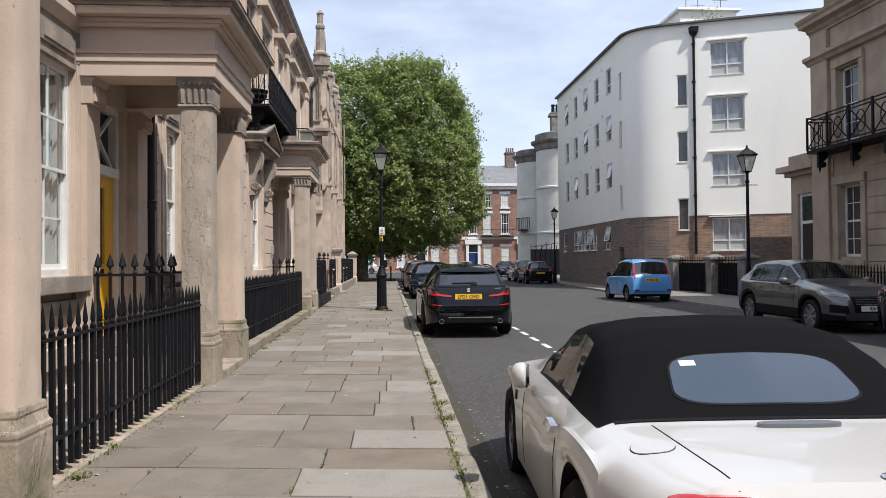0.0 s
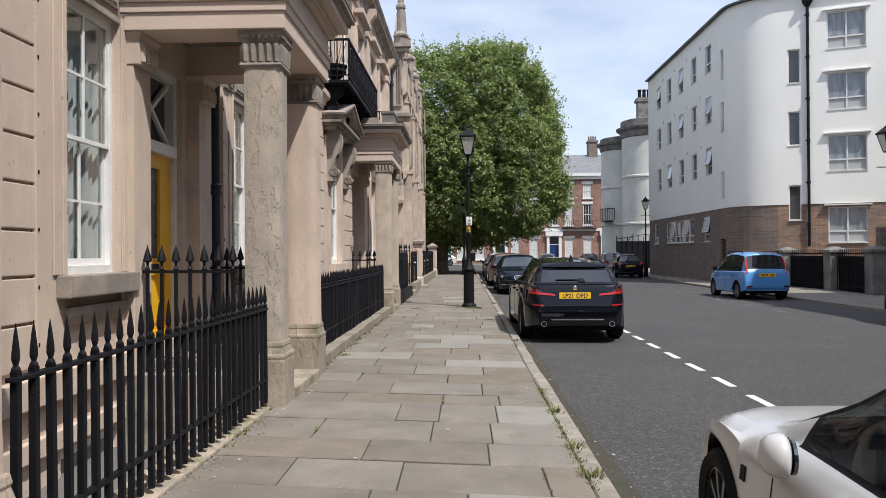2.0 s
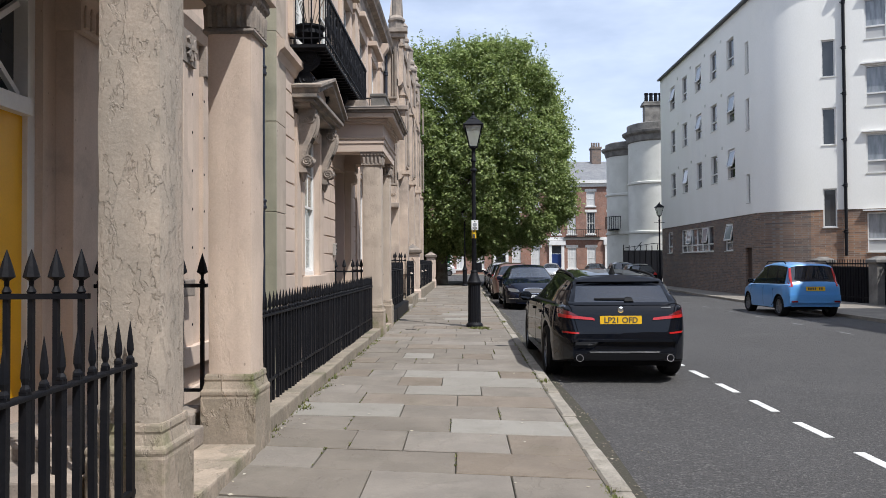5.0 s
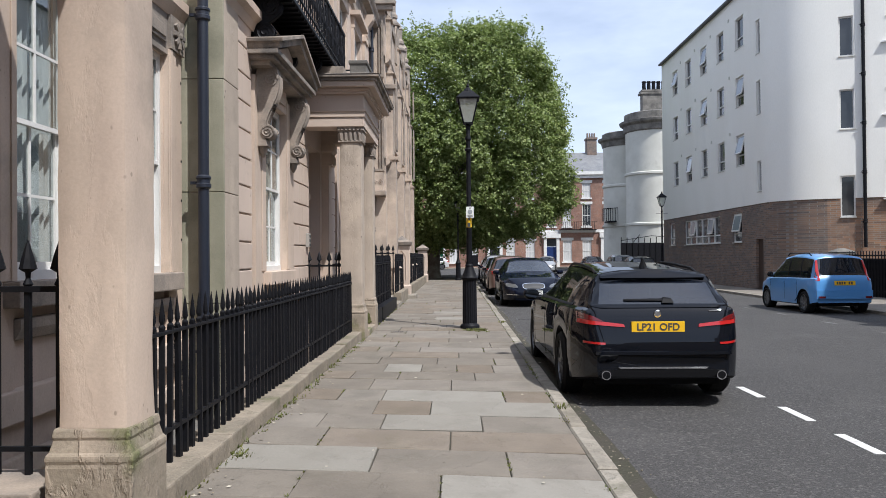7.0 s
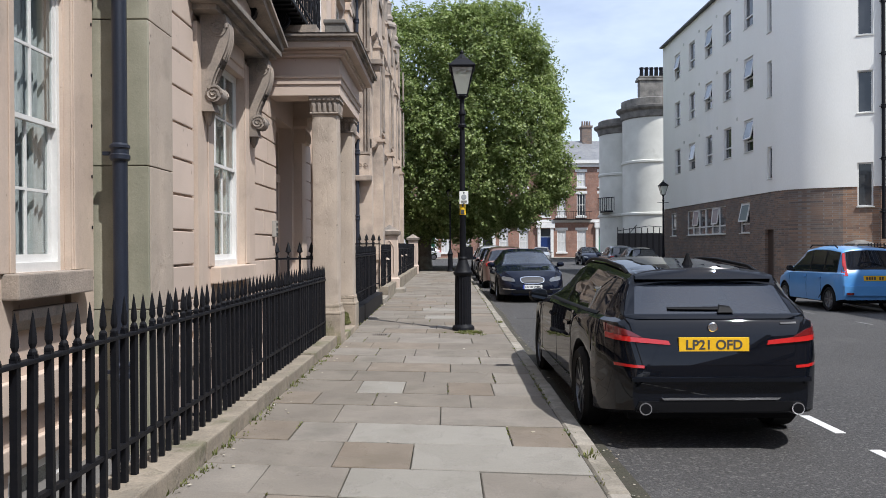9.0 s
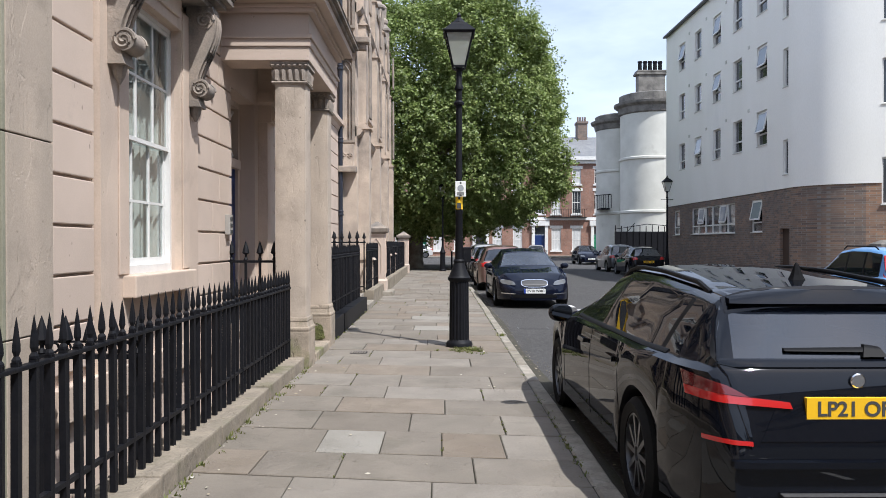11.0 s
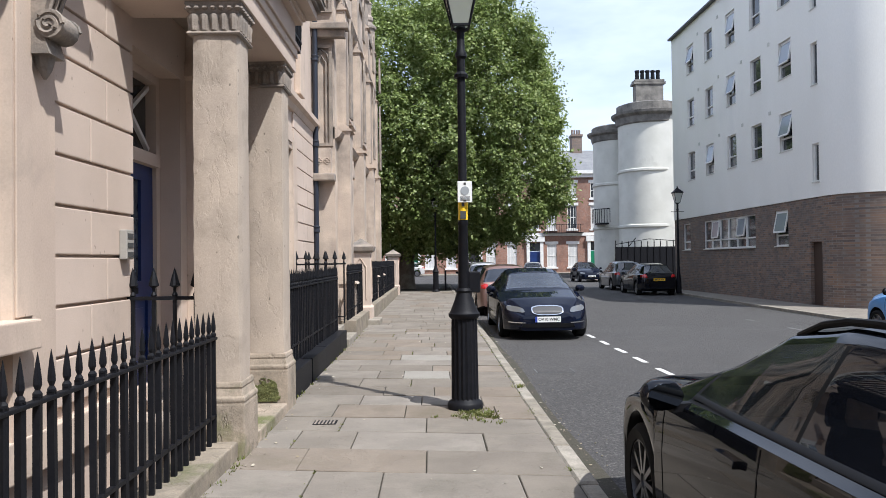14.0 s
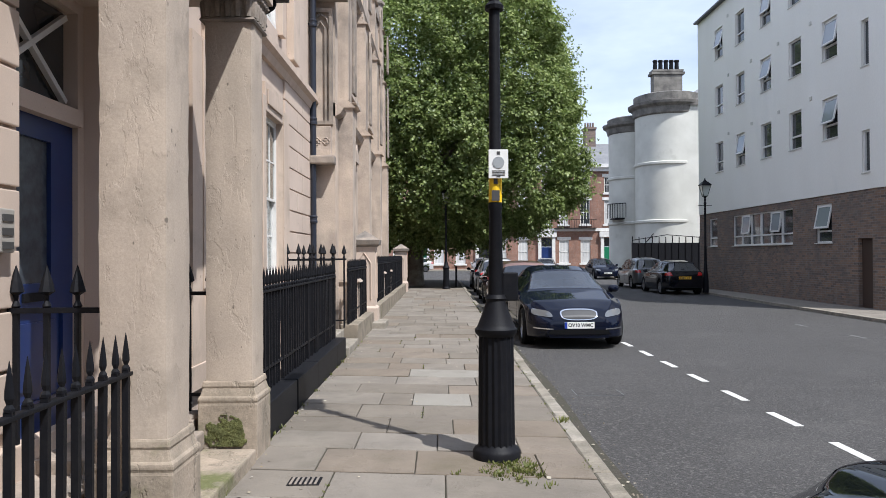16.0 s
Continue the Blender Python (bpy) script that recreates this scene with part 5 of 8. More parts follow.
def casement(parent, a, d, s0, s1, z0, z1, name="window", panes=1, open_top=0.0, low=0.0, white=True):
    """A white framed window set back in a wall that starts at a and runs along d: frame, panes, sill, here and there a tilted top light."""
    n = Vector((d.y, -d.x, 0))
    w = new(name)
    w.parent = parent

    def bar(m, t0, t1, za, zb, dep=-0.1, th=0.03):
        c = a + d * (t0 + t1) / 2 + n * dep
        m.slab((c.x, c.y, (za + zb) / 2), d, (t1 - t0) / 2, (0, 0, 1), (zb - za) / 2, n, th)

    m = Mesh()
    t = 0.05
    bar(m, s0, s0 + t, z0, z1); bar(m, s1 - t, s1, z0, z1); bar(m, s0 + t, s1 - t, z1 - t, z1); bar(m, s0 + t, s1 - t, z0, z0 + t)
    for i in range(1, panes):
        c = s0 + (s1 - s0) * i / panes
        bar(m, c - 0.03, c + 0.03, z0 + t, z1 - t)
    if low:
        bar(m, s0 + t, s1 - t, z0 + (z1 - z0) * low - 0.03, z0 + (z1 - z0) * low + 0.03)
    m.done("window_frame", WHITE, w)
    g_ = Mesh()
    bar(g_, s0 + t, s1 - t, z0 + t, z1 - t, -0.125, 0.004)
    g_.done("pane", NETGLASS if panes == 2 else FARGLASS, w)
    if low and panes == 2:
        q = Mesh()
        bar(q, s0 + t, s1 - t, z0 + t, z0 + (z1 - z0) * low - 0.03, -0.115, 0.004)
        q.done("spandrel_panel", material("grey spandrel", (0.42, 0.42, 0.41), 0.6), w)
    s = Mesh()
    bar(s, s0 - 0.03, s1 + 0.03, z0 - 0.035, z0, -0.02, 0.045)
    s.done("window_sill", STUCCO, w)
    if white and panes == 2:
        s = Mesh()
        bar(s, s0 - 0.16, s1 + 0.16, z1 + 0.06, z1 + 0.11, 0.02, 0.1)
        s.done("drip_ledge", WHITE, w)
    if open_top:
        zt, zb = z1 - t, z0 + (z1 - z0) * 0.36
        c = a + d * (s0 + s1) / 2
        ax = (Vector((0, 0, -1)) * math.cos(open_top) + n * math.sin(open_top)).normalized()
        L = (zt - zb) / 2
        cc = Vector((c.x, c.y, zt)) + ax * L - n * 0.08
        nn = ax.cross(d).normalized()
        m = Mesh()
        for k in (-1, 1):
            m.slab(cc + d * k * ((s1 - s0) / 2 - t - 0.03), d, 0.03, ax, L, nn, 0.02)
            m.slab(cc + ax * k * (L - 0.03), d, (s1 - s0) / 2 - t, ax, 0.03, nn, 0.02)
        m.done("open_light_frame", WHITE, w)
        m = Mesh().slab(cc, d, (s1 - s0) / 2 - t - 0.04, ax, L - 0.03, nn, 0.005)
        m.done("open_light_pane", material("pale reflecting pane", (0.22, 0.25, 0.28), 0.05, spec=0.9) if "pale reflecting pane" not in bpy.data.materials else bpy.data.materials["pale reflecting pane"], w)


A0 = Vector((WX, 51.6, 0))
LD = Vector((0, -1, 0))
rows = [(10.4, 11.75), (7.85, 9.15), (5.25, 6.6)]
cols = [39.4, 41.75, 44.1, 46.55, 48.9]
slits = [(9.62, 11.0), (7.12, 8.5), (3.95, 5.2)]
white_holes = [(51.6 - c - 0.46, 51.6 - c + 0.46, z0, z1) for c in cols for z0, z1 in rows] + [(51.6 - 37.4 - 0.2, 51.6 - 37.4 + 0.2, z0, z1) for z0, z1 in slits]
m = Mesh()
strip_wall(m, A0, P0, WZ1, WZ2, white_holes)
front_w = [(s0, s1, z0, z1) for s0, s1 in ((2.0, 3.5),) for z0, z1 in ((10.15, 11.75), (7.5, 9.1), (4.85, 6.4))]
front_s = [(0.45, 0.95, z0, z1) for z0, z1 in ((8.8, 10.3), (6.05, 7.55))]
strip_wall(m, F0, F1, WZ1, WZ2, front_w + front_s + [(0.45, 0.95, WZ1, 4.3)])
m.done("rendered_wall", RENDER, flats)


def curved_wall(name, mat, inset, z0, z1):
    """The rounded corner as one curved shell."""
    out, back = [], []
    for i, q in enumerate(arc):
        d = (arc[min(i + 1, len(arc) - 1)] - arc[max(i - 1, 0)]).normalized()
        n = Vector((d.y, -d.x, 0))
        out.append(q - n * inset)
        back.append(q - n * (inset + 0.3))
    w, n_ = Mesh(), len(arc)
    for ring, z in ((out, z0), (out, z1), (back, z1), (back, z0)):
        w.v += [(q.x, q.y, z) for q in ring]
    faces = []
    for i in range(n_ - 1):
        faces += [(r * n_ + i, r * n_ + i + 1, (r + 1) % 4 * n_ + i + 1, (r + 1) % 4 * n_ + i) for r in range(4)]
    v = w.v
    Mesh().add(v, faces).done(name, mat, flats, smooth=True, angle=40)


curved_wall("curved_wall", RENDER, 0.0, WZ1, WZ2)
brick_holes = [(51.6 - 47.5, 51.6 - 42.05, 1.9, 3.18), (51.6 - 40.4, 51.6 - 39.4, 1.9, 3.18), (51.6 - 50.3, 51.6 - 49.3, 1.9, 3.18), (51.6 - 37.9, 51.6 - 37.15, WZ0, 2.0)]
m = Mesh()
IN = 0.03
strip_wall(m, A0 + Vector((IN, 0, 0)), P0 + Vector((IN, 0, 0)), WZ0, WZ1 - 0.004, brick_holes)
fm = Mesh()
strip_wall(fm, F0 - fn * IN, F1 - fn * IN, WZ0, WZ1 - 0.004, [(0.45, 0.95, 2.75, WZ1), (2.0, 3.5, 1.75, 3.3)])
fm.done("front_brick_wall", ORANGEBRICK, flats)
curved_wall("curved_brick_wall", BRICK, IN, WZ0, WZ1 - 0.004)
m.done("brick_wall", BRICK, flats)
m = Mesh()
m.add([(x + 0.2, y + (0.4 if y < 45 else -0.2), WZ2 - 0.3) for x, y in pts2], [tuple(range(len(pts2)))])
m.done("flat_roof", LEAD, flats)
m = Mesh()
for a, b in zip(outline[:-2], outline[1:-2]):
    d = (b - a).normalized()
    n = Vector((d.y, -d.x, 0))
    c = (a + b) / 2
    m.slab((c.x, c.y, WZ2 + 0.03), d, (b - a).length / 2 + 0.02, (0, 0, 1), 0.04, n, 0.2)
m.done("parapet_capping", LEAD, flats)
m = Mesh().box(12.6, 30, 51.3, 51.6, WZ0, WZ2).box(13.0, 13.1, 38, 51, WZ0, WZ2 - 0.4)
m.slab((18.6, 37.0, 6), fd, 5.2, (0, 0, 1), 6.2, fn, 0.05)
m.done("inner_wall", ROOM, flats)
wi = 0
for c in cols:
    for z0, z1 in rows:
        wi += 1
        casement(flats, A0, LD, 51.6 - c - 0.46, 51.6 - c + 0.46, z0, z1, open_top=(0.0, 0.24, 0.0, 0.0, 0.17)[(wi * 7) % 5], low=0.34)
for z0, z1 in slits:
    casement(flats, A0, LD, 51.6 - 37.4 - 0.2, 51.6 - 37.4 + 0.2, z0, z1)
for s0, s1, z0, z1 in front_w:
    casement(flats, F0, fd, s0, s1, z0, z1, panes=2, low=0.32)
casement(flats, F0, fd, 2.0, 3.5, 1.75, 3.3, panes=2, low=0.32)
for s0, s1, z0, z1 in front_s + [(0.45, 0.95, 2.75, 4.3)]:
    casement(flats, F0, fd, s0, s1, z0, z1)
for i in range(6):
    if i == 3:
        continue
    s0 = 51.6 - 47.5 + i * 0.908
    casement(flats, A0, LD, s0, s0 + 0.89, 1.9, 3.18, low=0.3, open_top=0.12 if i in (1, 4) else 0)
casement(flats, A0, LD, 51.6 - 47.5 + 3 * 0.908, 51.6 - 47.5 + 3 * 0.908 + 0.89, 1.9, 3.18, low=0.3)
casement(flats, A0, LD, 51.6 - 40.4, 51.6 - 39.4, 1.9, 3.18, low=0.3, open_top=0.2)
casement(flats, A0, LD, 51.6 - 50.3, 51.6 - 49.3, 1.9, 3.18, low=0.3)
Mesh().box(WX + 0.15, WX + 0.2, 37.15, 37.9, WZ0, 2.0).done("side_door", BROWNDOOR, flats)
m = Mesh().box(15.4, 18.4, 37.5, 43, WZ2 - 0.3, 14.35).box(15.2, 18.6, 37.3, 43.2, 14.35, 14.47)
m.done("roof_house", RENDER, flats)
m = Mesh()
for x, y in ((16.0, 38.2), (17.9, 38.2), (17, 39)):
    m.tube([(x, y, 14.4), (x, y, 15.7)], 0.02, 5).tube([(x - 0.6, y, 15.5), (x + 0.6, y, 15.5)], 0.015, 5).tube([(x - 0.4, y + 0.1, 15.2), (x + 0.4, y + 0.1, 15.2)], 0.012, 5)
m.done("aerial", LEAD, flats)
m = Mesh()
for c in (40.6, 43.0, 45.4, 47.8):
    for z in (11.9, 9.3, 6.75):
        Mesh().box(WX - 0.03, WX, c - 0.07, c + 0.07, z, z + 0.12).done("wall_vent", STUCCO, flats)
settle(flats, (18, 42, -0.2))
q = F0 + fd * 1.25 + fn * 0.07
dp = drainpipe(q.x, q.y, 1.6, 12.35, IRON, "black drainpipe with a hopper on the white flats", 0.06)
Mesh().lathe([(0.07, 10.5), (0.17, 10.7), (0.19, 10.95)], square=True).done("hopper", IRON, dp)
bush = thing("roof_weed", "small green shrub growing on the flat roof", "shrub", (16.6, 36.6, WZ2 - 0.3))
m = Mesh()
for i in range(260):
    c = Vector((random.gauss(0, 0.35), random.gauss(0, 0.3), abs(random.gauss(0.7, 0.45))))
    u = Vector((random.gauss(0, 1), random.gauss(0, 1), random.gauss(0, 1))).normalized()
    w = u.orthogonal().normalized()
    m.add([c - u * 0.09, c + w * 0.05, c + u * 0.09, c - w * 0.05], [(0, 1, 2, 3)])
m.done("leaves", LEAF, bush)

# forecourt wall, piers and gates of the flats
fw = thing("forecourt_wall", "dark brick forecourt wall with stone piers and black iron gates", "wall")
m = Mesh()
for x, y in ((13.45, 33.6), (13.75, 30.2), (13.6, 27.0)):
    b = Mesh().lathe([(0.27, -0.2), (0.27, 1.3), (0.34, 1.34), (0.34, 1.44), (0.1, 1.56)], (x, y, 0), square=True)
    b.done("pier", GREYSTONE, fw, bevel=0.02)
for (xa, ya), (xb, yb) in (((13.45, 33.6), (13.75, 30.2)), ((13.75, 30.2), (13.6, 27.0))):
    n_ = 22
    for i in range(1, n_):
        t = i / n_
        Mesh().box(-0.012, 0.012, -0.012, 0.012, 0, 1.55).done("gate_bar", IRON, fw).location = (xa + (xb - xa) * t, ya + (yb - ya) * t, -0.1)
    d = Vector((xb - xa, yb - ya, 0))
    L = d.length / 2
    d.normalize()
    for z in (0.1, 1.3):
        Mesh().slab(((xa + xb) / 2, (ya + yb) / 2, z), d, L - 0.3, (0, 0, 1), 0.025, (d.y, -d.x, 0), 0.015).done("gate_rail", IRON, fw)
    Mesh().slab(((xa + xb) / 2 + 0.03, (ya + yb) / 2, 0.55), d, L - 0.3, (0, 0, 1), 0.65, (d.y, -d.x, 0), 0.008).done("gate_sheet", IRON, fw)
Mesh().box(13.9, 20, 27.3, 27.6, -0.2, 2.2).done("brick_wall", BRICK, fw)
settle(fw, (13.6, 30.5, -0.2))

# ---------------------------------------------------------------- classical house on the right
RX = 13.55
rh = thing("sandstone_house", "weathered sandstone classical house with a cornice and an iron balcony", "house")
rw = [(20.9, 21.95), (18.2, 19.25), (15.5, 16.55), (12.8, 13.85), (10.1, 11.15), (7.4, 8.45)]
m = Mesh()
hol = [(a, b, z0, z1) for a, b in rw for z0, z1 in ((1.4, 3.5), (4.8, 7.0), (9.9, 11.6))]


def wall_right(m, x, y0, y1, z0, z1, holes):
    wall_with_holes(m, x + 0.35, x, y0, y1, z0, z1, holes)


# also carried on unseen to y = -45, only seen in reflections
wall_right(m, RX, -45, 23.2, -0.3, 8.9, [h for h in hol if h[2] < 9])
wall_right(m, RX + 0.9, -45, 23.2, 8.9, 12.3, [(a, b, 9.9, 11.6) for a, b in rw])
m.box(RX + 0.36, RX + 9, 23.16, 23.2, -0.3, 12.8)
m.done("wall", BROWNSTONE, rh)
Mesh().box(RX + 1.2, RX + 9, -45, 23.1, -0.3, 12.7).done("rear_body", BROWNSTONE, rh)
for a, b in rw:
    for z0, z1 in ((1.4, 3.5), (4.8, 7.0), (9.9, 11.6)):
        w = new("window")
        w.parent = rh
        f = Mesh()
        R0 = RX + (0.9 if z0 > 9 else 0)
        X = R0 + 0.16
        f.box(X, X + 0.08, a, a + 0.06, z0, z1).box(X, X + 0.08, b - 0.06, b, z0, z1).box(X, X + 0.08, a, b, z1 - 0.06, z1).box(X, X + 0.08, a, b, z0, z0 + 0.08)
        f.box(X, X + 0.06, a, b, (z0 + z1) / 2 - 0.03, (z0 + z1) / 2 + 0.03)
        for i in (1, 2):
            c = a + (b - a) * i / 3
            f.box(X + 0.02, X + 0.05, c - 0.012, c + 0.012, z0, z1)
        for i in (1, 3):
            c = z0 + (z1 - z0) * i / 4
            f.box(X + 0.02, X + 0.05, a, b, c - 0.012, c + 0.012)
        f.done("window_frame", WHITE, w)
        Mesh().box(X + 0.035, X + 0.04, a, b, z0, z1).done("pane", FARGLASS, w)
        s = Mesh()
        s.box(R0 - 0.08, R0, a - 0.22, a - 0.01, z0 - 0.1, z1 + 0.05).box(R0 - 0.08, R0, b + 0.01, b + 0.22, z0 - 0.1, z1 + 0.05).box(R0 - 0.1, R0, a - 0.22, b + 0.22, z1 + 0.05, z1 + 0.3)
        s.box(R0 - 0.16, R0, a - 0.24, b + 0.24, z0 - 0.26, z0 - 0.1)
        s.done("window_surround", BROWNSTONE, w, bevel=0.012)
for z in (0.8, 1.25, 1.7, 2.15, 2.6, 3.05, 3.5, 3.95):
    for a, b in zip([23.2] + [q[0] - 0.26 for q in rw], [q[1] + 0.26 for q in rw] + [-15]):
        Mesh().box(RX - 0.035, RX, b, a, z + 0.015, z + 0.435).done("stone", BROWNSTONE, rh, bevel=0.01)
m = Mesh()
for z, prof in ((4.5, [(0, 0), (0.1, 0.02), (0.16, 0.12), (0.16, 0.22), (0, 0.28)]), (7.4, [(0, 0), (0.14, 0.02), (0.2, 0.1), (0.3, 0.16), (0.3, 0.26), (0, 0.32)]), (8.35, [(o * 1.2, z) for o, z in CORNICE])):
    m.extrude([(RX + 0.05, z + prof[0][1])] + [(RX - o, z + q) for o, q in prof] + [(RX + 0.05, z + prof[-1][1])], lambda p, q, s: (p, s, q), -15, 23.35)
m.box(RX + 0.6, RX + 1.3, -15, 23.3, 12.3, 12.6).box(RX + 0.06, RX + 0.9, -15, 23.2, 8.88, 8.95)
m.done("cornice", BROWNSTONE, rh)
for yy in (22.75,):
    Mesh().box(RX - 0.12, RX - 0.001, yy - 0.42, yy + 0.45, -0.3, 8.35).done("corner_pilaster", BROWNSTONE, rh, bevel=0.015)
b = new("balcony")
b.parent = rh
m = Mesh().box(RX - 0.8, RX, 17.2, 22.3, 5.0, 5.1)
for y in (17.5, 18.9, 20.3, 21.9):
    scroll_bracket(m, RX - 0.7, y, 5.0, 0.45, 0.3, 0.1)
m.done("floor", IRON, b)
m = Mesh()
for z in (5.15, 5.95, 6.05):
    m.box(RX - 0.8, RX - 0.76, 17.2, 22.3, z, z + 0.03).box(RX - 0.8, RX, 22.27, 22.3, z, z + 0.03)
for i in range(6):
    y = 17.2 + i * 1.02
    m.box(RX - 0.805, RX - 0.755, y - 0.03, y + 0.03, 5.1, 6.1)
    if i < 5:
        for sg in (-1, 1):
            m.tube([(RX - 0.78, y + 0.05 if sg > 0 else y + 0.97, 5.18), (RX - 0.78, y + 0.97 if sg > 0 else y + 0.05, 5.95)], 0.018, 5)
            m.tube([(RX - 0.78, y + 0.51 + sg * 0.2 * math.cos(t * 0.6), 5.56 + 0.3 * math.sin(t * 0.6)) for t in range(11)], 0.015, 5)
for i in range(7):
    m.box(RX - 0.8 + i * 0.12, RX - 0.78 + i * 0.12, 22.275, 22.295, 5.1, 5.95)
m.done("railing", IRON, b)
b.location.z = -0.5
pr_ = new("porch")
pr_.parent = rh
m = Mesh().box(RX + 0.35, RX + 3, 23.2, 25.0, -0.3, 4.1)
m.box(RX + 0.2, RX + 0.35, 23.2, 23.5, -0.3, 4.1).box(RX + 0.2, RX + 0.35, 24.6, 25.0, -0.3, 4.1).box(RX + 0.2, RX + 0.35, 23.5, 24.6, 3.5, 4.1)
m.box(RX + 0.05, RX + 3, 23.2, 25.15, 4.1, 4.25).box(RX - 0.15, RX + 3, 23.2, 25.35, 4.25, 4.45).box(RX + 0.15, RX + 3, 23.2, 25.05, 4.45, 4.8)
m.done("porch_body", BROWNSTONE, pr_, bevel=0.012)
Mesh().box(RX + 0.31, RX + 0.345, 23.6, 24.5, 0.0, 2.5).done("front_door", DARKDOOR, pr_)
Mesh().box(RX + 0.31, RX + 0.345, 23.6, 24.5, 2.6, 3.4).done("fanlight", FARGLASS, pr_)
Mesh().box(RX + 0.29, RX + 0.34, 23.5, 23.6, 0, 3.5).box(RX + 0.29, RX + 0.34, 24.5, 24.6, 0, 3.5).box(RX + 0.29, RX + 0.34, 23.6, 24.5, 2.5, 2.6).box(RX + 0.29, RX + 0.34, 23.6, 24.5, 3.4, 3.5).done("door_frame", WHITE, pr_)
settle(rh, (RX, 8, -0.3)).location.y -= 0.85
railing("area_railing", 12.55, 8.0, 23.0, -0.085, 1.0, 1.22, "black iron area railing before the classical house")

# ---------------------------------------------------------------- far end: stucco bow and brick terrace
bow = thing("stucco_house", "tall cream stucco corner house with rounded bows and chimneys", "house")
m = Mesh()
m.lathe([(2.6, -0.3), (2.6, 13.0)], (16.4, 76.0, 0), 40)
m.box(16.4, 26, 73.4, 88, -0.3, 13.2)
m.done("bow_wall", STUCCO, bow, smooth=True)
m = Mesh()
m.lathe([(2.2, -0.3), (2.2, 12.0)], (14.5, 79.0, 0), 36)
m.box(14.5, 16.5, 79, 88, -0.3, 12.2)
m.done("side_bow_wall", STUCCO, bow, smooth=True)
for r_, c_, z_ in ((2.62, (16.4, 76, 0), 4.0), (2.62, (16.4, 76, 0), 8.6), (2.22, (14.5, 79, 0), 4.0), (2.22, (14.5, 79, 0), 7.8)):
    Mesh().lathe([(r_, z_), (r_ + 0.1, z_ + 0.08), (r_ + 0.1, z_ + 0.24), (r_, z_ + 0.3)], c_, 40).done("band_course", STUCCO, bow)
m = Mesh()
m.lathe([(2.62, 12.6), (2.75, 12.7), (2.8, 13.2), (3.1, 13.4), (3.15, 13.6), (2.7, 13.7), (2.7, 14.3), (2.4, 14.4)], (16.4, 76, 0), 40)
m.lathe([(2.22, 11.7), (2.3, 11.8), (2.4, 12.2), (2.65, 12.35), (2.7, 12.55), (2.3, 12.6), (2.3, 13.0), (2.1, 13.1)], (14.5, 79, 0), 36)
m.box(16.5, 26.2, 73.2, 88, 13.2, 13.6)
m.done("parapet_cornice", GREYSTONE, bow)
m = Mesh().add([(16.6, 73.6, 13.6), (26, 73.6, 13.6), (26, 88, 13.6), (16.6, 88, 13.6), (21, 78, 16.3), (21, 84, 16.3)], [(0, 1, 4), (1, 2, 5, 4), (2, 3, 5), (3, 0, 4, 5)])
m.done("roof", SLATE, bow)
m = Mesh().box(15.9, 18.3, 78, 79.0, 13.5, 17.0).box(15.7, 18.5, 77.9, 79.1, 16.75, 16.95).box(15.8, 18.4, 77.92, 79.08, 17.0, 17.15)
m.done("chimney", GREYSTONE, bow)
for i in range(5):
    Mesh().lathe([(0.2, 17.15), (0.17, 17.85), (0.22, 17.92), (0.2, 18.05)], (16.15 + i * 0.46, 78.5, 0), 8).done("chimney_pot", IRON, bow)
m = Mesh()
for i in range(9):
    a = math.radians(190 + i * 6)
    Mesh().tube([(14.5 + 2.5 * math.cos(a), 79 + 2.5 * math.sin(a), 4.6), (14.5 + 2.5 * math.cos(a), 79 + 2.5 * math.sin(a), 5.8)], 0.03, 5).done("balcony_bar", IRON, bow)
Mesh().tube([(14.5 + 2.5 * math.cos(math.radians(190 + i * 6)), 79 + 2.5 * math.sin(math.radians(190 + i * 6)), 5.8) for i in range(9)], 0.04, 5).done("balcony_rail", IRON, bow)
Mesh().box(12.2, 13.0, 76.6, 78.4, 4.45, 4.58).done("balcony_floor", IRON, bow)
settle(bow, (18, 80, -0.3)).location.x += 1.7
sh = thing("yard_fence", "dark metal yard fence and gate before the stucco house", "fence")
m = Mesh().box(12.4, 17.5, 70.9, 71.0, -0.2, 2.4)
m.done("sheet", IRON, sh)
for i in range(11):
    Mesh().box(12.4 + i * 0.5, 12.46 + i * 0.5, 70.84, 70.9, -0.2, 2.9 - 0.04 * (i % 3)).done("post", IRON, sh)
m = Mesh()
m.tube([(12.4, 70.8, 2.6), (15, 70.8, 3.0), (17.5, 70.8, 2.8)], 0.03, 5).tube([(13.4, 70.8, 2.4), (14, 70.8, 3.1)], 0.03, 5)
m.done("wire", IRON, sh)
settle(sh, (15, 71, -0.2)).location.x += 1.4

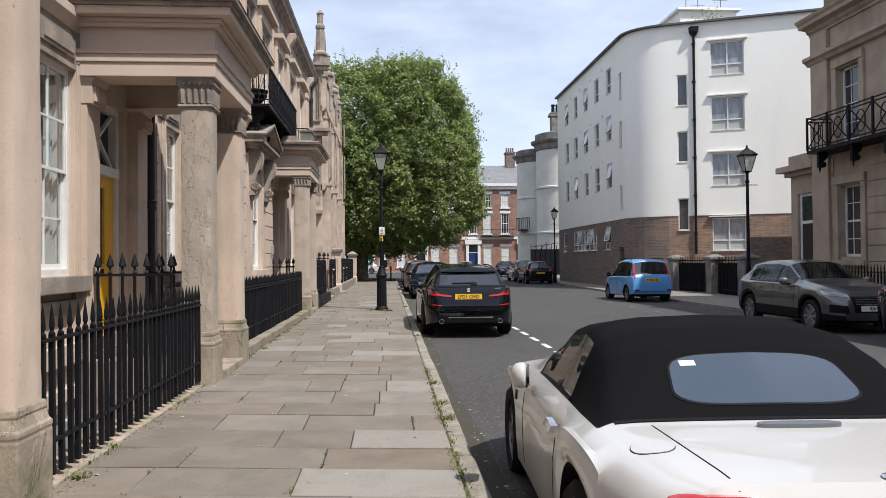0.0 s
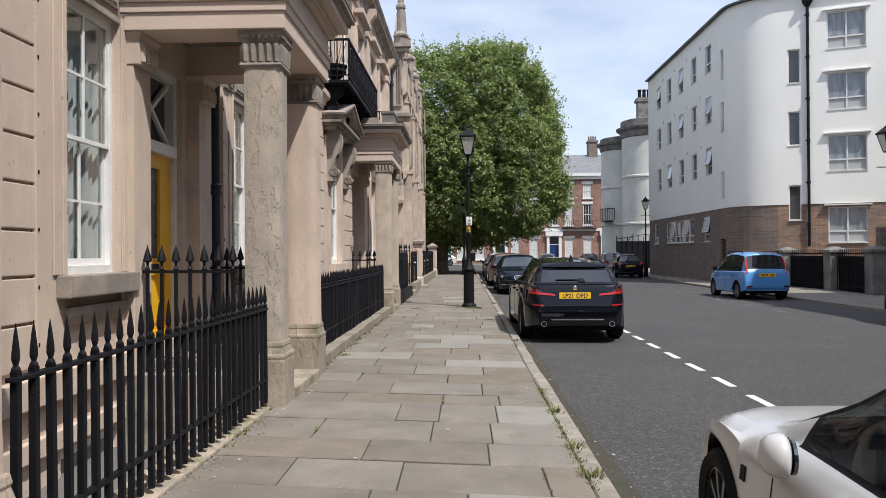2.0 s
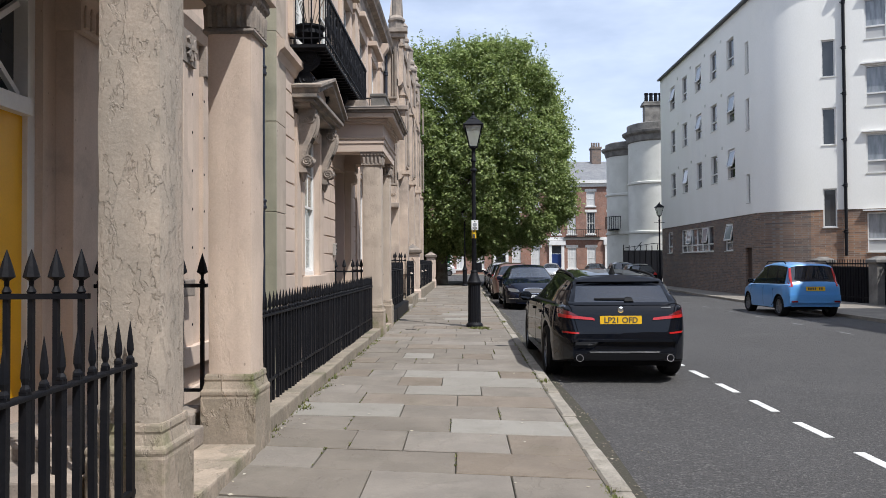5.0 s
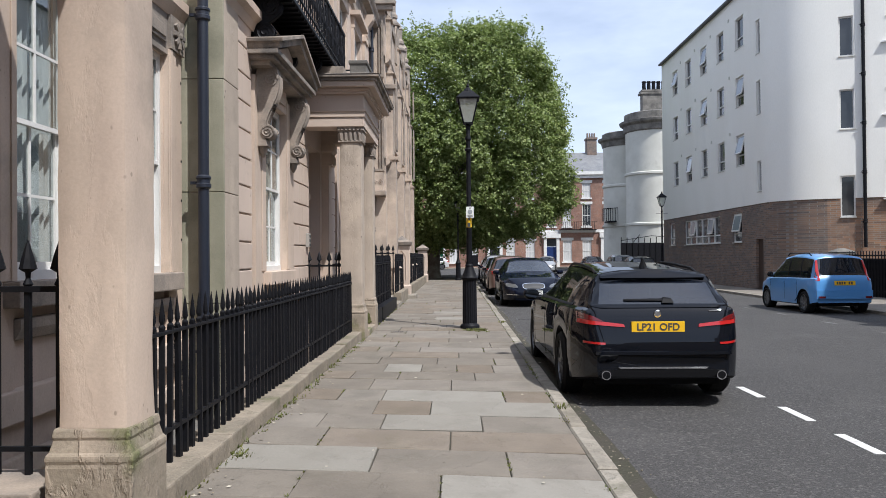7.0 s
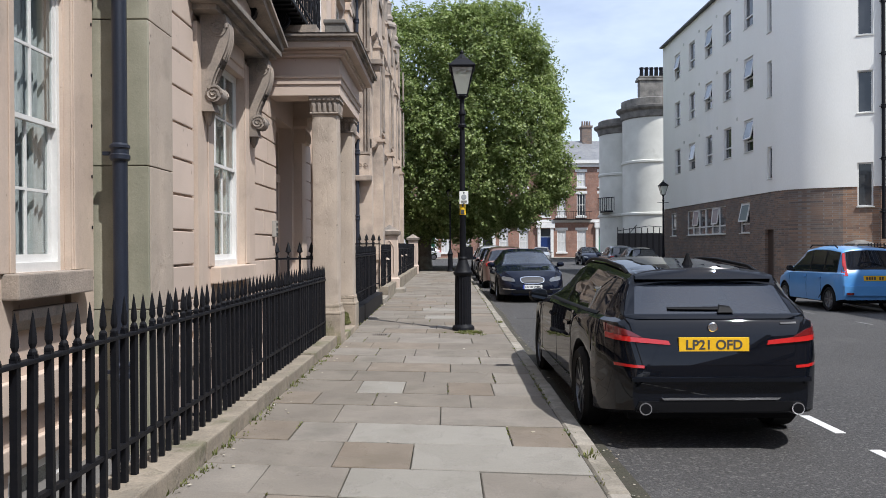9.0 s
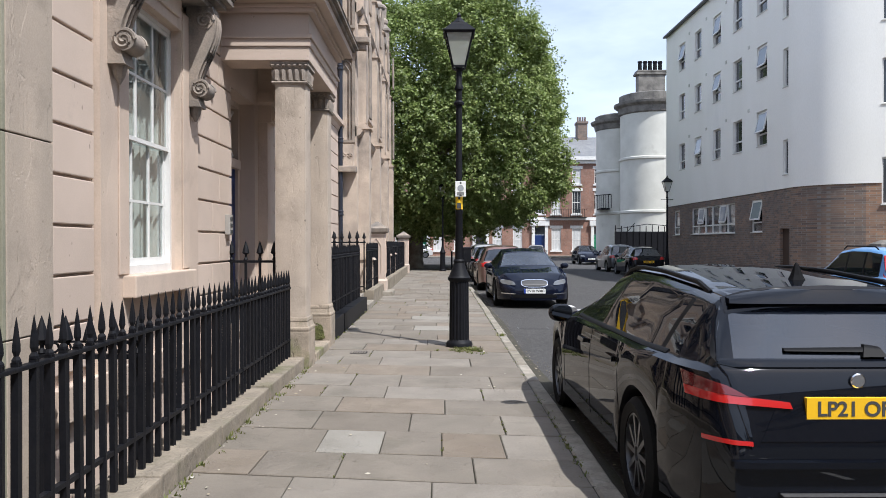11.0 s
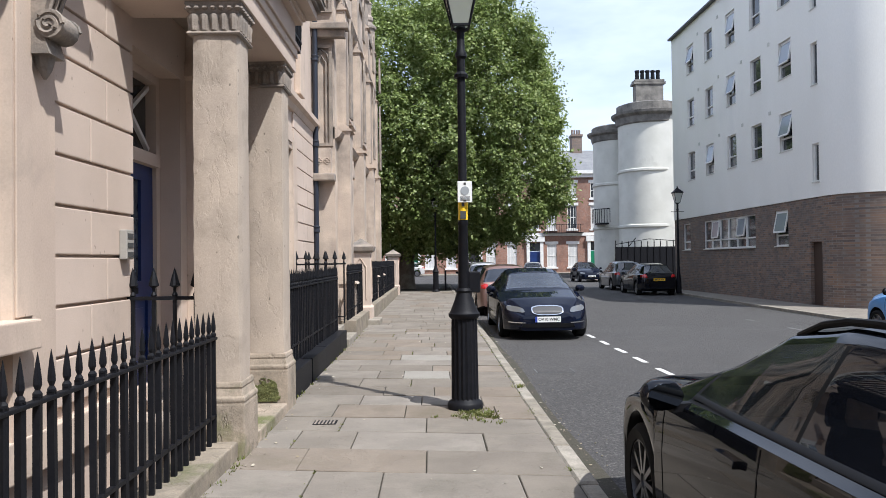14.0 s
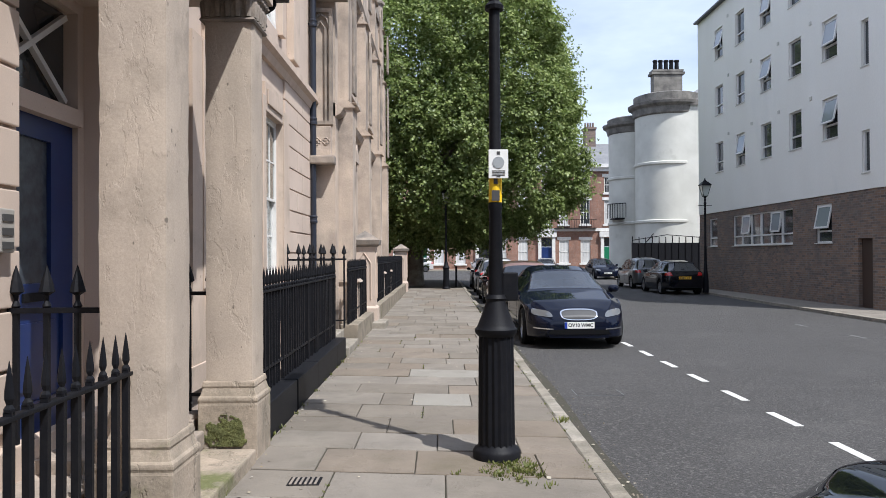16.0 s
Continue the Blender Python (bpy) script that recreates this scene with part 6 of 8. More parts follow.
TY, TW = 98.0, 6.95
ter = None
for hidx in range(-4, 4):
    x0 = 11.3 + hidx * TW - 1.1
    t_ = thing("terraced_house", "red brick terraced house with white doorcase, sash windows and slate roof", "house", group="brick terrace across the far street")
    holes = [(0.4, 1.8, -0.2, 3.4), (2.5, 3.6, 0.6, 3.2), (4.9, 6.0, 0.6, 3.2)] + [(a, a + 1.05, 4.9, 7.6) for a in (0.6, 2.5, 4.9)] + [(a, a + 1.05, 8.4, 10.2) for a in (0.6, 2.5, 4.9)]
    m = Mesh()
    strip_wall(m, Vector((0, TY, 0)), Vector((TW, TY, 0)), -0.3, 11.2, holes, 0.4)
    m.done("wall", TERRACE, t_)
    for i, (a, b, z0, z1) in enumerate(holes):
        if i == 0:
            m = Mesh()
            m.box(a - 0.25, a + 0.1, TY - 0.3, TY + 0.1, -0.2, 3.5).box(b - 0.1, b + 0.25, TY - 0.3, TY + 0.1, -0.2, 3.5).box(a - 0.4, b + 0.4, TY - 0.4, TY + 0.1, 3.5, 4.1)
            m.done("doorcase", WHITE, t_)
            Mesh().box(a + 0.1, b - 0.1, TY + 0.1, TY + 0.15, 0, 2.4).done("front_door", (BLUEDOOR, GREENDOOR, DARKDOOR)[hidx % 3], t_)
            Mesh().box(a + 0.1, b - 0.1, TY + 0.1, TY + 0.14, 2.45, 3.4).done("fanlight", FARGLASS, t_)
        else:
            w = new("window")
            w.parent = t_
            m = Mesh()
            m.box(a, a + 0.09, TY + 0.08, TY + 0.16, z0, z1).box(b - 0.09, b, TY + 0.08, TY + 0.16, z0, z1).box(a, b, TY + 0.08, TY + 0.16, z1 - 0.09, z1)
            m.box(a, b, TY + 0.06, TY + 0.16, z0, z0 + 0.1).box(a, b, TY + 0.08, TY + 0.15, (z0 + z1) / 2 - 0.04, (z0 + z1) / 2 + 0.04)
            for k in (1, 2):
                m.box(a + (b - a) * k / 3 - 0.02, a + (b - a) * k / 3 + 0.02, TY + 0.09, TY + 0.14, z0, z1)
            m.done("window_frame", WHITE, w)
            Mesh().box(a, b, TY + 0.12, TY + 0.13, z0, z1).done("pane", CURTAIN if (i + hidx) % 4 == 0 or i < 3 else FARGLASS, w)
            Mesh().box(a - 0.15, b + 0.15, TY - 0.12, TY + 0.08, z0 - 0.18, z0).done("window_sill", WHITE, w)
            Mesh().box(a - 0.2, b + 0.2, TY - 0.04, TY + 0.05, z1 + 0.0, z1 + 0.32).done("lintel", WHITE, w)
    Mesh().box(0, TW, TY - 0.1, TY, 4.15, 4.5).done("stone_band", WHITE, t_)
    Mesh().box(0, TW, TY - 0.5, TY, 11.2, 11.6).done("eaves_cornice", WHITE, t_)
    Mesh().box(0, TW, TY - 0.25, TY, 10.8, 11.2).done("frieze_band", WHITE, t_)
    m = Mesh().add([(0, TY - 0.5, 11.6), (TW, TY - 0.5, 11.6), (TW, TY + 5, 14.6), (0, TY + 5, 14.6), (TW, TY + 10.5, 11.6), (0, TY + 10.5, 11.6)], [(0, 1, 2, 3), (3, 2, 4, 5)])
    m.done("roof", SLATE, t_)
    m = Mesh().box(TW - 0.6, TW + 0.6, TY + 4.2, TY + 5.8, 13.5, 16.4).box(TW - 0.7, TW + 0.7, TY + 4.1, TY + 5.9, 16.2, 16.45)
    m.done("chimney", BRICK, t_)
    for k in range(4):
        Mesh().lathe([(0.13, 16.45), (0.11, 17.1)], (TW - 0.45 + k * 0.3, TY + 5, 0), 6).done("chimney_pot", BRICK, t_)
    for i in range(16):
        Mesh().box(2.2 + i * 0.27, 2.24 + i * 0.27, TY - 0.6, TY - 0.56, 4.5, 5.4).done("balcony_bar", IRON, t_)
    Mesh().box(2.0, 6.6, TY - 0.62, TY, 4.45, 4.52).box(2.0, 6.6, TY - 0.62, TY - 0.55, 5.4, 5.45).done("balcony_floor", IRON, t_)
    t_.location = (x0, 0, 0)
q = Mesh().box(-60, 60, 93.5, TY - 0.01, -0.3, -0.02)
tagged(q.done("pavement_far", KERB), "pale footway before the brick terrace", "pavement", kind="structure")


# ---------------------------------------------------------------- tree
def tree(x, y, label, rng, centre, radii, clumps, leaves, leaf=0.3):
    ob = thing("tree", label, "tree", (x, y, -0.05))
    c = Vector(centre)
    m = Mesh()
    trunk = [(0, 0, -0.2), (0.05, 0, 0.6), (0.1, 0.1, 2.0), (0.3, 0.1, 4.0), (0.6, 0.2, 6.5), (c.x * 0.9, c.y, c.z)]
    m.tube(trunk, [0.62, 0.45, 0.4, 0.36, 0.28, 0.15], 12)
    for i in range(16):
        a = i * 2.4 + rng.uniform(-0.3, 0.3)
        e = Vector((c.x + radii[0] * 0.75 * math.cos(a), c.y + radii[1] * 0.75 * math.sin(a), c.z + radii[2] * rng.uniform(-0.6, 0.7)))
        s = Vector(trunk[3]).lerp(Vector(trunk[5]), rng.uniform(0, 0.9))
        mid = s.lerp(e, 0.5) + Vector((0, 0, 0.6))
        m.tube([s, mid, e], [0.16, 0.1, 0.03], 6)
    m.done("trunk", BARK, ob, smooth=True, angle=80)
    V, F = [], []

    def leaf_at(p, out):
        nrm = (out * 0.7 + Vector((rng.gauss(0, 0.5), rng.gauss(0, 0.5), rng.gauss(0, 0.5) + 0.6))).normalized()
        a = nrm.orthogonal().normalized()
        a.rotate(Matrix.Rotation(rng.uniform(0, 6.28), 3, nrm))
        b = nrm.cross(a)
        s = leaf * rng.uniform(0.55, 1.15) * 0.5
        k0 = len(V)
        V.extend((p - a * s, p - b * s * 0.8 + a * s * 0.1, p + a * s - nrm * s * 0.35, p + b * s * 0.8 + a * s * 0.1))
        F.append((k0, k0 + 1, k0 + 2, k0 + 3))

    def shape(u):
        """How far the crown reaches along u: a broad, squarish dome with bulges."""
        q = (abs(u.x / radii[0]) ** 2.9 + abs(u.y / radii[1]) ** 2.9 + abs(u.z / radii[2]) ** 2.9) ** (-1 / 2.9)
        return q * (1 + 0.10 * noise.noise(u * 2.1 + Vector((3, 1, 7))) + 0.06 * noise.noise(u * 5.0))

    for i in range(clumps):
        h = 1 - 2 * (i + 0.5) / clumps
        a = i * 2.39996 + rng.uniform(-0.25, 0.25)
        u = Vector((math.sqrt(1 - h * h) * math.cos(a), math.sqrt(1 - h * h) * math.sin(a), h)).normalized()
        size = rng.uniform(0.5, 1.1) * (radii[0] / 6.7)
        deep = i % 5 == 0
        q = c + u * (shape(u) * (rng.uniform(0.45, 0.7) if deep else rng.uniform(0.9, 1.03)) - size * 0.8)
        q.x -= 0.75 * u.z * abs(u.x)
        for j in range(leaves if not deep else leaves // 2):
            d = Vector((rng.gauss(0, 1), rng.gauss(0, 1), rng.gauss(0, 1))).normalized()
            if d.dot(u) < -0.35:
                d = -d
            p = q + Vector((d.x, d.y, d.z * 0.8)) * size * (rng.uniform(0.45, 1.0) ** 0.5) * (1 + 0.35 * noise.noise(d * 2.2 + q))
            leaf_at(p, d)
        if not deep:
            for t in range(2):
                d = (u + Vector((rng.gauss(0, 0.4), rng.gauss(0, 0.4), rng.gauss(0.1, 0.4)))).normalized()
                for j in range(16):
                    r = size * (0.9 + 0.7 * j / 16)
                    leaf_at(q + d * r + Vector((rng.gauss(0, 0.09), rng.gauss(0, 0.09), rng.gauss(0, 0.09))), d)
    cr_ = Mesh()
    cr_.add(V, F)
    me = bpy.data.meshes.new("crown")
    me.from_pydata(cr_.v, [], cr_.f)
    me.materials.append(LEAF)
    o = new("crown", me)
    o.parent = ob
    return ob


tree(-1.9, 54.5, "large spreading plane tree with a dense green crown", random.Random(5), (2.0, 0.0, 8.95), (6.45, 5.9, 6.9), 1250, 240, 0.175)
tree(-5.0, 65.0, "green street tree behind the railings", random.Random(9), (0.3, 0.0, 5.6), (3.6, 4.0, 4.2), 150, 150, 0.36)


# ---------------------------------------------------------------- vehicles
from mathutils.bvhtree import BVHTree

PAINT_BLACK = material("black metallic car paint", (0.004, 0.005, 0.008), 0.4, 0.0, coat=0.8, spec=0.0)
PAINT_NAVY = material("midnight blue car paint", (0.004, 0.006, 0.015), 0.4, 0.0, coat=0.6, spec=0.0)
PAINT_WHITE = material("white car paint", (0.50, 0.49, 0.475), 0.35, second=(0.47, 0.46, 0.445), scale=2, coat=0.8)
PAINT_BLUE = material("light blue car paint", (0.10, 0.30, 0.62), 0.35, second=(0.09, 0.28, 0.58), scale=2, coat=0.8)
PAINT_GREY = material("grey metallic car paint", (0.075, 0.08, 0.083), 0.35, 0.5, coat=0.9)
PAINT_SILVER = material("silver metallic car paint", (0.42, 0.42, 0.42), 0.35, 0.6, coat=0.8)
PAINT_BRONZE = material("bronze metallic car paint", (0.20, 0.12, 0.10), 0.35, 0.5, coat=0.8)
FABRIC = material("black roof fabric", (0.007, 0.007, 0.008), 0.95, spec=0.05, grain=0.35, grain_scale=250, bump=0.002, bump_scale=300)
TYRE = material("tyre rubber", (0.012, 0.012, 0.012), 0.85, spec=0.2, grain=0.2)
ALLOY = material("alloy wheel", (0.35, 0.35, 0.36), 0.3, 0.9)
DARKALLOY = material("dark alloy wheel", (0.16, 0.16, 0.165), 0.3, 0.8)
CHROME = material("chrome", (0.75, 0.75, 0.76), 0.12, 1.0)
TRIM = material("black plastic trim", (0.007, 0.007, 0.008), 0.55, spec=0.1, grain=0.1)
CARGLASS = glass_material("tinted car glass", (0.016, 0.018, 0.02), 0.01, 0.6, 0.045, 5.5)
DARKGLASS = glass_material("dark privacy glass", (0.006, 0.007, 0.010), 0.01, 0.95, 0.06, 5.0)
REARGLASS = glass_material("rear screen glass", (0.010, 0.013, 0.020), 0.01, 0.95, 0.13, 4.0)
SKYGLASS = glass_material("laminated windscreen", (0.012, 0.017, 0.027), 0.01, 0.75, 0.10)
MIRRORGLASS = material("dimmed mirror glass", (0.2, 0.21, 0.22), 0.03, 1.0)
SOFTWINDOW = glass_material("soft top rear window", (0.05, 0.068, 0.095), 0.06, 0.96, 0.05)
REDLIGHT = material("red lamp lens", (0.42, 0.012, 0.011), 0.12, coat=1.0)
DARKRED = material("dark red lamp lens", (0.12, 0.005, 0.006), 0.1, coat=1.0)
HEADLIGHT = material("clear headlamp lens", (0.15, 0.155, 0.16), 0.12, 0.4, coat=1.0)
PLATE_Y = material("yellow number plate", (0.80, 0.46, 0.01), 0.45)
PLATE_W = material("white number plate", (0.75, 0.75, 0.73), 0.45)
PLATEBLUE = material("blue plate band", (0.01, 0.04, 0.3), 0.45)
SEAT = material("dark upholstery", (0.02, 0.02, 0.022), 0.8)


def curve(keys, y):
    return float(np.interp(y, [k[0] for k in keys], [k[1] for k in keys]))


def smooth_curve(keys, y):
    """Interpolation with rounded corners."""
    return (curve(keys, y - 0.05) + 2 * curve(keys, y) + curve(keys, y + 0.05)) / 4


def text_mesh(body, size, mat, parent, m, name="lettering", bold=0.002):
    cu = bpy.data.curves.new("lettering", "FONT")
    cu.body, cu.size, cu.align_x, cu.align_y, cu.extrude, cu.offset = body, size, "CENTER", "CENTER", 0.001, bold
    tmp = bpy.data.objects.new("lettering", cu)
    me = bpy.data.meshes.new_from_object(tmp)
    bpy.data.objects.remove(tmp)
    me.materials.append(mat)
    ob = new(name, me)
    ob.parent = parent
    ob.matrix_basis = m
    return ob


def car_wheel(parent, x, y, r, side, rim, spokes=10):
    w = new("wheel")
    w.parent = parent
    w.location = (x, y, r)
    t = Mesh()
    t.lathe([(r * 0.70, -0.11), (r * 0.9, -0.115), (r, -0.08), (r, 0.08), (r * 0.9, 0.115), (r * 0.72, 0.10), (r * 0.71, 0.06)], sides=32, caps=False)
    t.v = [(z * side, a, b) for a, b, z in t.v]
    t.done("tyre", TYRE, w, smooth=True, angle=35)
    q = Mesh()
    q.lathe([(r * 0.72, -0.05), (r * 0.74, 0.09), (r * 0.68, 0.095), (r * 0.66, 0.04), (r * 0.2, 0.02), (r * 0.16, 0.07), (r * 0.06, 0.075)], sides=28)
    n0 = len(q.v)
    for i in range(spokes):
        a = 2 * math.pi * i / spokes
        d = Vector((math.cos(a), math.sin(a), 0))
        q.slab(d * r * 0.42 + Vector((0, 0, 0.072)), d, r * 0.29, (-d.y, d.x, 0), r * 0.045, (0, 0, 1), 0.014)
    q.v = [(z * side, a, b) for a, b, z in q.v]
    q.done("rim", rim, w, smooth=True, angle=30)
    d = Mesh().lathe([(r * 0.55, 0.0), (r * 0.55, 0.012)], sides=20)
    d.v = [(z * side, a, b) for a, b, z in d.v]
    d.done("brake_disc", TRIM, w)
    return w


class Car:
    """A car body lofted through cross sections: rear at y = 0, front at y = L, wheels on z = 0."""

    def __init__(self, name, label, at, turn, s):
        self.s, self.paint = s, s["paint"]
        ob = self.ob = thing(name, label, "car", at, group="parked cars")
        ob.rotation_euler = (0, 0, radians(turn))
        L, hwk, topk, beltk, rwk = s["L"], s["hw"], s["top"], s["belt"], s["rw"]
        R = s["wheel_r"] + s.get("gap", 0.05)
        ys = sorted({round(v, 3) for v in list(np.arange(0, L + 0.01, 0.06)) + [0, 0.012, 0.03, L - 0.012, L - 0.03, L] + [k[0] for k in topk] +
                     [yw + k * R for yw in (s["yr"], s["yf"]) for k in (-1.001, -0.999, -0.97, -0.9, 0.9, 0.97, 0.999, 1.001)] + [v for g in s["side_glass"] for v in g]})
        ys = [y for i, y in enumerate(ys) if 0 <= y <= L]
        V, F, M = [], [], []
        rings = []
        for y in ys:
            hw, top, belt, rw = smooth_curve(hwk, y), curve(topk, y), curve(beltk, y), smooth_curve(rwk, y)
            belt = min(belt, top - 0.02)
            sill = smooth_curve(s["sill"], y)
            z0 = sill
            for yw in (s["yr"], s["yf"]):
                if abs(y - yw) < R:
                    z0 = max(z0, s["wheel_r"] + math.sqrt(R * R - (y - yw) ** 2))
            z0 = min(z0, belt - 0.04)
            rw = min(rw, hw - 0.06 - s.get("shoulder", 0.02))
            up = top - belt
            ring = [(hw - 0.3, z0 + 0.0), (hw - 0.035, z0), (hw - 0.008, z0 + 0.02)]
            h = belt - z0
            rr = s.get("shoulder", 0.02)
            ring += [(hw + 0.012 * min(h, 0.4), z0 + 0.3 * h), (hw + 0.02 * min(h, 0.4), z0 + 0.6 * h), (hw - 0.15 * rr, z0 + 0.82 * h), (hw - 0.012 - 0.55 * rr, belt - 0.012 - 0.5 * rr), (hw - 0.045 - rr, belt)]
            b0 = hw - 0.052 - rr
            e = min(0.09, 0.35 * up)
            ring += [(b0 + (rw - b0) * 0.08, belt + 0.06 * (up - e)), (b0 + (rw - b0) * 0.5, belt + 0.52 * (up - e)), (rw, belt + (up - e) * 0.97), (rw - 0.03, top - e * 0.75),
                     (rw - 0.1, top - e * 0.42), (rw * 0.55, top - e * 0.12), (0.0, top)]
            rings.append(ring)
        n = len(rings[0])
        for y, ring in zip(ys, rings):
            V += [(x, y, z) for x, z in ring] + [(-x, y, z) for x, z in reversed(ring[:-1])]
        w = 2 * n - 1
        for j in range(len(ys) - 1):
            ym = (ys[j] + ys[j + 1]) / 2
            for i in range(w - 1):
                k = i if i < n - 1 else w - 2 - i
                mat = 0
                if k == 0:
                    mat = 1
                elif k == 1 or (k == 2 and s.get("cladding")):
                    mat = 1 if s.get("cladding") or k == 1 else 0
                elif k in (8, 9) and any(a <= ym <= b for a, b in s["side_glass"]):
                    mat = 3 if s.get("privacy", -1) > ym else 2
                elif k in (7, 8, 9, 10) and s["side_glass"][0][0] - 0.05 < ym < s["side_glass"][-1][1] + 0.03:
                    mat = 1 if k in (7, 8, 9) else (4 if "roof_mat" in s else 0)
                elif k >= 10 and s["screen"][0] <= ym <= s["screen"][1]:
                    mat = 2 if k >= 11 else 1
                elif k >= 10 and s["rear_glass"][0] <= ym <= s["rear_glass"][1]:
                    mat = (5 if k >= 13 else 4) if "roof_mat" in s else (6 if k >= 11 else 1)
                if "roof_mat" in s and mat == 0 and k >= 7 and s["roof_range"][0] <= ym <= s["roof_range"][1]:
                    mat = 4
                if "roof_mat" in s and mat == 1 and 7 <= k <= 10 and s["roof_range"][0] <= ym < s["side_glass"][0][0]:
                    mat = 4
                F.append((j * w + i, j * w + i + 1, (j + 1) * w + i + 1, (j + 1) * w + i))
                M.append(mat)
        for base in (0, (len(ys) - 1) * w):
            F.append(tuple(base + i for i in range(w)))
            M.append(0)
        b = Mesh()
        b.v, b.f, b.m = V, F, M
        shell = b.done("body", [self.paint, TRIM, s.get("glass", CARGLASS), DARKGLASS, s.get("roof_mat", self.paint), SOFTWINDOW, REARGLASS], ob, smooth=True, angle=32)
        self.tree = BVHTree.FromPolygons([Vector(v) for v in V], F)
        hwm = max(k[1] for k in hwk)
        un = Mesh().box(-hwm + 0.28, hwm - 0.28, 0.25, L - 0.25, 0.2, min(0.55, s["wheel_r"] * 2))
        un.done("underbody", TRIM, ob)
        for yw in (s["yr"], s["yf"]):
            for side in (-1, 1):
                car_wheel(ob, side * (hwm - 0.125), yw, s["wheel_r"], side, s.get("rim", ALLOY), s.get("spokes", 10))
        # seats and wheel, seen through the glass
        if s.get("seats", True):
            yc = s["screen"][0] - s.get("seat_back", 0.75)
            for sx in (-0.36, 0.36):
                q = Mesh().box(sx - 0.24, sx + 0.24, yc - 0.45, yc - 0.32, 0.5, s["seat_z"] - 0.12).box(sx - 0.13, sx + 0.13, yc - 0.5, yc - 0.4, s["seat_z"] - 0.14, s["seat_z"] + 0.06).box(sx - 0.24, sx + 0.24, yc - 0.32, yc + 0.2, 0.42, 0.55)
                q.done("seat", SEAT, ob, bevel=0.04)
            q = Mesh()
            q.tube([(0.36 + 0.18 * math.cos(t * 0.524), yc + 0.45 + 0.05 * math.sin(t * 0.524), s["seat_z"] - 0.16 + 0.17 * math.sin(t * 0.524)) for t in range(13)], 0.016, 6)
            q.done("steering_wheel", TRIM, ob)
            Mesh().box(-0.68, 0.68, yc + 0.6, yc + 0.95, 0.6, s["seat_z"] - 0.2).done("dashboard", SEAT, ob, bevel=0.05)

    def lay(self, name, mat, corners, face, depth=0.012, nx=6, nz=4, label="", parent=None, lift=0.0, rnd=0.0):
        """A piece that lies on the body. corners: four (u, v); face rear, front: u = x, v = z; left, right: u = y, v = z; top: u = x, v = y."""
        d = {"rear": Vector((0, 1, 0)), "front": Vector((0, -1, 0)), "left": Vector((1, 0, 0)), "right": Vector((-1, 0, 0)), "top": Vector((0, 0, -1))}[face]
        P = []
        c = [Vector(q) for q in corners]
        last = None
        pw = 2 * (1 - rnd) / rnd if rnd else 2
        for j in range(nz + 1):
            for i in range(nx + 1):
                a, b = i / nx, j / nz
                u_, v_ = 2 * a - 1, 2 * b - 1
                a, b = 0.5 + 0.5 * u_ * math.sqrt(1 - rnd * abs(v_) ** pw), 0.5 + 0.5 * v_ * math.sqrt(1 - rnd * abs(u_) ** pw)
                q = c[0] * (1 - a) * (1 - b) + c[1] * a * (1 - b) + c[2] * a * b + c[3] * (1 - a) * b
                o = {"rear": (q.x, -1, q.y), "front": (q.x, self.s["L"] + 1, q.y), "left": (-2, q.x, q.y), "right": (2, q.x, q.y), "top": (q.x, q.y, 3)}[face]
                hit, nrm, _, _ = self.tree.ray_cast(Vector(o), d)
                if hit is None:
                    hit = last if last is not None else Vector(o) + d * (1.2 if face in ("rear", "front") else 1.15)
                last = hit
                P.append(hit)
        m = Mesh()
        w = nx + 1
        N = len(P)
        V = [p - d * (depth + lift) for p in P] + [p + d * 0.02 for p in P]
        F = [(j * w + i, j * w + i + 1, (j + 1) * w + i + 1, (j + 1) * w + i) for j in range(nz) for i in range(nx)]
        edge = list(range(nx)) + [nx + j * w for j in range(nz)] + [N - 1 - i for i in range(nx)] + [(nz - j) * w for j in range(nz)]
        F += [(e0, e1, N + e1, N + e0) for e0, e1 in zip(edge, edge[1:] + edge[:1])]
        m.add(V, F)
        return m.done(name, mat, parent or self.ob, label, smooth=True, angle=50), P

    def plate(self, text, mat, x, z, face, band=False, w=0.26, h=0.056):
        sgn = -1 if face == "rear" else 1
        o = Vector((x, -1, z)) if face == "rear" else Vector((x, self.s["L"] + 1, z))
        hit, _, _, _ = self.tree.ray_cast(o, Vector((0, -sgn, 0)))
        y = (hit.y if hit else 0) + sgn * 0.012
        p = new("number_plate")
        p.parent = self.ob
        p.matrix_basis = pose(x, y, z, 90, 0, 0 if face == "rear" else 180)
        Mesh().box(-w, w, -h, h, -0.03, 0.004).done("plate", mat, p)
        if text:
            text_mesh(text, 0.083 if band else 0.098, INK, p, pose(0.02 if band else 0, 0.001, 0.0055))
        else:
            q = Mesh()
            for i in range(7):
                if i != 4:
                    q.box(-0.21 + i * 0.06, -0.17 + i * 0.06, -0.035, 0.035, 0.004, 0.0055)
            q.done("lettering", INK, p)
        if band:
            Mesh().box(-w, -w + 0.045, -h, h, 0.004, 0.006).done("plate_band", PLATEBLUE, p)

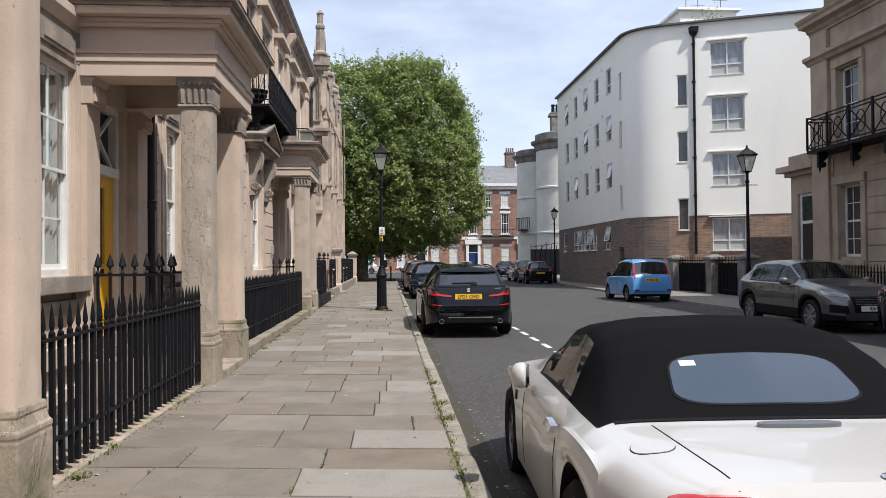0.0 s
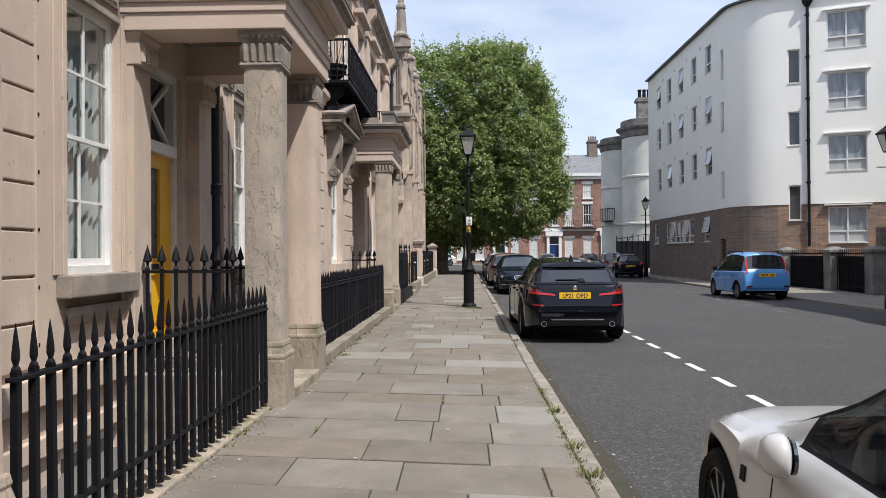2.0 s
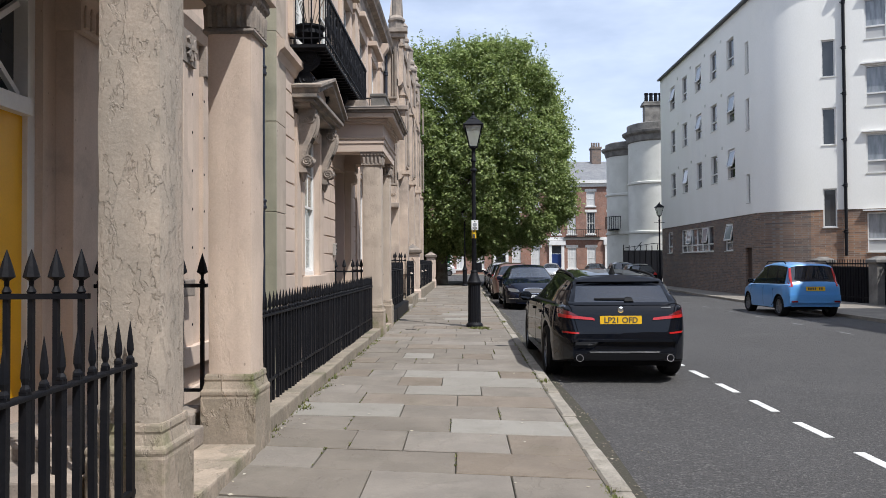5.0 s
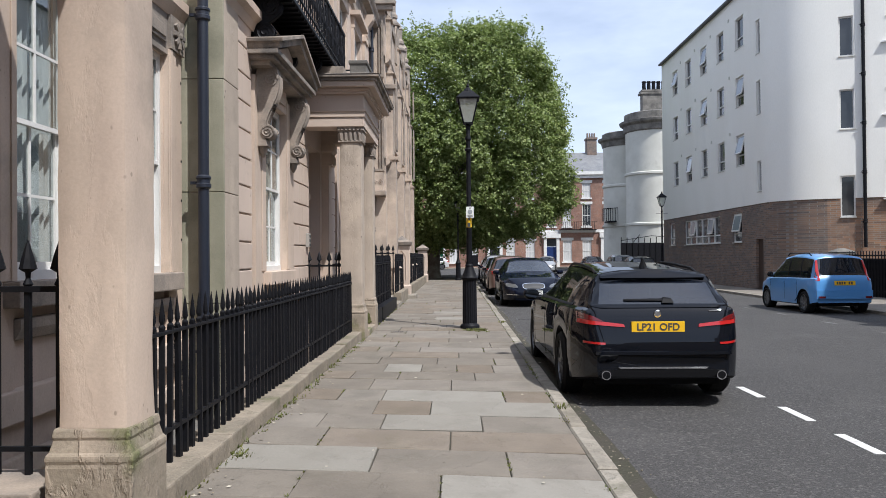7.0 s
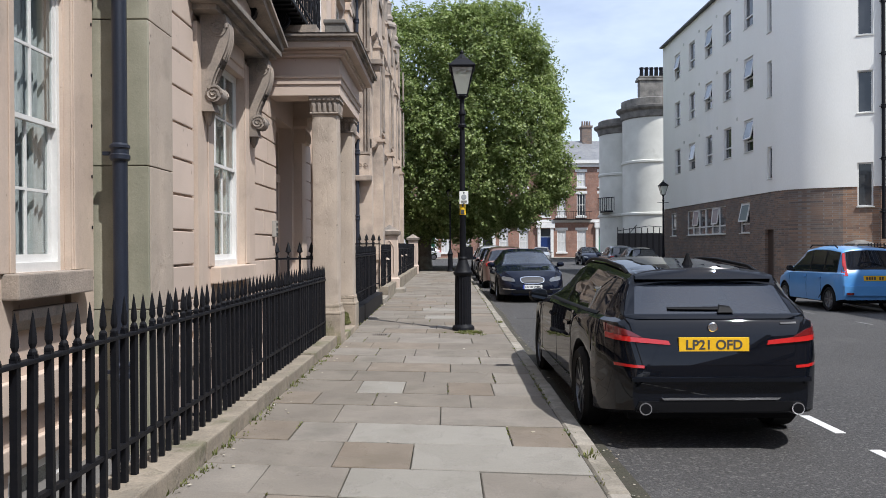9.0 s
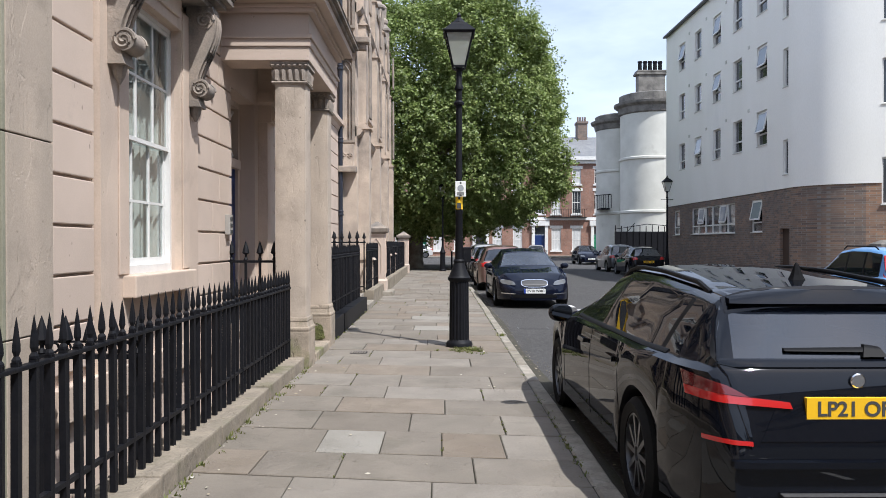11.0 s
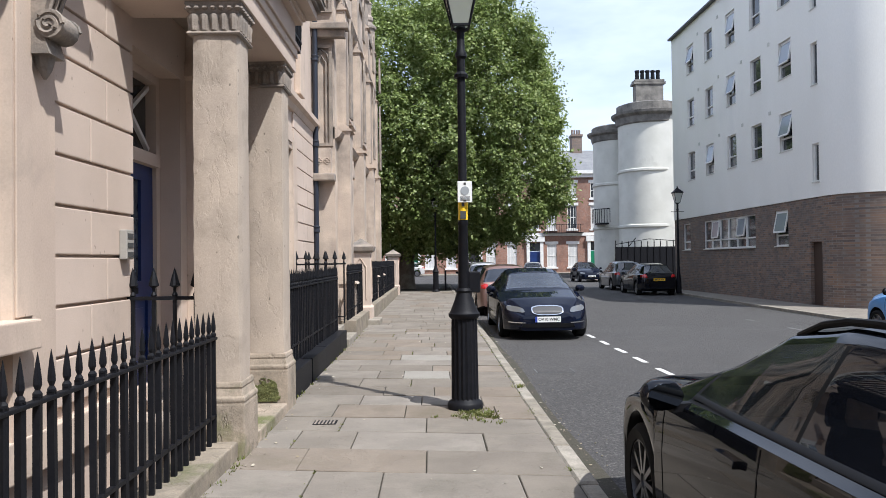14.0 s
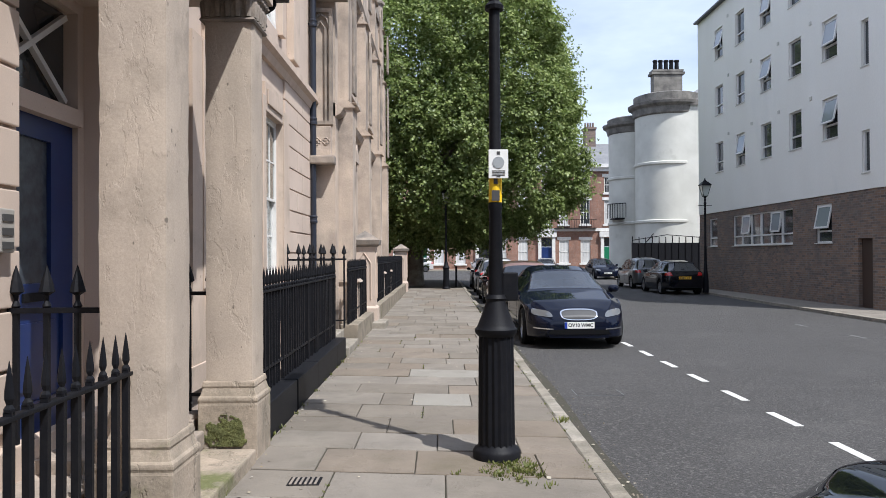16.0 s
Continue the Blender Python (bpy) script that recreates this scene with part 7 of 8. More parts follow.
    def mirror(self, y, z, size=(0.1, 0.1, 0.075), mat=None, out=0.1, turn=10):
        hw = smooth_curve(self.s["hw"], y)
        for sd in (-1, 1):
            q = new("mirror")
            q.parent = self.ob
            q.location = (sd * (hw + out - 0.02), y, z)
            q.rotation_euler.z = radians(-sd * turn)
            m = Mesh()
            a, b, c = size
            m.lathe([(math.cos(t) ** 0.7, math.sin(t)) for t in [-1.5 + 0.3 * k for k in range(11)]], sides=20)
            m.v = [(x * a, (yy if yy > 0 else yy * 0.45) * b, zz * c) for x, yy, zz in m.v]
            m.done("mirror_shell", mat or self.paint, q, smooth=True, angle=70)
            g = Mesh().lathe([(0.85, -0.02), (0.85, 0.02)], sides=18)
            g.v = [(x * a, -b * 0.47 + zz * 0.3, yy * c) for x, yy, zz in g.v]
            g.done("mirror_glass", MIRRORGLASS, q)
            Mesh().slab((-sd * a * 0.9, 0, -c * 0.8), (1, 0, 0), a * 0.5, (0, 1, 0), 0.03, (0, 0, 1), 0.02).done("mirror_arm", TRIM, q)

    def seams(self, ys, z0, z1, handle_z, handles, mat=None):
        for sd in ("left", "right"):
            for y in ys:
                self.lay("door_seam", TRIM, [(y - 0.004, z0), (y + 0.004, z0), (y + 0.004, z1), (y - 0.004, z1)], sd, 0.002, 1, 10)
            for y in handles:
                self.lay("door_handle", mat or self.paint, [(y - 0.1, handle_z - 0.016), (y + 0.1, handle_z - 0.016), (y + 0.1, handle_z + 0.016), (y - 0.1, handle_z + 0.016)], sd, 0.03, 4, 1)


def both(car, name, mat, corners, face, **k):
    car.lay(name, mat, corners, face, **k)
    car.lay(name, mat, [(-u, v) for u, v in corners], face, **k)


# black estate
s = dict(L=4.70, paint=PAINT_BLACK, wheel_r=0.335, yr=0.92, yf=3.77, seat_z=1.1,
         hw=[(0, 0.62), (0.05, 0.70), (0.16, 0.775), (0.4, 0.84), (0.9, 0.89), (2.5, 0.90), (3.6, 0.905), (4.1, 0.88), (4.45, 0.80), (4.63, 0.68), (4.7, 0.52)],
         top=[(0, 0.62), (0.012, 0.68), (0.05, 0.82), (0.09, 0.96), (0.13, 1.0), (0.40, 1.32), (0.42, 1.352), (0.8, 1.385), (1.5, 1.425), (2.1, 1.43), (2.55, 1.37), (3.3, 1.03), (3.4, 1.0), (4.2, 0.90), (4.55, 0.76), (4.7, 0.58)],
         belt=[(0, 0.98), (0.9, 0.98), (2.5, 0.955), (3.3, 0.93), (4.1, 0.80), (4.7, 0.6)],
         rw=[(0, 0.68), (0.1, 0.74), (0.14, 0.73), (0.4, 0.60), (0.9, 0.60), (2.0, 0.61), (2.55, 0.59), (3.3, 0.72), (4.2, 0.72), (4.7, 0.45)],
         sill=[(0, 0.30), (0.35, 0.24), (0.6, 0.22), (4.2, 0.20), (4.7, 0.24)], side_glass=[(0.72, 2.0), (2.03, 3.02)], screen=(2.6, 3.28), rear_glass=(0.14, 0.385), privacy=2.0, rim=DARKALLOY)
est = Car("car", "black metallic estate car with chrome details parked at the kerb", (1.665, 14.05, -0.108), 0, s)
est.plate("LP21 OFD", PLATE_Y, -0.035, 0.795, "rear")
both(est, "tail_light", REDLIGHT, [(0.36, 0.798), (0.80, 0.835), (0.80, 0.878), (0.37, 0.828)], "rear", nx=10, depth=0.016)
both(est, "tail_light_edge", DARKRED, [(0.56, 0.852), (0.80, 0.879), (0.80, 0.945), (0.66, 0.905)], "rear", nx=8, depth=0.018)
both(est, "reflector", REDLIGHT, [(0.56, 0.63), (0.76, 0.64), (0.76, 0.662), (0.56, 0.65)], "rear", depth=0.008)
est.lay("plate_recess", PAINT_BLACK, [(-0.52, 0.65), (0.52, 0.65), (0.40, 0.865), (-0.40, 0.865)], "rear", depth=0.004, nx=10)
est.lay("bumper_lip", CHROME, [(-0.42, 0.395), (0.42, 0.395), (0.44, 0.413), (-0.44, 0.413)], "rear", depth=0.016, nx=10, nz=1)
est.lay("bumper_trim", TRIM, [(-0.64, 0.31), (0.64, 0.31), (0.6, 0.385), (-0.6, 0.385)], "rear", depth=0.012, nx=10)
est.lay("bumper_ledge", PAINT_BLACK, [(-0.66, 0.535), (0.66, 0.535), (0.66, 0.565), (-0.66, 0.565)], "rear", depth=0.045, nx=12, nz=2)
for x in (-0.56, 0.56):
    q = Mesh().lathe([(0.04, 0), (0.047, 0.0), (0.047, 0.12), (0.038, 0.12), (0.038, 0.02)], sides=18)
    q.v = [(x + a, -0.035 + z, 0.335 + b) for a, b, z in q.v]
    q.done("exhaust", CHROME, est.ob, smooth=True)
    q = Mesh().lathe([(0.037, 0), (0.037, 0.004)], sides=18)
    q.v = [(x + a, -0.04 + z, 0.335 + b) for a, b, z in q.v]
    q.done("exhaust_bore", TRIM, est.ob)
q = Mesh().lathe([(0.036, 0), (0.036, 0.008), (0.03, 0.012)], sides=20)
q.v = [(a - 0.03, 0.075 - z, 0.925 + b) for a, b, z in q.v]
q.done("badge", CHROME, est.ob)
est.lay("model_badge", LEAD, [(0.48, 0.945), (0.60, 0.95), (0.60, 0.962), (0.48, 0.957)], "rear", depth=0.006, nz=1)
est.lay("wiper", TRIM, [(-0.34, 1.055), (0.12, 1.05), (0.12, 1.072), (-0.34, 1.067)], "rear", depth=0.02, nx=8, nz=1)
est.lay("wiper_hub", TRIM, [(0.03, 1.03), (0.15, 1.03), (0.13, 1.075), (0.06, 1.085)], "rear", depth=0.028, nx=4, nz=3)
both(est, "screen_fin", PAINT_BLACK, [(0.60, 1.01), (0.72, 1.01), (0.60, 1.31), (0.525, 1.31)], "rear", depth=0.006, nx=3, nz=8)
est.lay("spoiler_lip", PAINT_BLACK, [(-0.54, 1.275), (0.54, 1.275), (0.53, 1.345), (-0.53, 1.345)], "rear", depth=0.06, nx=12, nz=3)
est.lay("screen_sill", PAINT_BLACK, [(-0.70, 0.985), (0.70, 0.985), (0.66, 1.02), (-0.66, 1.02)], "rear", depth=0.012, nx=12, nz=2)
est.lay("roof_spoiler", PAINT_BLACK, [(-0.56, 0.35), (0.56, 0.35), (0.56, 0.42), (-0.56, 0.42)], "top", depth=0.012, nx=10, nz=3)
for sx in (-1, 1):
    rail_pts = []
    for k in range(11):
        yk = 0.62 + 0.19 * k
        hit = est.tree.ray_cast(Vector((sx * 0.535, yk, 3)), Vector((0, 0, -1)))[0]
        rail_pts.append((sx * 0.535, yk, hit.z + (0.028 if 0 < k < 10 else -0.005)))
    q = Mesh().tube(rail_pts, 0.016, 8)
    q.done("roof_rail", TRIM, est.ob, smooth=True)
q = Mesh().lathe([(0.05, 0), (0.035, 0.03), (0.012, 0.09), (0.004, 0.1)], (0, 0.75, 1.375), 8)
q.done("aerial_fin", TRIM, est.ob)
est.mirror(3.0, 0.98, (0.11, 0.08, 0.075), PAINT_BLACK)
est.seams([1.28, 2.15, 3.25], 0.3, 0.93, 0.83, [1.45, 2.4], PAINT_BLACK)
for sd in ("left", "right"):
    est.lay("window_trim", TRIM, [(0.6, 0.985), (3.05, 0.955), (3.05, 0.975), (0.6, 1.005)], sd, 0.006, 14, 1)

# white soft top roadster
s = dict(L=4.0, shoulder=0.06, paint=PAINT_WHITE, wheel_r=0.31, yr=0.82, yf=3.15, seat_z=0.96, seat_back=0.4, roof_mat=FABRIC, roof_range=(0.80, 2.12),
         hw=[(0, 0.60), (0.05, 0.70), (0.2, 0.79), (0.45, 0.845), (0.8, 0.875), (1.15, 0.868), (1.45, 0.855), (2.3, 0.85), (2.8, 0.862), (3.15, 0.88), (3.6, 0.80), (3.85, 0.66), (4.0, 0.45)],
         top=[(0, 0.58), (0.03, 0.74), (0.08, 0.83), (0.2, 0.84), (0.75, 0.865), (0.80, 0.875), (0.9, 0.935), (1.2, 1.115), (1.42, 1.19), (1.75, 1.22), (2.1, 1.18), (2.62, 0.90), (2.75, 0.86), (3.3, 0.80), (3.8, 0.64), (4.0, 0.5)],
         belt=[(0, 0.80), (0.8, 0.84), (1.4, 0.82), (2.5, 0.815), (3.15, 0.79), (3.6, 0.68), (4.0, 0.5)],
         rw=[(0, 0.52), (0.2, 0.64), (0.75, 0.70), (0.9, 0.70), (1.25, 0.635), (1.7, 0.60), (2.1, 0.61), (2.62, 0.70), (3.3, 0.64), (4.0, 0.4)],
         sill=[(0, 0.28), (0.4, 0.2), (3.6, 0.18), (4.0, 0.22)], side_glass=[(1.52, 2.42)], screen=(2.14, 2.6), rear_glass=(9.0, 9.1), rim=DARKALLOY)
rds = Car("car", "white two seat roadster with a black fabric roof", (1.66, 1.98, -0.13), -3, s)
rds.plate(None, PLATE_Y, 0.0, 0.66, "rear")
both(rds, "tail_light", REDLIGHT, [(0.34, 0.67), (0.73, 0.69), (0.70, 0.80), (0.38, 0.80)], "rear", depth=0.02, nx=12, nz=8, rnd=0.4)
rds.lay("brake_light", HEADLIGHT, [(-0.17, 0.665), (0.17, 0.665), (0.16, 0.72), (-0.16, 0.72)], "top", depth=0.016, nx=14, nz=6, rnd=0.4)
rds.lay("boot_seam", TRIM, [(-0.50, 0.07), (-0.495, 0.07), (-0.56, 0.74), (-0.565, 0.74)], "top", 0.002, 1, 10)
rds.lay("boot_seam", TRIM, [(0.50, 0.07), (0.495, 0.07), (0.56, 0.74), (0.565, 0.74)], "top", 0.002, 1, 10)
rds.lay("roof_hem", TRIM, [(-0.70, 0.775), (0.70, 0.775), (0.70, 0.80), (-0.70, 0.80)], "top", 0.005, 14, 1)
rds.lay("window_seal", TRIM, [(-0.43, 0.86), (0.40, 0.86), (0.36, 1.16), (-0.38, 1.16)], "top", 0.004, 24, 14, rnd=0.27)
rds.lay("rear_window", SOFTWINDOW, [(-0.42, 0.868), (0.39, 0.868), (0.35, 1.152), (-0.37, 1.152)], "top", 0.007, 24, 14, rnd=0.27)
rds.lay("window_sticker", SIGNWHITE, [(-0.33, 1.085), (-0.26, 1.085), (-0.26, 1.115), (-0.33, 1.115)], "top", 0.009, 2, 1)
q = Mesh().lathe([(0.035, 0), (0.035, 0.006), (0.02, 0.01)], (0.0, 0.10, 0.835), 16)
q.done("badge", CHROME, rds.ob)
rds.mirror(2.27, 0.83, (0.09, 0.075, 0.075), PAINT_WHITE, 0.05, 82)
rds.seams([1.28, 2.45], 0.26, 0.80, 0.72, [1.42], CHROME)
rds.lay("fuel_flap_gap", TRIM, [(-0.72, 0.40), (-0.56, 0.40), (-0.56, 0.56), (-0.72, 0.56)], "top", 0.0015, 10, 10, rnd=0.5)
rds.lay("fuel_flap", PAINT_WHITE, [(-0.717, 0.403), (-0.563, 0.403), (-0.563, 0.557), (-0.717, 0.557)], "top", 0.004, 10, 10, rnd=0.5)
rds.lay("side_repeater", TRIM, [(2.72, 0.60), (2.77, 0.60), (2.77, 0.66), (2.72, 0.66)], "left", 0.006, 2, 1)
both(rds, "headlight", HEADLIGHT, [(0.42, 0.60), (0.66, 0.60), (0.66, 0.68), (0.48, 0.68)], "front")

# midnight blue saloon facing the camera's way in
s = dict(L=4.96, paint=PAINT_NAVY, wheel_r=0.34, yr=1.1, yf=4.0, seat_z=1.1,
         hw=[(0, 0.62), (0.1, 0.78), (0.4, 0.88), (1.0, 0.93), (3.9, 0.925), (4.5, 0.86), (4.8, 0.74), (4.93, 0.60), (4.96, 0.5)],
         top=[(0, 0.62), (0.04, 0.9), (0.12, 1.06), (0.5, 1.10), (0.75, 1.14), (1.4, 1.40), (1.9, 1.46), (2.5, 1.455), (2.95, 1.38), (3.6, 1.04), (3.7, 1.0), (4.5, 0.86), (4.8, 0.72), (4.93, 0.60), (4.96, 0.5)],
         belt=[(0, 1.0), (1.0, 0.98), (3.5, 0.93), (4.4, 0.78), (4.96, 0.5)],
         rw=[(0, 0.55), (0.5, 0.72), (0.75, 0.70), (1.5, 0.60), (2.5, 0.60), (2.95, 0.61), (3.6, 0.74), (4.5, 0.70), (4.96, 0.42)],
         sill=[(0, 0.3), (0.5, 0.22), (4.5, 0.2), (4.96, 0.22)], side_glass=[(1.0, 1.9), (1.96, 3.2)], screen=(2.98, 3.58), rear_glass=(0.78, 1.38), rim=ALLOY, glass=SKYGLASS)
sal = Car("car", "midnight blue saloon car with a mesh grille parked at the kerb", (1.9, 33.4, -0.12), 180, s)
sal.plate("OV10 WMC", PLATE_W, 0.0, 0.44, "front", True)
both(sal, "headlight", HEADLIGHT, [(0.44, 0.57), (0.80, 0.61), (0.80, 0.72), (0.50, 0.68)], "front", nx=10, nz=6, rnd=0.3)
sal.lay("grille_frame", CHROME, [(-0.31, 0.53), (0.31, 0.53), (0.34, 0.72), (-0.34, 0.72)], "front", depth=0.02, nx=12, nz=8, rnd=0.35)
sal.lay("grille", material("wire grille", (0.045, 0.045, 0.047), 0.5, 0.3, grain=0.5, grain_scale=120), [(-0.285, 0.545), (0.285, 0.545), (0.315, 0.705), (-0.315, 0.705)], "front", depth=0.026, nx=12, nz=8, rnd=0.35)
sal.lay("lower_intake", TRIM, [(-0.55, 0.28), (0.55, 0.28), (0.5, 0.36), (-0.5, 0.36)], "front", depth=0.01, nx=8)
both(sal, "bumper_blade", CHROME, [(0.46, 0.365), (0.78, 0.375), (0.78, 0.395), (0.46, 0.385)], "front", depth=0.015, nz=1)
sal.mirror(3.2, 1.0, (0.11, 0.08, 0.07))
sal.seams([1.05, 1.95, 3.3], 0.3, 0.92, 0.84, [1.3, 2.2])

# light blue small hatchback
s = dict(L=3.54, paint=PAINT_BLUE, wheel_r=0.285, yr=0.58, yf=2.88, seat_z=1.15,
         hw=[(0, 0.66), (0.06, 0.73), (0.3, 0.775), (1.0, 0.79), (2.8, 0.785), (3.2, 0.74), (3.45, 0.62), (3.54, 0.5)],
         top=[(0, 0.66), (0.02, 0.86), (0.06, 0.97), (0.09, 1.0), (0.26, 1.46), (0.3, 1.50), (0.8, 1.55), (1.5, 1.56), (2.0, 1.50), (2.75, 1.02), (2.85, 0.98), (3.25, 0.88), (3.48, 0.66), (3.54, 0.5)],
         belt=[(0, 0.93), (1.5, 0.91), (2.7, 0.88), (3.2, 0.76), (3.54, 0.5)], rw=[(0, 0.62), (0.1, 0.68), (0.3, 0.60), (1.0, 0.60), (2.0, 0.58), (2.75, 0.66), (3.3, 0.6), (3.54, 0.4)],
         sill=[(0, 0.3), (0.4, 0.22), (3.2, 0.2), (3.54, 0.22)], side_glass=[(0.35, 0.85), (0.92, 1.55), (1.62, 2.55)], screen=(2.05, 2.72), rear_glass=(0.10, 0.25), rim=ALLOY, spokes=7)
pan = Car("car", "light blue small hatchback parked by the far kerb", (9.45, 25.7, -0.165), 0, s)
pan.plate(None, PLATE_Y, 0.02, 0.80, "rear")
both(pan, "tail_light", REDLIGHT, [(0.60, 0.86), (0.74, 0.86), (0.63, 1.38), (0.56, 1.38)], "rear", nx=3, nz=8)
pan.lay("rear_bumper", PAINT_BLUE, [(-0.70, 0.40), (0.70, 0.40), (0.70, 0.62), (-0.70, 0.62)], "rear", depth=0.06, nx=10)
both(pan, "bumper_lamp", DARKRED, [(0.50, 0.42), (0.66, 0.42), (0.66, 0.47), (0.50, 0.47)], "rear", lift=0.062)
pan.mirror(2.35, 0.98, (0.09, 0.07, 0.075), TRIM)
pan.seams([0.9, 1.62, 2.55], 0.3, 0.86, 0.78, [1.0, 1.75])
for sx in (-1, 1):
    Mesh().tube([(sx * 0.58, 0.5, 1.50), (sx * 0.59, 0.6, 1.565), (sx * 0.58, 1.7, 1.57), (sx * 0.57, 1.85, 1.50)], 0.016, 6).done("roof_rail", TRIM, pan.ob)

# grey crossover
s = dict(L=4.19, paint=PAINT_GREY, wheel_r=0.335, yr=0.80, yf=3.40, seat_z=1.18, cladding=True, gap=0.06,
         hw=[(0, 0.68), (0.06, 0.78), (0.4, 0.88), (1.0, 0.895), (3.4, 0.89), (3.8, 0.84), (4.05, 0.74), (4.16, 0.62), (4.19, 0.55)],
         top=[(0, 0.66), (0.03, 0.9), (0.08, 1.05), (0.14, 1.10), (0.5, 1.40), (0.56, 1.45), (1.0, 1.50), (1.7, 1.51), (2.2, 1.46), (2.9, 1.09), (3.0, 1.05), (3.7, 0.96), (4.02, 0.86), (4.15, 0.72), (4.19, 0.58)],
         belt=[(0, 1.02), (1.5, 1.0), (2.9, 0.98), (3.6, 0.90), (4.19, 0.6)], rw=[(0, 0.62), (0.14, 0.72), (0.5, 0.60), (1.5, 0.62), (2.2, 0.60), (2.9, 0.72), (3.7, 0.72), (4.19, 0.5)],
         sill=[(0, 0.34), (0.4, 0.27), (3.8, 0.25), (4.19, 0.28)], side_glass=[(0.75, 1.15), (1.2, 1.95), (2.0, 2.72)], screen=(2.24, 2.87), rear_glass=(0.16, 0.48), rim=ALLOY, spokes=8)
cro = Car("car", "grey metallic crossover car with dark cladding at the far kerb", (9.75, 18.25, -0.165), 180, s)
cro.plate("BJ67", PLATE_W, 0.0, 0.52, "front")
both(cro, "headlight", HEADLIGHT, [(0.44, 0.74), (0.80, 0.78), (0.82, 0.86), (0.48, 0.83)], "front", nx=8)
cro.lay("grille", TRIM, [(-0.38, 0.44), (0.38, 0.44), (0.44, 0.76), (-0.44, 0.76)], "front", depth=0.014, nx=8)
for i in range(5):
    cro.lay("grille_bar", CHROME, [(-0.36, 0.60 + i * 0.033), (0.36, 0.60 + i * 0.033), (0.36, 0.606 + i * 0.033), (-0.36, 0.606 + i * 0.033)], "front", depth=0.02, nx=8, nz=1)
both(cro, "lower_intake", TRIM, [(0.50, 0.42), (0.78, 0.44), (0.78, 0.60), (0.54, 0.58)], "front", depth=0.012)
cro.mirror(2.6, 1.04, (0.11, 0.08, 0.08))
cro.seams([1.15, 1.98, 2.85], 0.36, 0.96, 0.88, [1.35, 2.2])


# further parked cars share two plain bodies
def hatch(label, at, turn, paint, tall=0.0):
    s = dict(L=4.1, paint=paint, wheel_r=0.315, yr=0.75, yf=3.3, seat_z=1.12,
             hw=[(0, 0.66), (0.06, 0.76), (0.4, 0.86), (1.0, 0.88), (3.3, 0.875), (3.75, 0.80), (4.0, 0.66), (4.1, 0.5)],
             top=[(0, 0.64), (0.03, 0.88), (0.08, 0.99), (0.12, 1.02), (0.5, 1.36 + tall), (0.56, 1.41 + tall), (1.2, 1.46 + tall), (1.7, 1.46 + tall), (2.2, 1.40 + tall), (2.95, 1.02), (3.05, 0.98), (3.7, 0.84), (4.0, 0.70), (4.1, 0.52)],
             belt=[(0, 0.97), (2.9, 0.92), (3.6, 0.80), (4.1, 0.52)], rw=[(0, 0.6), (0.12, 0.70), (0.5, 0.58), (1.5, 0.60), (2.2, 0.58), (2.95, 0.70), (3.7, 0.64), (4.1, 0.4)],
             sill=[(0, 0.3), (0.4, 0.22), (3.7, 0.2), (4.1, 0.22)], side_glass=[(0.65, 1.1), (1.15, 1.9), (1.95, 2.75)], screen=(2.24, 2.92), rear_glass=(0.14, 0.48), rim=ALLOY, spokes=8)
    c = Car("car", label, at, turn, s)
    c.plate(None, PLATE_Y, 0.0, 0.72, "rear")
    c.plate(None, PLATE_W, 0.0, 0.44, "front")
    both(c, "tail_light", REDLIGHT, [(0.52, 0.82), (0.80, 0.82), (0.78, 0.98), (0.58, 0.96)], "rear")
    both(c, "headlight", HEADLIGHT, [(0.46, 0.60), (0.78, 0.64), (0.76, 0.74), (0.52, 0.70)], "front")
    c.lay("grille", TRIM, [(-0.4, 0.3), (0.4, 0.3), (0.4, 0.38), (-0.4, 0.38)], "front", depth=0.01)
    c.mirror(2.6, 0.98, (0.1, 0.07, 0.07))
    c.seams([1.12, 1.92, 2.85], 0.3, 0.9, 0.82, [1.3, 2.1])
    return c


hatch("bronze hatchback parked behind the dark saloon", (1.75, 35.0, -0.12), 0, PAINT_BRONZE, tall=0.06)
hatch("black hatchback in the row along the kerb", (1.8, 40.3, -0.12), 0, PAINT_BLACK)
hatch("silver hatchback in the row along the kerb", (1.85, 45.6, -0.12), 0, PAINT_SILVER, tall=0.1)
hatch("dark hatchback in the row under the tree", (1.9, 51.0, -0.12), 0, PAINT_NAVY)
hatch("black hatchback beside the brick wall", (9.75, 46.6, -0.17), 0, PAINT_BLACK)
hatch("dark grey hatchback beside the yard fence", (9.9, 52.0, -0.17), 0, PAINT_GREY, tall=0.1)
hatch("dark blue hatchback near the street corner", (11.0, 70.5, -0.17), 180, PAINT_NAVY)
hatch("silver hatchback near the street corner", (8.2, 76.5, -0.16), 170, PAINT_SILVER)
hatch("black hatchback by the corner house", (13.2, 68.5, -0.17), 180, PAINT_BLACK)
hatch("silver hatchback on the far cross street", (3.2, 84.0, -0.13), 180, PAINT_SILVER)
hatch("black hatchback on the far cross street", (-6.0, 86.0, -0.1), 90, PAINT_BLACK)
hatch("white hatchback on the far cross street", (-1.2, 90.0, -0.1), 90, PAINT_WHITE)
hatch("dark hatchback parked before the grey crossover", (9.75, 12.9, -0.165), 180, PAINT_BLACK)


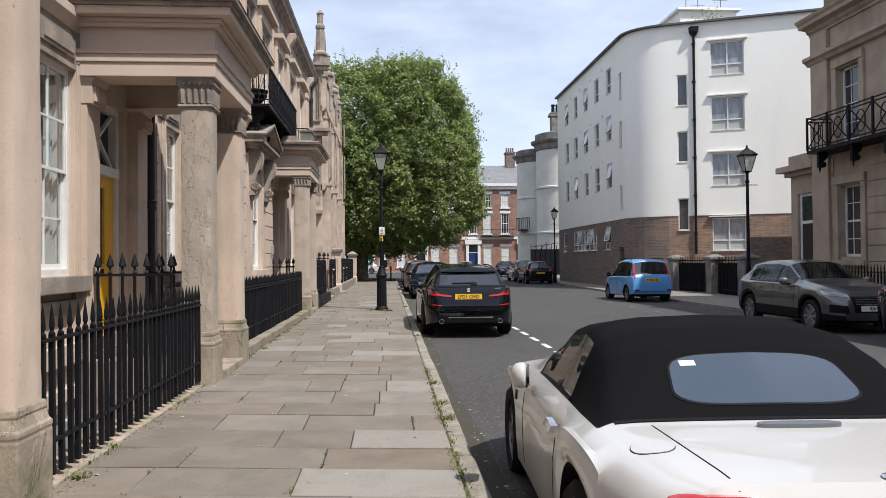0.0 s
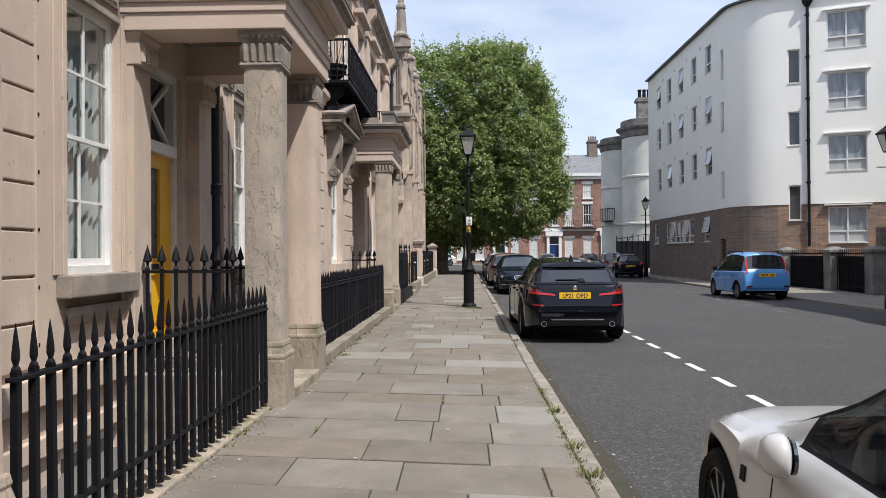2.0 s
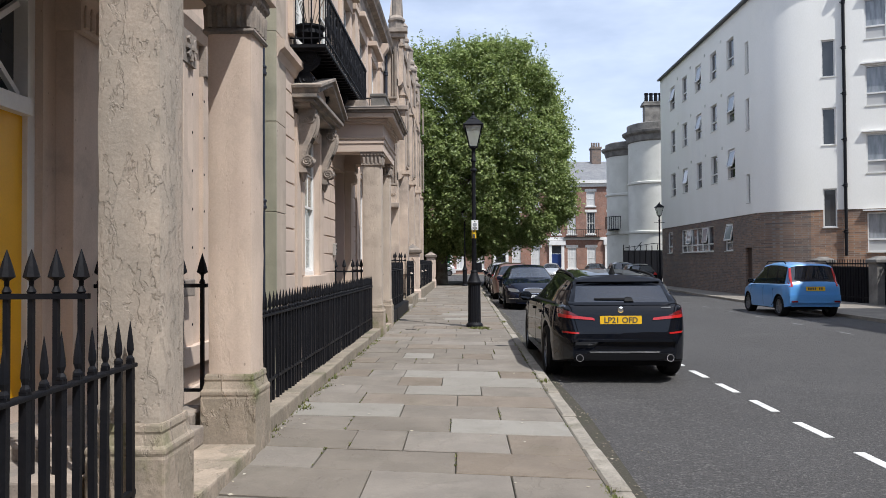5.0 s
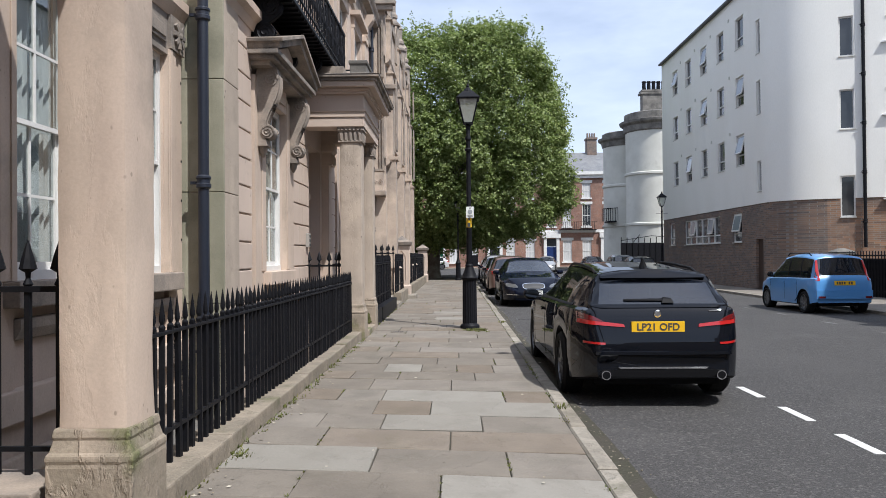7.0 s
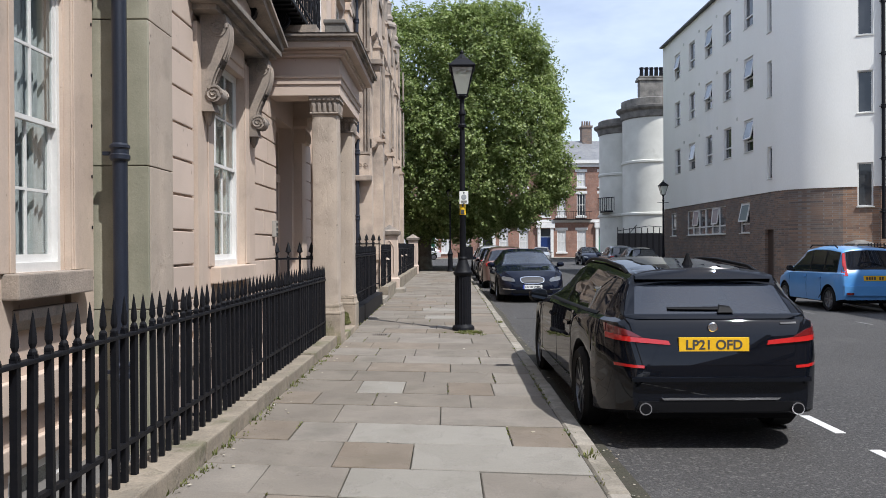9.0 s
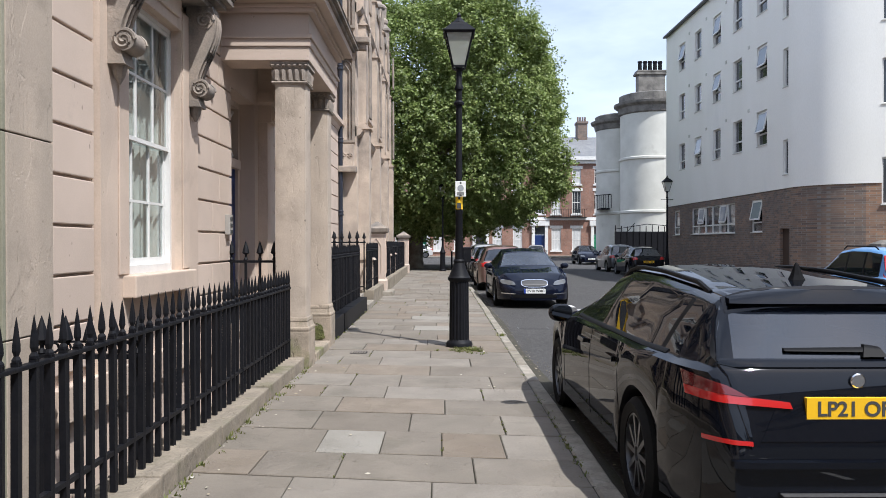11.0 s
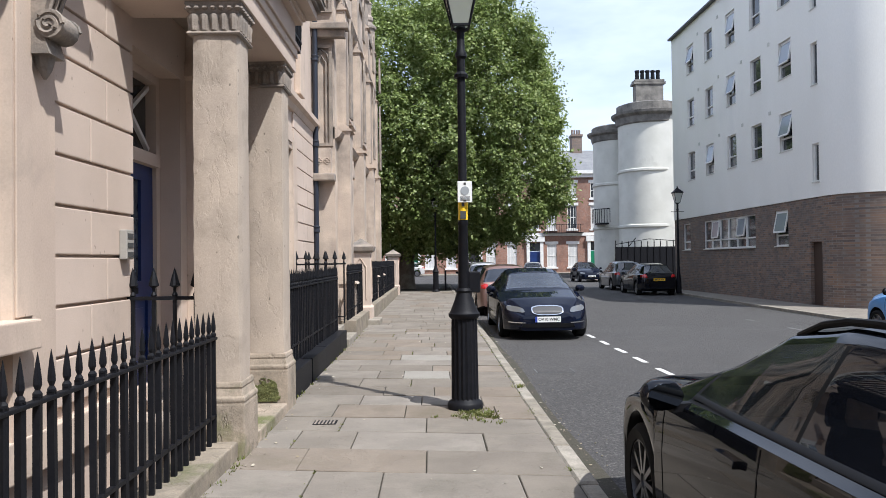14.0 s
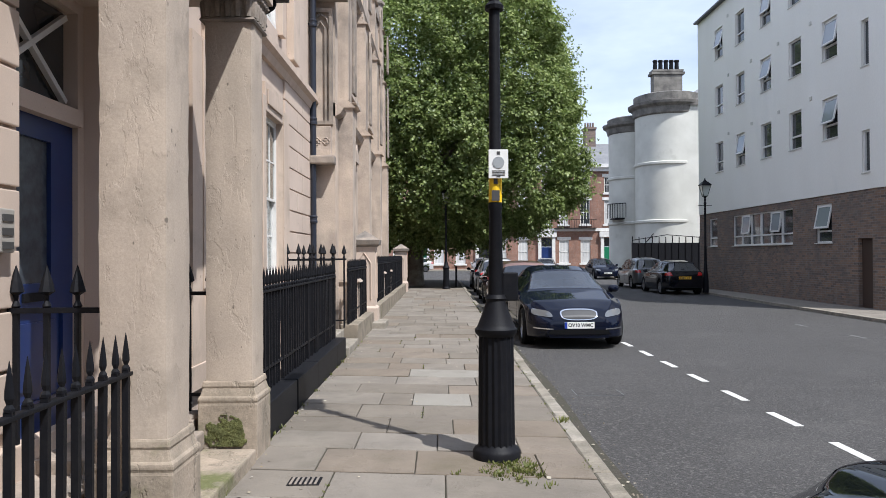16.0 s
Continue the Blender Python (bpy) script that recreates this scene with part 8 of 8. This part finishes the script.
# ---------------------------------------------------------------- street lamps, sign
def street_lamp(x, y, z, h, label, pedestal=True):
    ob = thing("street_lamp", label, "street lamp", (x, y, z), group="lantern lamp posts")
    if pedestal:
        b = Mesh()
        b.lathe([(0.185, 0), (0.185, 0.05), (0.17, 0.075), (0.145, 0.09), (0.135, 0.11)], sides=24)
        b.done("foot", IRON, ob, smooth=True)
        b = Mesh().lathe([(0.142, 0.1), (0.135, 0.9), (0.13, 0.94)], sides=36, flute=0.07)
        b.done("fluted_base", IRON, ob)
        b = Mesh().lathe([(0.14, 0.93), (0.16, 0.955), (0.165, 0.985), (0.15, 1.0), (0.14, 1.02), (0.10, 1.12), (0.075, 1.2), (0.085, 1.22), (0.07, 1.25)], sides=24)
        b.done("shoulder", IRON, ob, smooth=True)
    else:
        Mesh().lathe([(0.13, 0), (0.12, 0.5), (0.08, 0.9), (0.06, 1.25)], sides=16).done("base", IRON, ob, smooth=True)
    p_ = Mesh().lathe([(0.06, 1.2), (0.048, 1.9), (0.056, 1.92), (0.046, 1.98), (0.042, h - 1.1), (0.06, h - 1.08), (0.06, h - 1.04), (0.04, h - 1.0), (0.04, h - 0.82), (0.07, h - 0.8), (0.05, h - 0.76)], sides=14)
    p_.done("post", IRON, ob, smooth=True)
    c = Mesh().tube([(-0.3, 0, h - 1.15), (0.3, 0, h - 1.15)], 0.014, 6) if not pedestal else Mesh().lathe([(0.07, h - 1.3), (0.075, h - 1.27), (0.05, h - 1.24)], sides=12)
    c.done("ladder_bar" if not pedestal else "collar", IRON, ob)
    fr = Mesh()
    z0, z1 = h - 0.76, h - 0.3
    for a, b in ((1, 1), (1, -1), (-1, -1), (-1, 1)):
        fr.tube([(a * 0.085, b * 0.085, z0), (a * 0.19, b * 0.19, z1)], 0.012, 6)
    for q, z in ((0.085, z0), (0.19, z1)):
        fr.box(-q, q, -q - 0.012, -q + 0.012, z - 0.012, z + 0.012).box(-q, q, q - 0.012, q + 0.012, z - 0.012, z + 0.012).box(-q - 0.012, -q + 0.012, -q, q, z - 0.012, z + 0.012).box(q - 0.012, q + 0.012, -q, q, z - 0.012, z + 0.012)
    fr.done("lantern_frame", IRON, ob)
    gl = Mesh()
    for a, b in (((1, 1), (1, -1)), ((1, -1), (-1, -1)), ((-1, -1), (-1, 1)), ((-1, 1), (1, 1))):
        gl.add([(a[0] * 0.084, a[1] * 0.084, z0), (b[0] * 0.084, b[1] * 0.084, z0), (b[0] * 0.188, b[1] * 0.188, z1), (a[0] * 0.188, a[1] * 0.188, z1)], [(0, 1, 2, 3)])
    gl.done("lantern_glass", LAMPGLASS, ob)
    r_ = Mesh().lathe([(0.22, z1), (0.225, z1 + 0.02), (0.12, z1 + 0.13), (0.11, z1 + 0.15)], square=True)
    r_.lathe([(0.1, z1 + 0.13), (0.11, z1 + 0.16), (0.06, z1 + 0.21), (0.025, z1 + 0.25), (0.035, z1 + 0.27), (0.004, z1 + 0.33)], sides=12)
    r_.done("lantern_roof", IRON, ob, bevel=0.006)
    return ob


lp = street_lamp(-0.1, 21.2, 0.0, 4.75, "black cast iron street lamp with a fluted base and glass lantern")
street_lamp(-0.25, 50.0, 0.0, 4.75, "black cast iron street lamp under the tree")
street_lamp(10.75, 47.0, -0.085, 4.85, "black cast iron street lamp beside the brick wall", False)
street_lamp(10.55, 20.8, -0.085, 4.75, "black cast iron street lamp before the forecourt", False)
sg = thing("street_sign", "white notice plate strapped to the lamp post", "sign", (-0.08, 21.13, 2.25))
Mesh().box(-0.075, 0.075, -0.006, 0.006, -0.11, 0.11).done("plate", SIGNWHITE, sg, bevel=0.003)
q = Mesh()
q.lathe([(0.03, 0.0), (0.045, 0.0), (0.045, 0.002), (0.03, 0.002)], sides=18)
q.v = [(a, -0.008 - z, b + 0.01) for a, b, z in q.v]
q.done("round_mark", material("grey print", (0.3, 0.32, 0.33), 0.6), sg)
q = Mesh().box(-0.012, 0.012, -0.0085, -0.0065, 0.07, 0.095)
for i in range(4):
    q.box(-0.05, 0.05, -0.0085, -0.0065, -0.055 - i * 0.012, -0.05 - i * 0.012)
q.box(-0.015, 0.015, -0.0085, -0.0065, -0.1, -0.088)
q.done("print", INK, sg)
Mesh().box(-0.05, 0.05, 0.006, 0.1, -0.02, 0.02).done("strap", IRON, sg)
yb = thing("parking_tag", "yellow and black tag wrapped round the lamp post", "sign", (-0.1, 21.2, 2.0))
Mesh().lathe([(0.05, 0.02), (0.05, 0.17)], sides=12).done("yellow_band", SIGNYELLOW, yb)
Mesh().lathe([(0.052, -0.04), (0.052, 0.02)], sides=12).done("lower_band", SIGNYELLOW, yb)
Mesh().box(-0.03, 0.03, -0.058, -0.045, -0.03, 0.05).done("lower_print", INK, yb)
Mesh().box(-0.015, 0.015, -0.056, -0.045, 0.1, 0.14).done("upper_print", INK, yb)
bx = thing("bin_bracket", "small black box clamped to the lamp post", "box", (-0.1 + 0.1, 21.22, 1.32))
Mesh().box(-0.05, 0.07, -0.05, 0.05, -0.12, 0.1).done("box", IRON, bx, bevel=0.012)
cv = thing("drain_cover", "small rusty iron cover set in the paving", "drain cover", (-1.47, 20.6, 0.0))
Mesh().box(-0.11, 0.11, -0.09, 0.09, -0.02, 0.004).done("frame", IRON, cv, bevel=0.002)
for i in range(6):
    Mesh().box(-0.095 + i * 0.034, -0.078 + i * 0.034, -0.08, 0.08, 0.004, 0.008).done("slat", SOOT, cv)
bp = thing("bollard", "short black iron bollard on the footway", "bollard", (0.25, 51.5, 0))
Mesh().lathe([(0.05, 0), (0.05, 0.95), (0.06, 0.97), (0.03, 1.02)], sides=10).done("post", IRON, bp)

# ---------------------------------------------------------------- paving: flags and kerb stones
fm = {}


def flag_mesh(w, d, h=0.03, name="flag", mat=FLAG, bev=0.007, skew=0.0):
    key = (round(w, 2), round(d, 2), name)
    if key not in fm:
        me = bpy.data.meshes.new(name)
        a, b = key[0] / 2 - 0.0045, key[1] / 2 - 0.010
        v = [(-a, -b, -h), (a, -b, -h), (a, b, -h), (-a, b, -h), (-a, -b, -bev), (a, -b, -bev), (a, b, -bev), (-a, b, -bev),
             (-a + bev, -b + bev, 0), (a - bev, -b + bev, 0), (a - bev, b - bev, 0), (-a + bev, b - bev, 0)]
        f = [(0, 1, 5, 4), (1, 2, 6, 5), (2, 3, 7, 6), (3, 0, 4, 7), (4, 5, 9, 8), (5, 6, 10, 9), (6, 7, 11, 10), (7, 4, 8, 11), (8, 9, 10, 11)]
        me.from_pydata([(p, q + skew * p, z) for p, q, z in v], [], f)
        me.materials.append(mat)
        fm[key] = me
    return fm[key]


# courses of the footway: where each begins and the joints across it
COURSES_NEAR = [(4.98, -1.34, -0.36), (5.53, -0.77, -0.19), (6.11, -1.37, -0.62, 0.3), (6.72, -0.92, -0.04), (7.28, -1.4, -0.47, 0.0), (7.95, -0.8, -0.43, 0.07),
                (8.66, -1.4, -0.42, 0.12), (9.14, -0.98, -0.03), (9.78, -1.41, -0.4), (10.35, -1.24, -0.81, 0.01), (10.98, -1.36, -0.46), (11.55, -0.94, -0.01),
                (12.17, -1.41, -0.41), (12.76, -1.53, -0.99, -0.15), (13.33, -1.12, -0.6), (13.95, -1.55, -1.1, 0.11), (14.54, -1.3, -0.42)]
COURSES_FAR = [(15.2, -1.6, -1.04, -0.15), (15.76, -1.26, -0.8, -0.36, 0.09), (16.4, -1.4, -0.62, 0.14), (17.02, -1.3, -0.33), (17.63, -1.54, -0.91, 0.04), (18.2, -1.31, -0.8, 0.17),
               (18.88, -1.46, -0.49), (19.52, -1.63, -1.12, 0.0), (20.16, -1.3, -0.5), (20.77, -1.45, -0.72, 0.2), (21.4, -1.23, -0.56, 0.1), (21.96, -1.01, -0.42),
               (22.56, -1.35, -0.71), (23.18, -1.17, -0.83, -0.21), (23.82, -1.49, -0.44), (24.42, -1.08, -0.1), (25.0, -0.94, 0.05)]
SKEW = -0.125                              # the courses run slightly askew to the kerb
rnd = random.Random(11)
courses = [(round(4.98 - 0.6 * k, 2), rnd.uniform(-1.6, -0.9), rnd.uniform(-0.5, 0.1)) for k in range(11, 0, -1)] + COURSES_NEAR + COURSES_FAR
y = 25.6
while y < 50:
    x, cut = -1.98 + rnd.uniform(0.4, 1.0), []
    while x < 0.2:
        cut.append(round(x, 2))
        x += rnd.uniform(0.45, 1.1)
    courses.append((round(y, 2), *cut))
    y += rnd.choice((0.55, 0.6, 0.65)) * (1 if y < 32 else 1.5)
courses.append((round(y, 2),))
PALE = {(11.55, 0), (10.98, 2), (13.33, 2), (13.95, 2), (12.76, 2), (7.95, 3), (15.76, 1), (5.53, 2)}
joints = []
for row, nxt in zip(courses, courses[1:]):
    y0, y1 = row[0], nxt[0]
    xs_ = [-1.98, *row[1:], 0.56]
    for i, (xa, xb) in enumerate(zip(xs_, xs_[1:])):
        xc, w, d = (xa + xb) / 2, round(xb - xa, 2), round(y1 - y0, 2)
        roll = rnd.random()
        mt, nm = (FLAGPALE, "flag pale") if (y0, i) in PALE or roll < 0.03 else ((FLAGBROWN, "flag brown") if roll > 0.76 else (FLAG, "flag"))
        share("flag", flag_mesh(w, d, 0.03, nm, mt, 0.006, SKEW), pavement, pose(xc, (y0 + y1) / 2 + SKEW * (xc + 0.7), rnd.uniform(-0.004, 0.005), rnd.uniform(-0.4, 0.4), rnd.uniform(-0.4, 0.4), rnd.uniform(-0.3, 0.3)))
        joints.append((xa, y0 + SKEW * (xa + 0.7), w, d))
kb = tagged(new("kerb"), "row of long worn kerb stones beside the road", "kerb", kind="structure")
y = -2.0
while y < 62:
    d = rnd.choice((0.9, 1.05, 1.2))
    share("kerb_stone", flag_mesh(0.15, d, 0.3, "kerb_stone", KERB, 0.016), kb, pose(0.635 + rnd.uniform(-0.006, 0.006), y + d / 2, rnd.uniform(-0.006, 0.004), rnd.uniform(-0.4, 0.4), rnd.uniform(-1, 1), rnd.uniform(-0.3, 0.3)))
    y += d
gt = Mesh()
for i in range(60):
    gt.add([(0.715, -2 + i, -0.094), (0.86 + 0.03 * math.sin(i), -2 + i, -0.0955), (0.86 + 0.03 * math.sin(i + 1), -1 + i, -0.0955), (0.715, -1 + i, -0.094)], [(0, 1, 2, 3)])
tagged(gt.done("gutter", JOINT), "strip of dirt and grit along the kerb", "gutter", kind="structure")

mh = thing("utility_cover", "small iron utility cover set in the road", "drain cover", (1.35, 24.4, road_z(1.35)))
Mesh().box(-0.28, 0.28, -0.2, 0.2, -0.02, 0.004).done("frame", LEAD, mh, bevel=0.002)
Mesh().box(-0.265, 0.265, -0.185, 0.185, 0.004, 0.007).done("lid", ASPHALT, mh)

# ---------------------------------------------------------------- weeds, moss, litter
def tuft(m, x, y, z, n, r, h, rng):
    for i in range(n):
        a = rng.uniform(0, 6.28)
        q = rng.uniform(0, r)
        b = Vector((x + q * math.cos(a), y + q * math.sin(a), z))
        d = Vector((math.cos(a) * 0.5, math.sin(a) * 0.5, 1)) * h * rng.uniform(0.4, 1)
        s = Vector((-math.sin(a), math.cos(a), 0)) * 0.007
        m.add([b - s, b + s, b + d * 0.6 + s * 0.8, b + d], [(0, 1, 2, 3)])


rng = random.Random(21)
m = Mesh()
for x, y, r, n in ((-0.03, 21.0, 0.22, 260), (0.1, 20.9, 0.15, 120), (-1.95, 18.2, 0.1, 60), (-1.9, 12.0, 0.1, 60), (-1.96, 3.9, 0.16, 160), (-1.92, 4.9, 0.1, 90), (-1.95, 10.4, 0.08, 60)):
    tuft(m, x, y, 0.0, n, r, 0.026, rng)
for i in range(190):
    y = rng.uniform(4, 9.5) if i < 90 else rng.uniform(3, 40)
    tuft(m, 0.56 + rng.uniform(-0.012, 0.012), y, -0.008, 9, 0.06, 0.024, rng)
for i in range(26):
    tuft(m, rng.gauss(-0.03, 0.16), rng.gauss(20.75, 0.12), -0.002, 14, 0.06, 0.035, rng)
for y, n in ((6.4, 60), (7.1, 40), (8.3, 50), (13.6, 40), (22.4, 40)):
    tuft(m, 0.6, y, -0.01, n, 0.09, 0.06, rng)
for i in range(90):
    y = rng.uniform(3, 30)
    tuft(m, -1.97 + rng.uniform(-0.02, 0.03), y, 0.0, 8, 0.05, 0.045, rng)
for x, y, w, d in joints:
    if rng.random() < 0.35 and y < 30:
        for k in range(4):
            tuft(m, x, y + rng.uniform(0, d), -0.004, 4, 0.015, 0.02, rng)
for i in range(60):
    tuft(m, -1.95 + rng.uniform(-0.03, 0.05), rng.uniform(10.7, 19.3), -0.002, 7, 0.05, 0.03, rng)
tagged(m.done("weeds", WEED), "small green weeds in the paving joints and kerb", "weeds", kind="stuff")
m = Mesh()
for i in range(420):
    side = rng.random()
    x, y = (rng.uniform(-1.95, -1.75), rng.uniform(3, 32)) if side < 0.45 else ((rng.uniform(0.73, 0.9), rng.uniform(3, 40)) if side < 0.8 else (rng.uniform(-1.8, 0.5), rng.uniform(4, 30)))
    z = -0.09 if x > 0.7 else 0.002
    a, s = rng.uniform(0, 6.28), rng.uniform(0.008, 0.022)
    u, w = Vector((math.cos(a), math.sin(a), 0)) * s, Vector((-math.sin(a), math.cos(a), 0.3)) * s * 0.6
    c = Vector((x, y, z + 0.006))
    m.add([c - u, c + w, c + u, c - w], [(0, 1, 2, 3)])
tagged(m.done("litter", material("dry leaf litter", (0.25, 0.2, 0.12), 0.9, second=(0.45, 0.42, 0.36), scale=9)), "bits of dry leaf and litter on the ground", "litter", kind="stuff")
m = Mesh()
for i in range(1500):
    if i < 620:
        x, y, z = -1.99 + abs(rng.gauss(0, 0.09)), rng.uniform(3.0, 8.5), 0.0
    elif i < 900:
        x, y, z = -1.97 + abs(rng.gauss(0, 0.05)), rng.uniform(8.5, 32), 0.0
    else:
        x, y, z = 0.73 + abs(rng.gauss(0, 0.16)), rng.uniform(2, 40), -0.097
    r = rng.uniform(0.004, 0.012)
    m.add([(x - r, y, z + r * 0.3), (x, y - r, z + r * 0.2), (x + r, y, z + r * 0.3), (x, y + r, z + r * 0.2), (x, y, z + r), (x, y, z - r * 0.4)],
          [(0, 1, 4), (1, 2, 4), (2, 3, 4), (3, 0, 4), (1, 0, 5), (2, 1, 5), (3, 2, 5), (0, 3, 5)])
tagged(m.done("grit", material("pale grit", (0.24, 0.205, 0.16), 0.95, second=(0.13, 0.115, 0.085), scale=25)), "loose grit and pebbles at the wall foot and gutter", "grit", kind="stuff")
m = Mesh()
nx_, nz_ = 70, 46
grow = {}
for i in range(nx_ + 1):
    for j in range(nz_ + 1):
        u_, v_ = i / nx_ * 2 - 1, j / nz_
        grow[i, j] = 0.75 - u_ * u_ - 0.9 * (v_ - 0.25) ** 2 + 0.6 * noise.noise((u_ * 2.6, v_ * 3.4, 1.7)) + 0.35 * noise.noise((u_ * 9, v_ * 9, 4.1))
for i in range(nx_):
    for j in range(nz_):
        if min(grow[i, j], grow[i + 1, j], grow[i, j + 1], grow[i + 1, j + 1]) > 0.2:
            pts = [(-2.155 + 0.21 * (p / nx_ * 2 - 1), 21.131 - 0.012 * min(grow[p, q_], 1) - 0.004 * rng.random(), 0.11 + 0.24 * q_ / nz_) for p, q_ in ((i, j), (i + 1, j), (i + 1, j + 1), (i, j + 1))]
            m.add(pts + [(p, 21.14, z) for p, _, z in pts], [(0, 1, 2, 3), (0, 4, 5, 1), (1, 5, 6, 2), (2, 6, 7, 3), (3, 7, 4, 0)])
tagged(m.done("moss", material("green moss", (0.125, 0.13, 0.045), 1.0, second=(0.08, 0.085, 0.03), scale=20, grain=0.3, grain_scale=160, bump=0.01, bump_scale=120)), "patch of bright green moss on the damp pier base", "moss", kind="stuff")
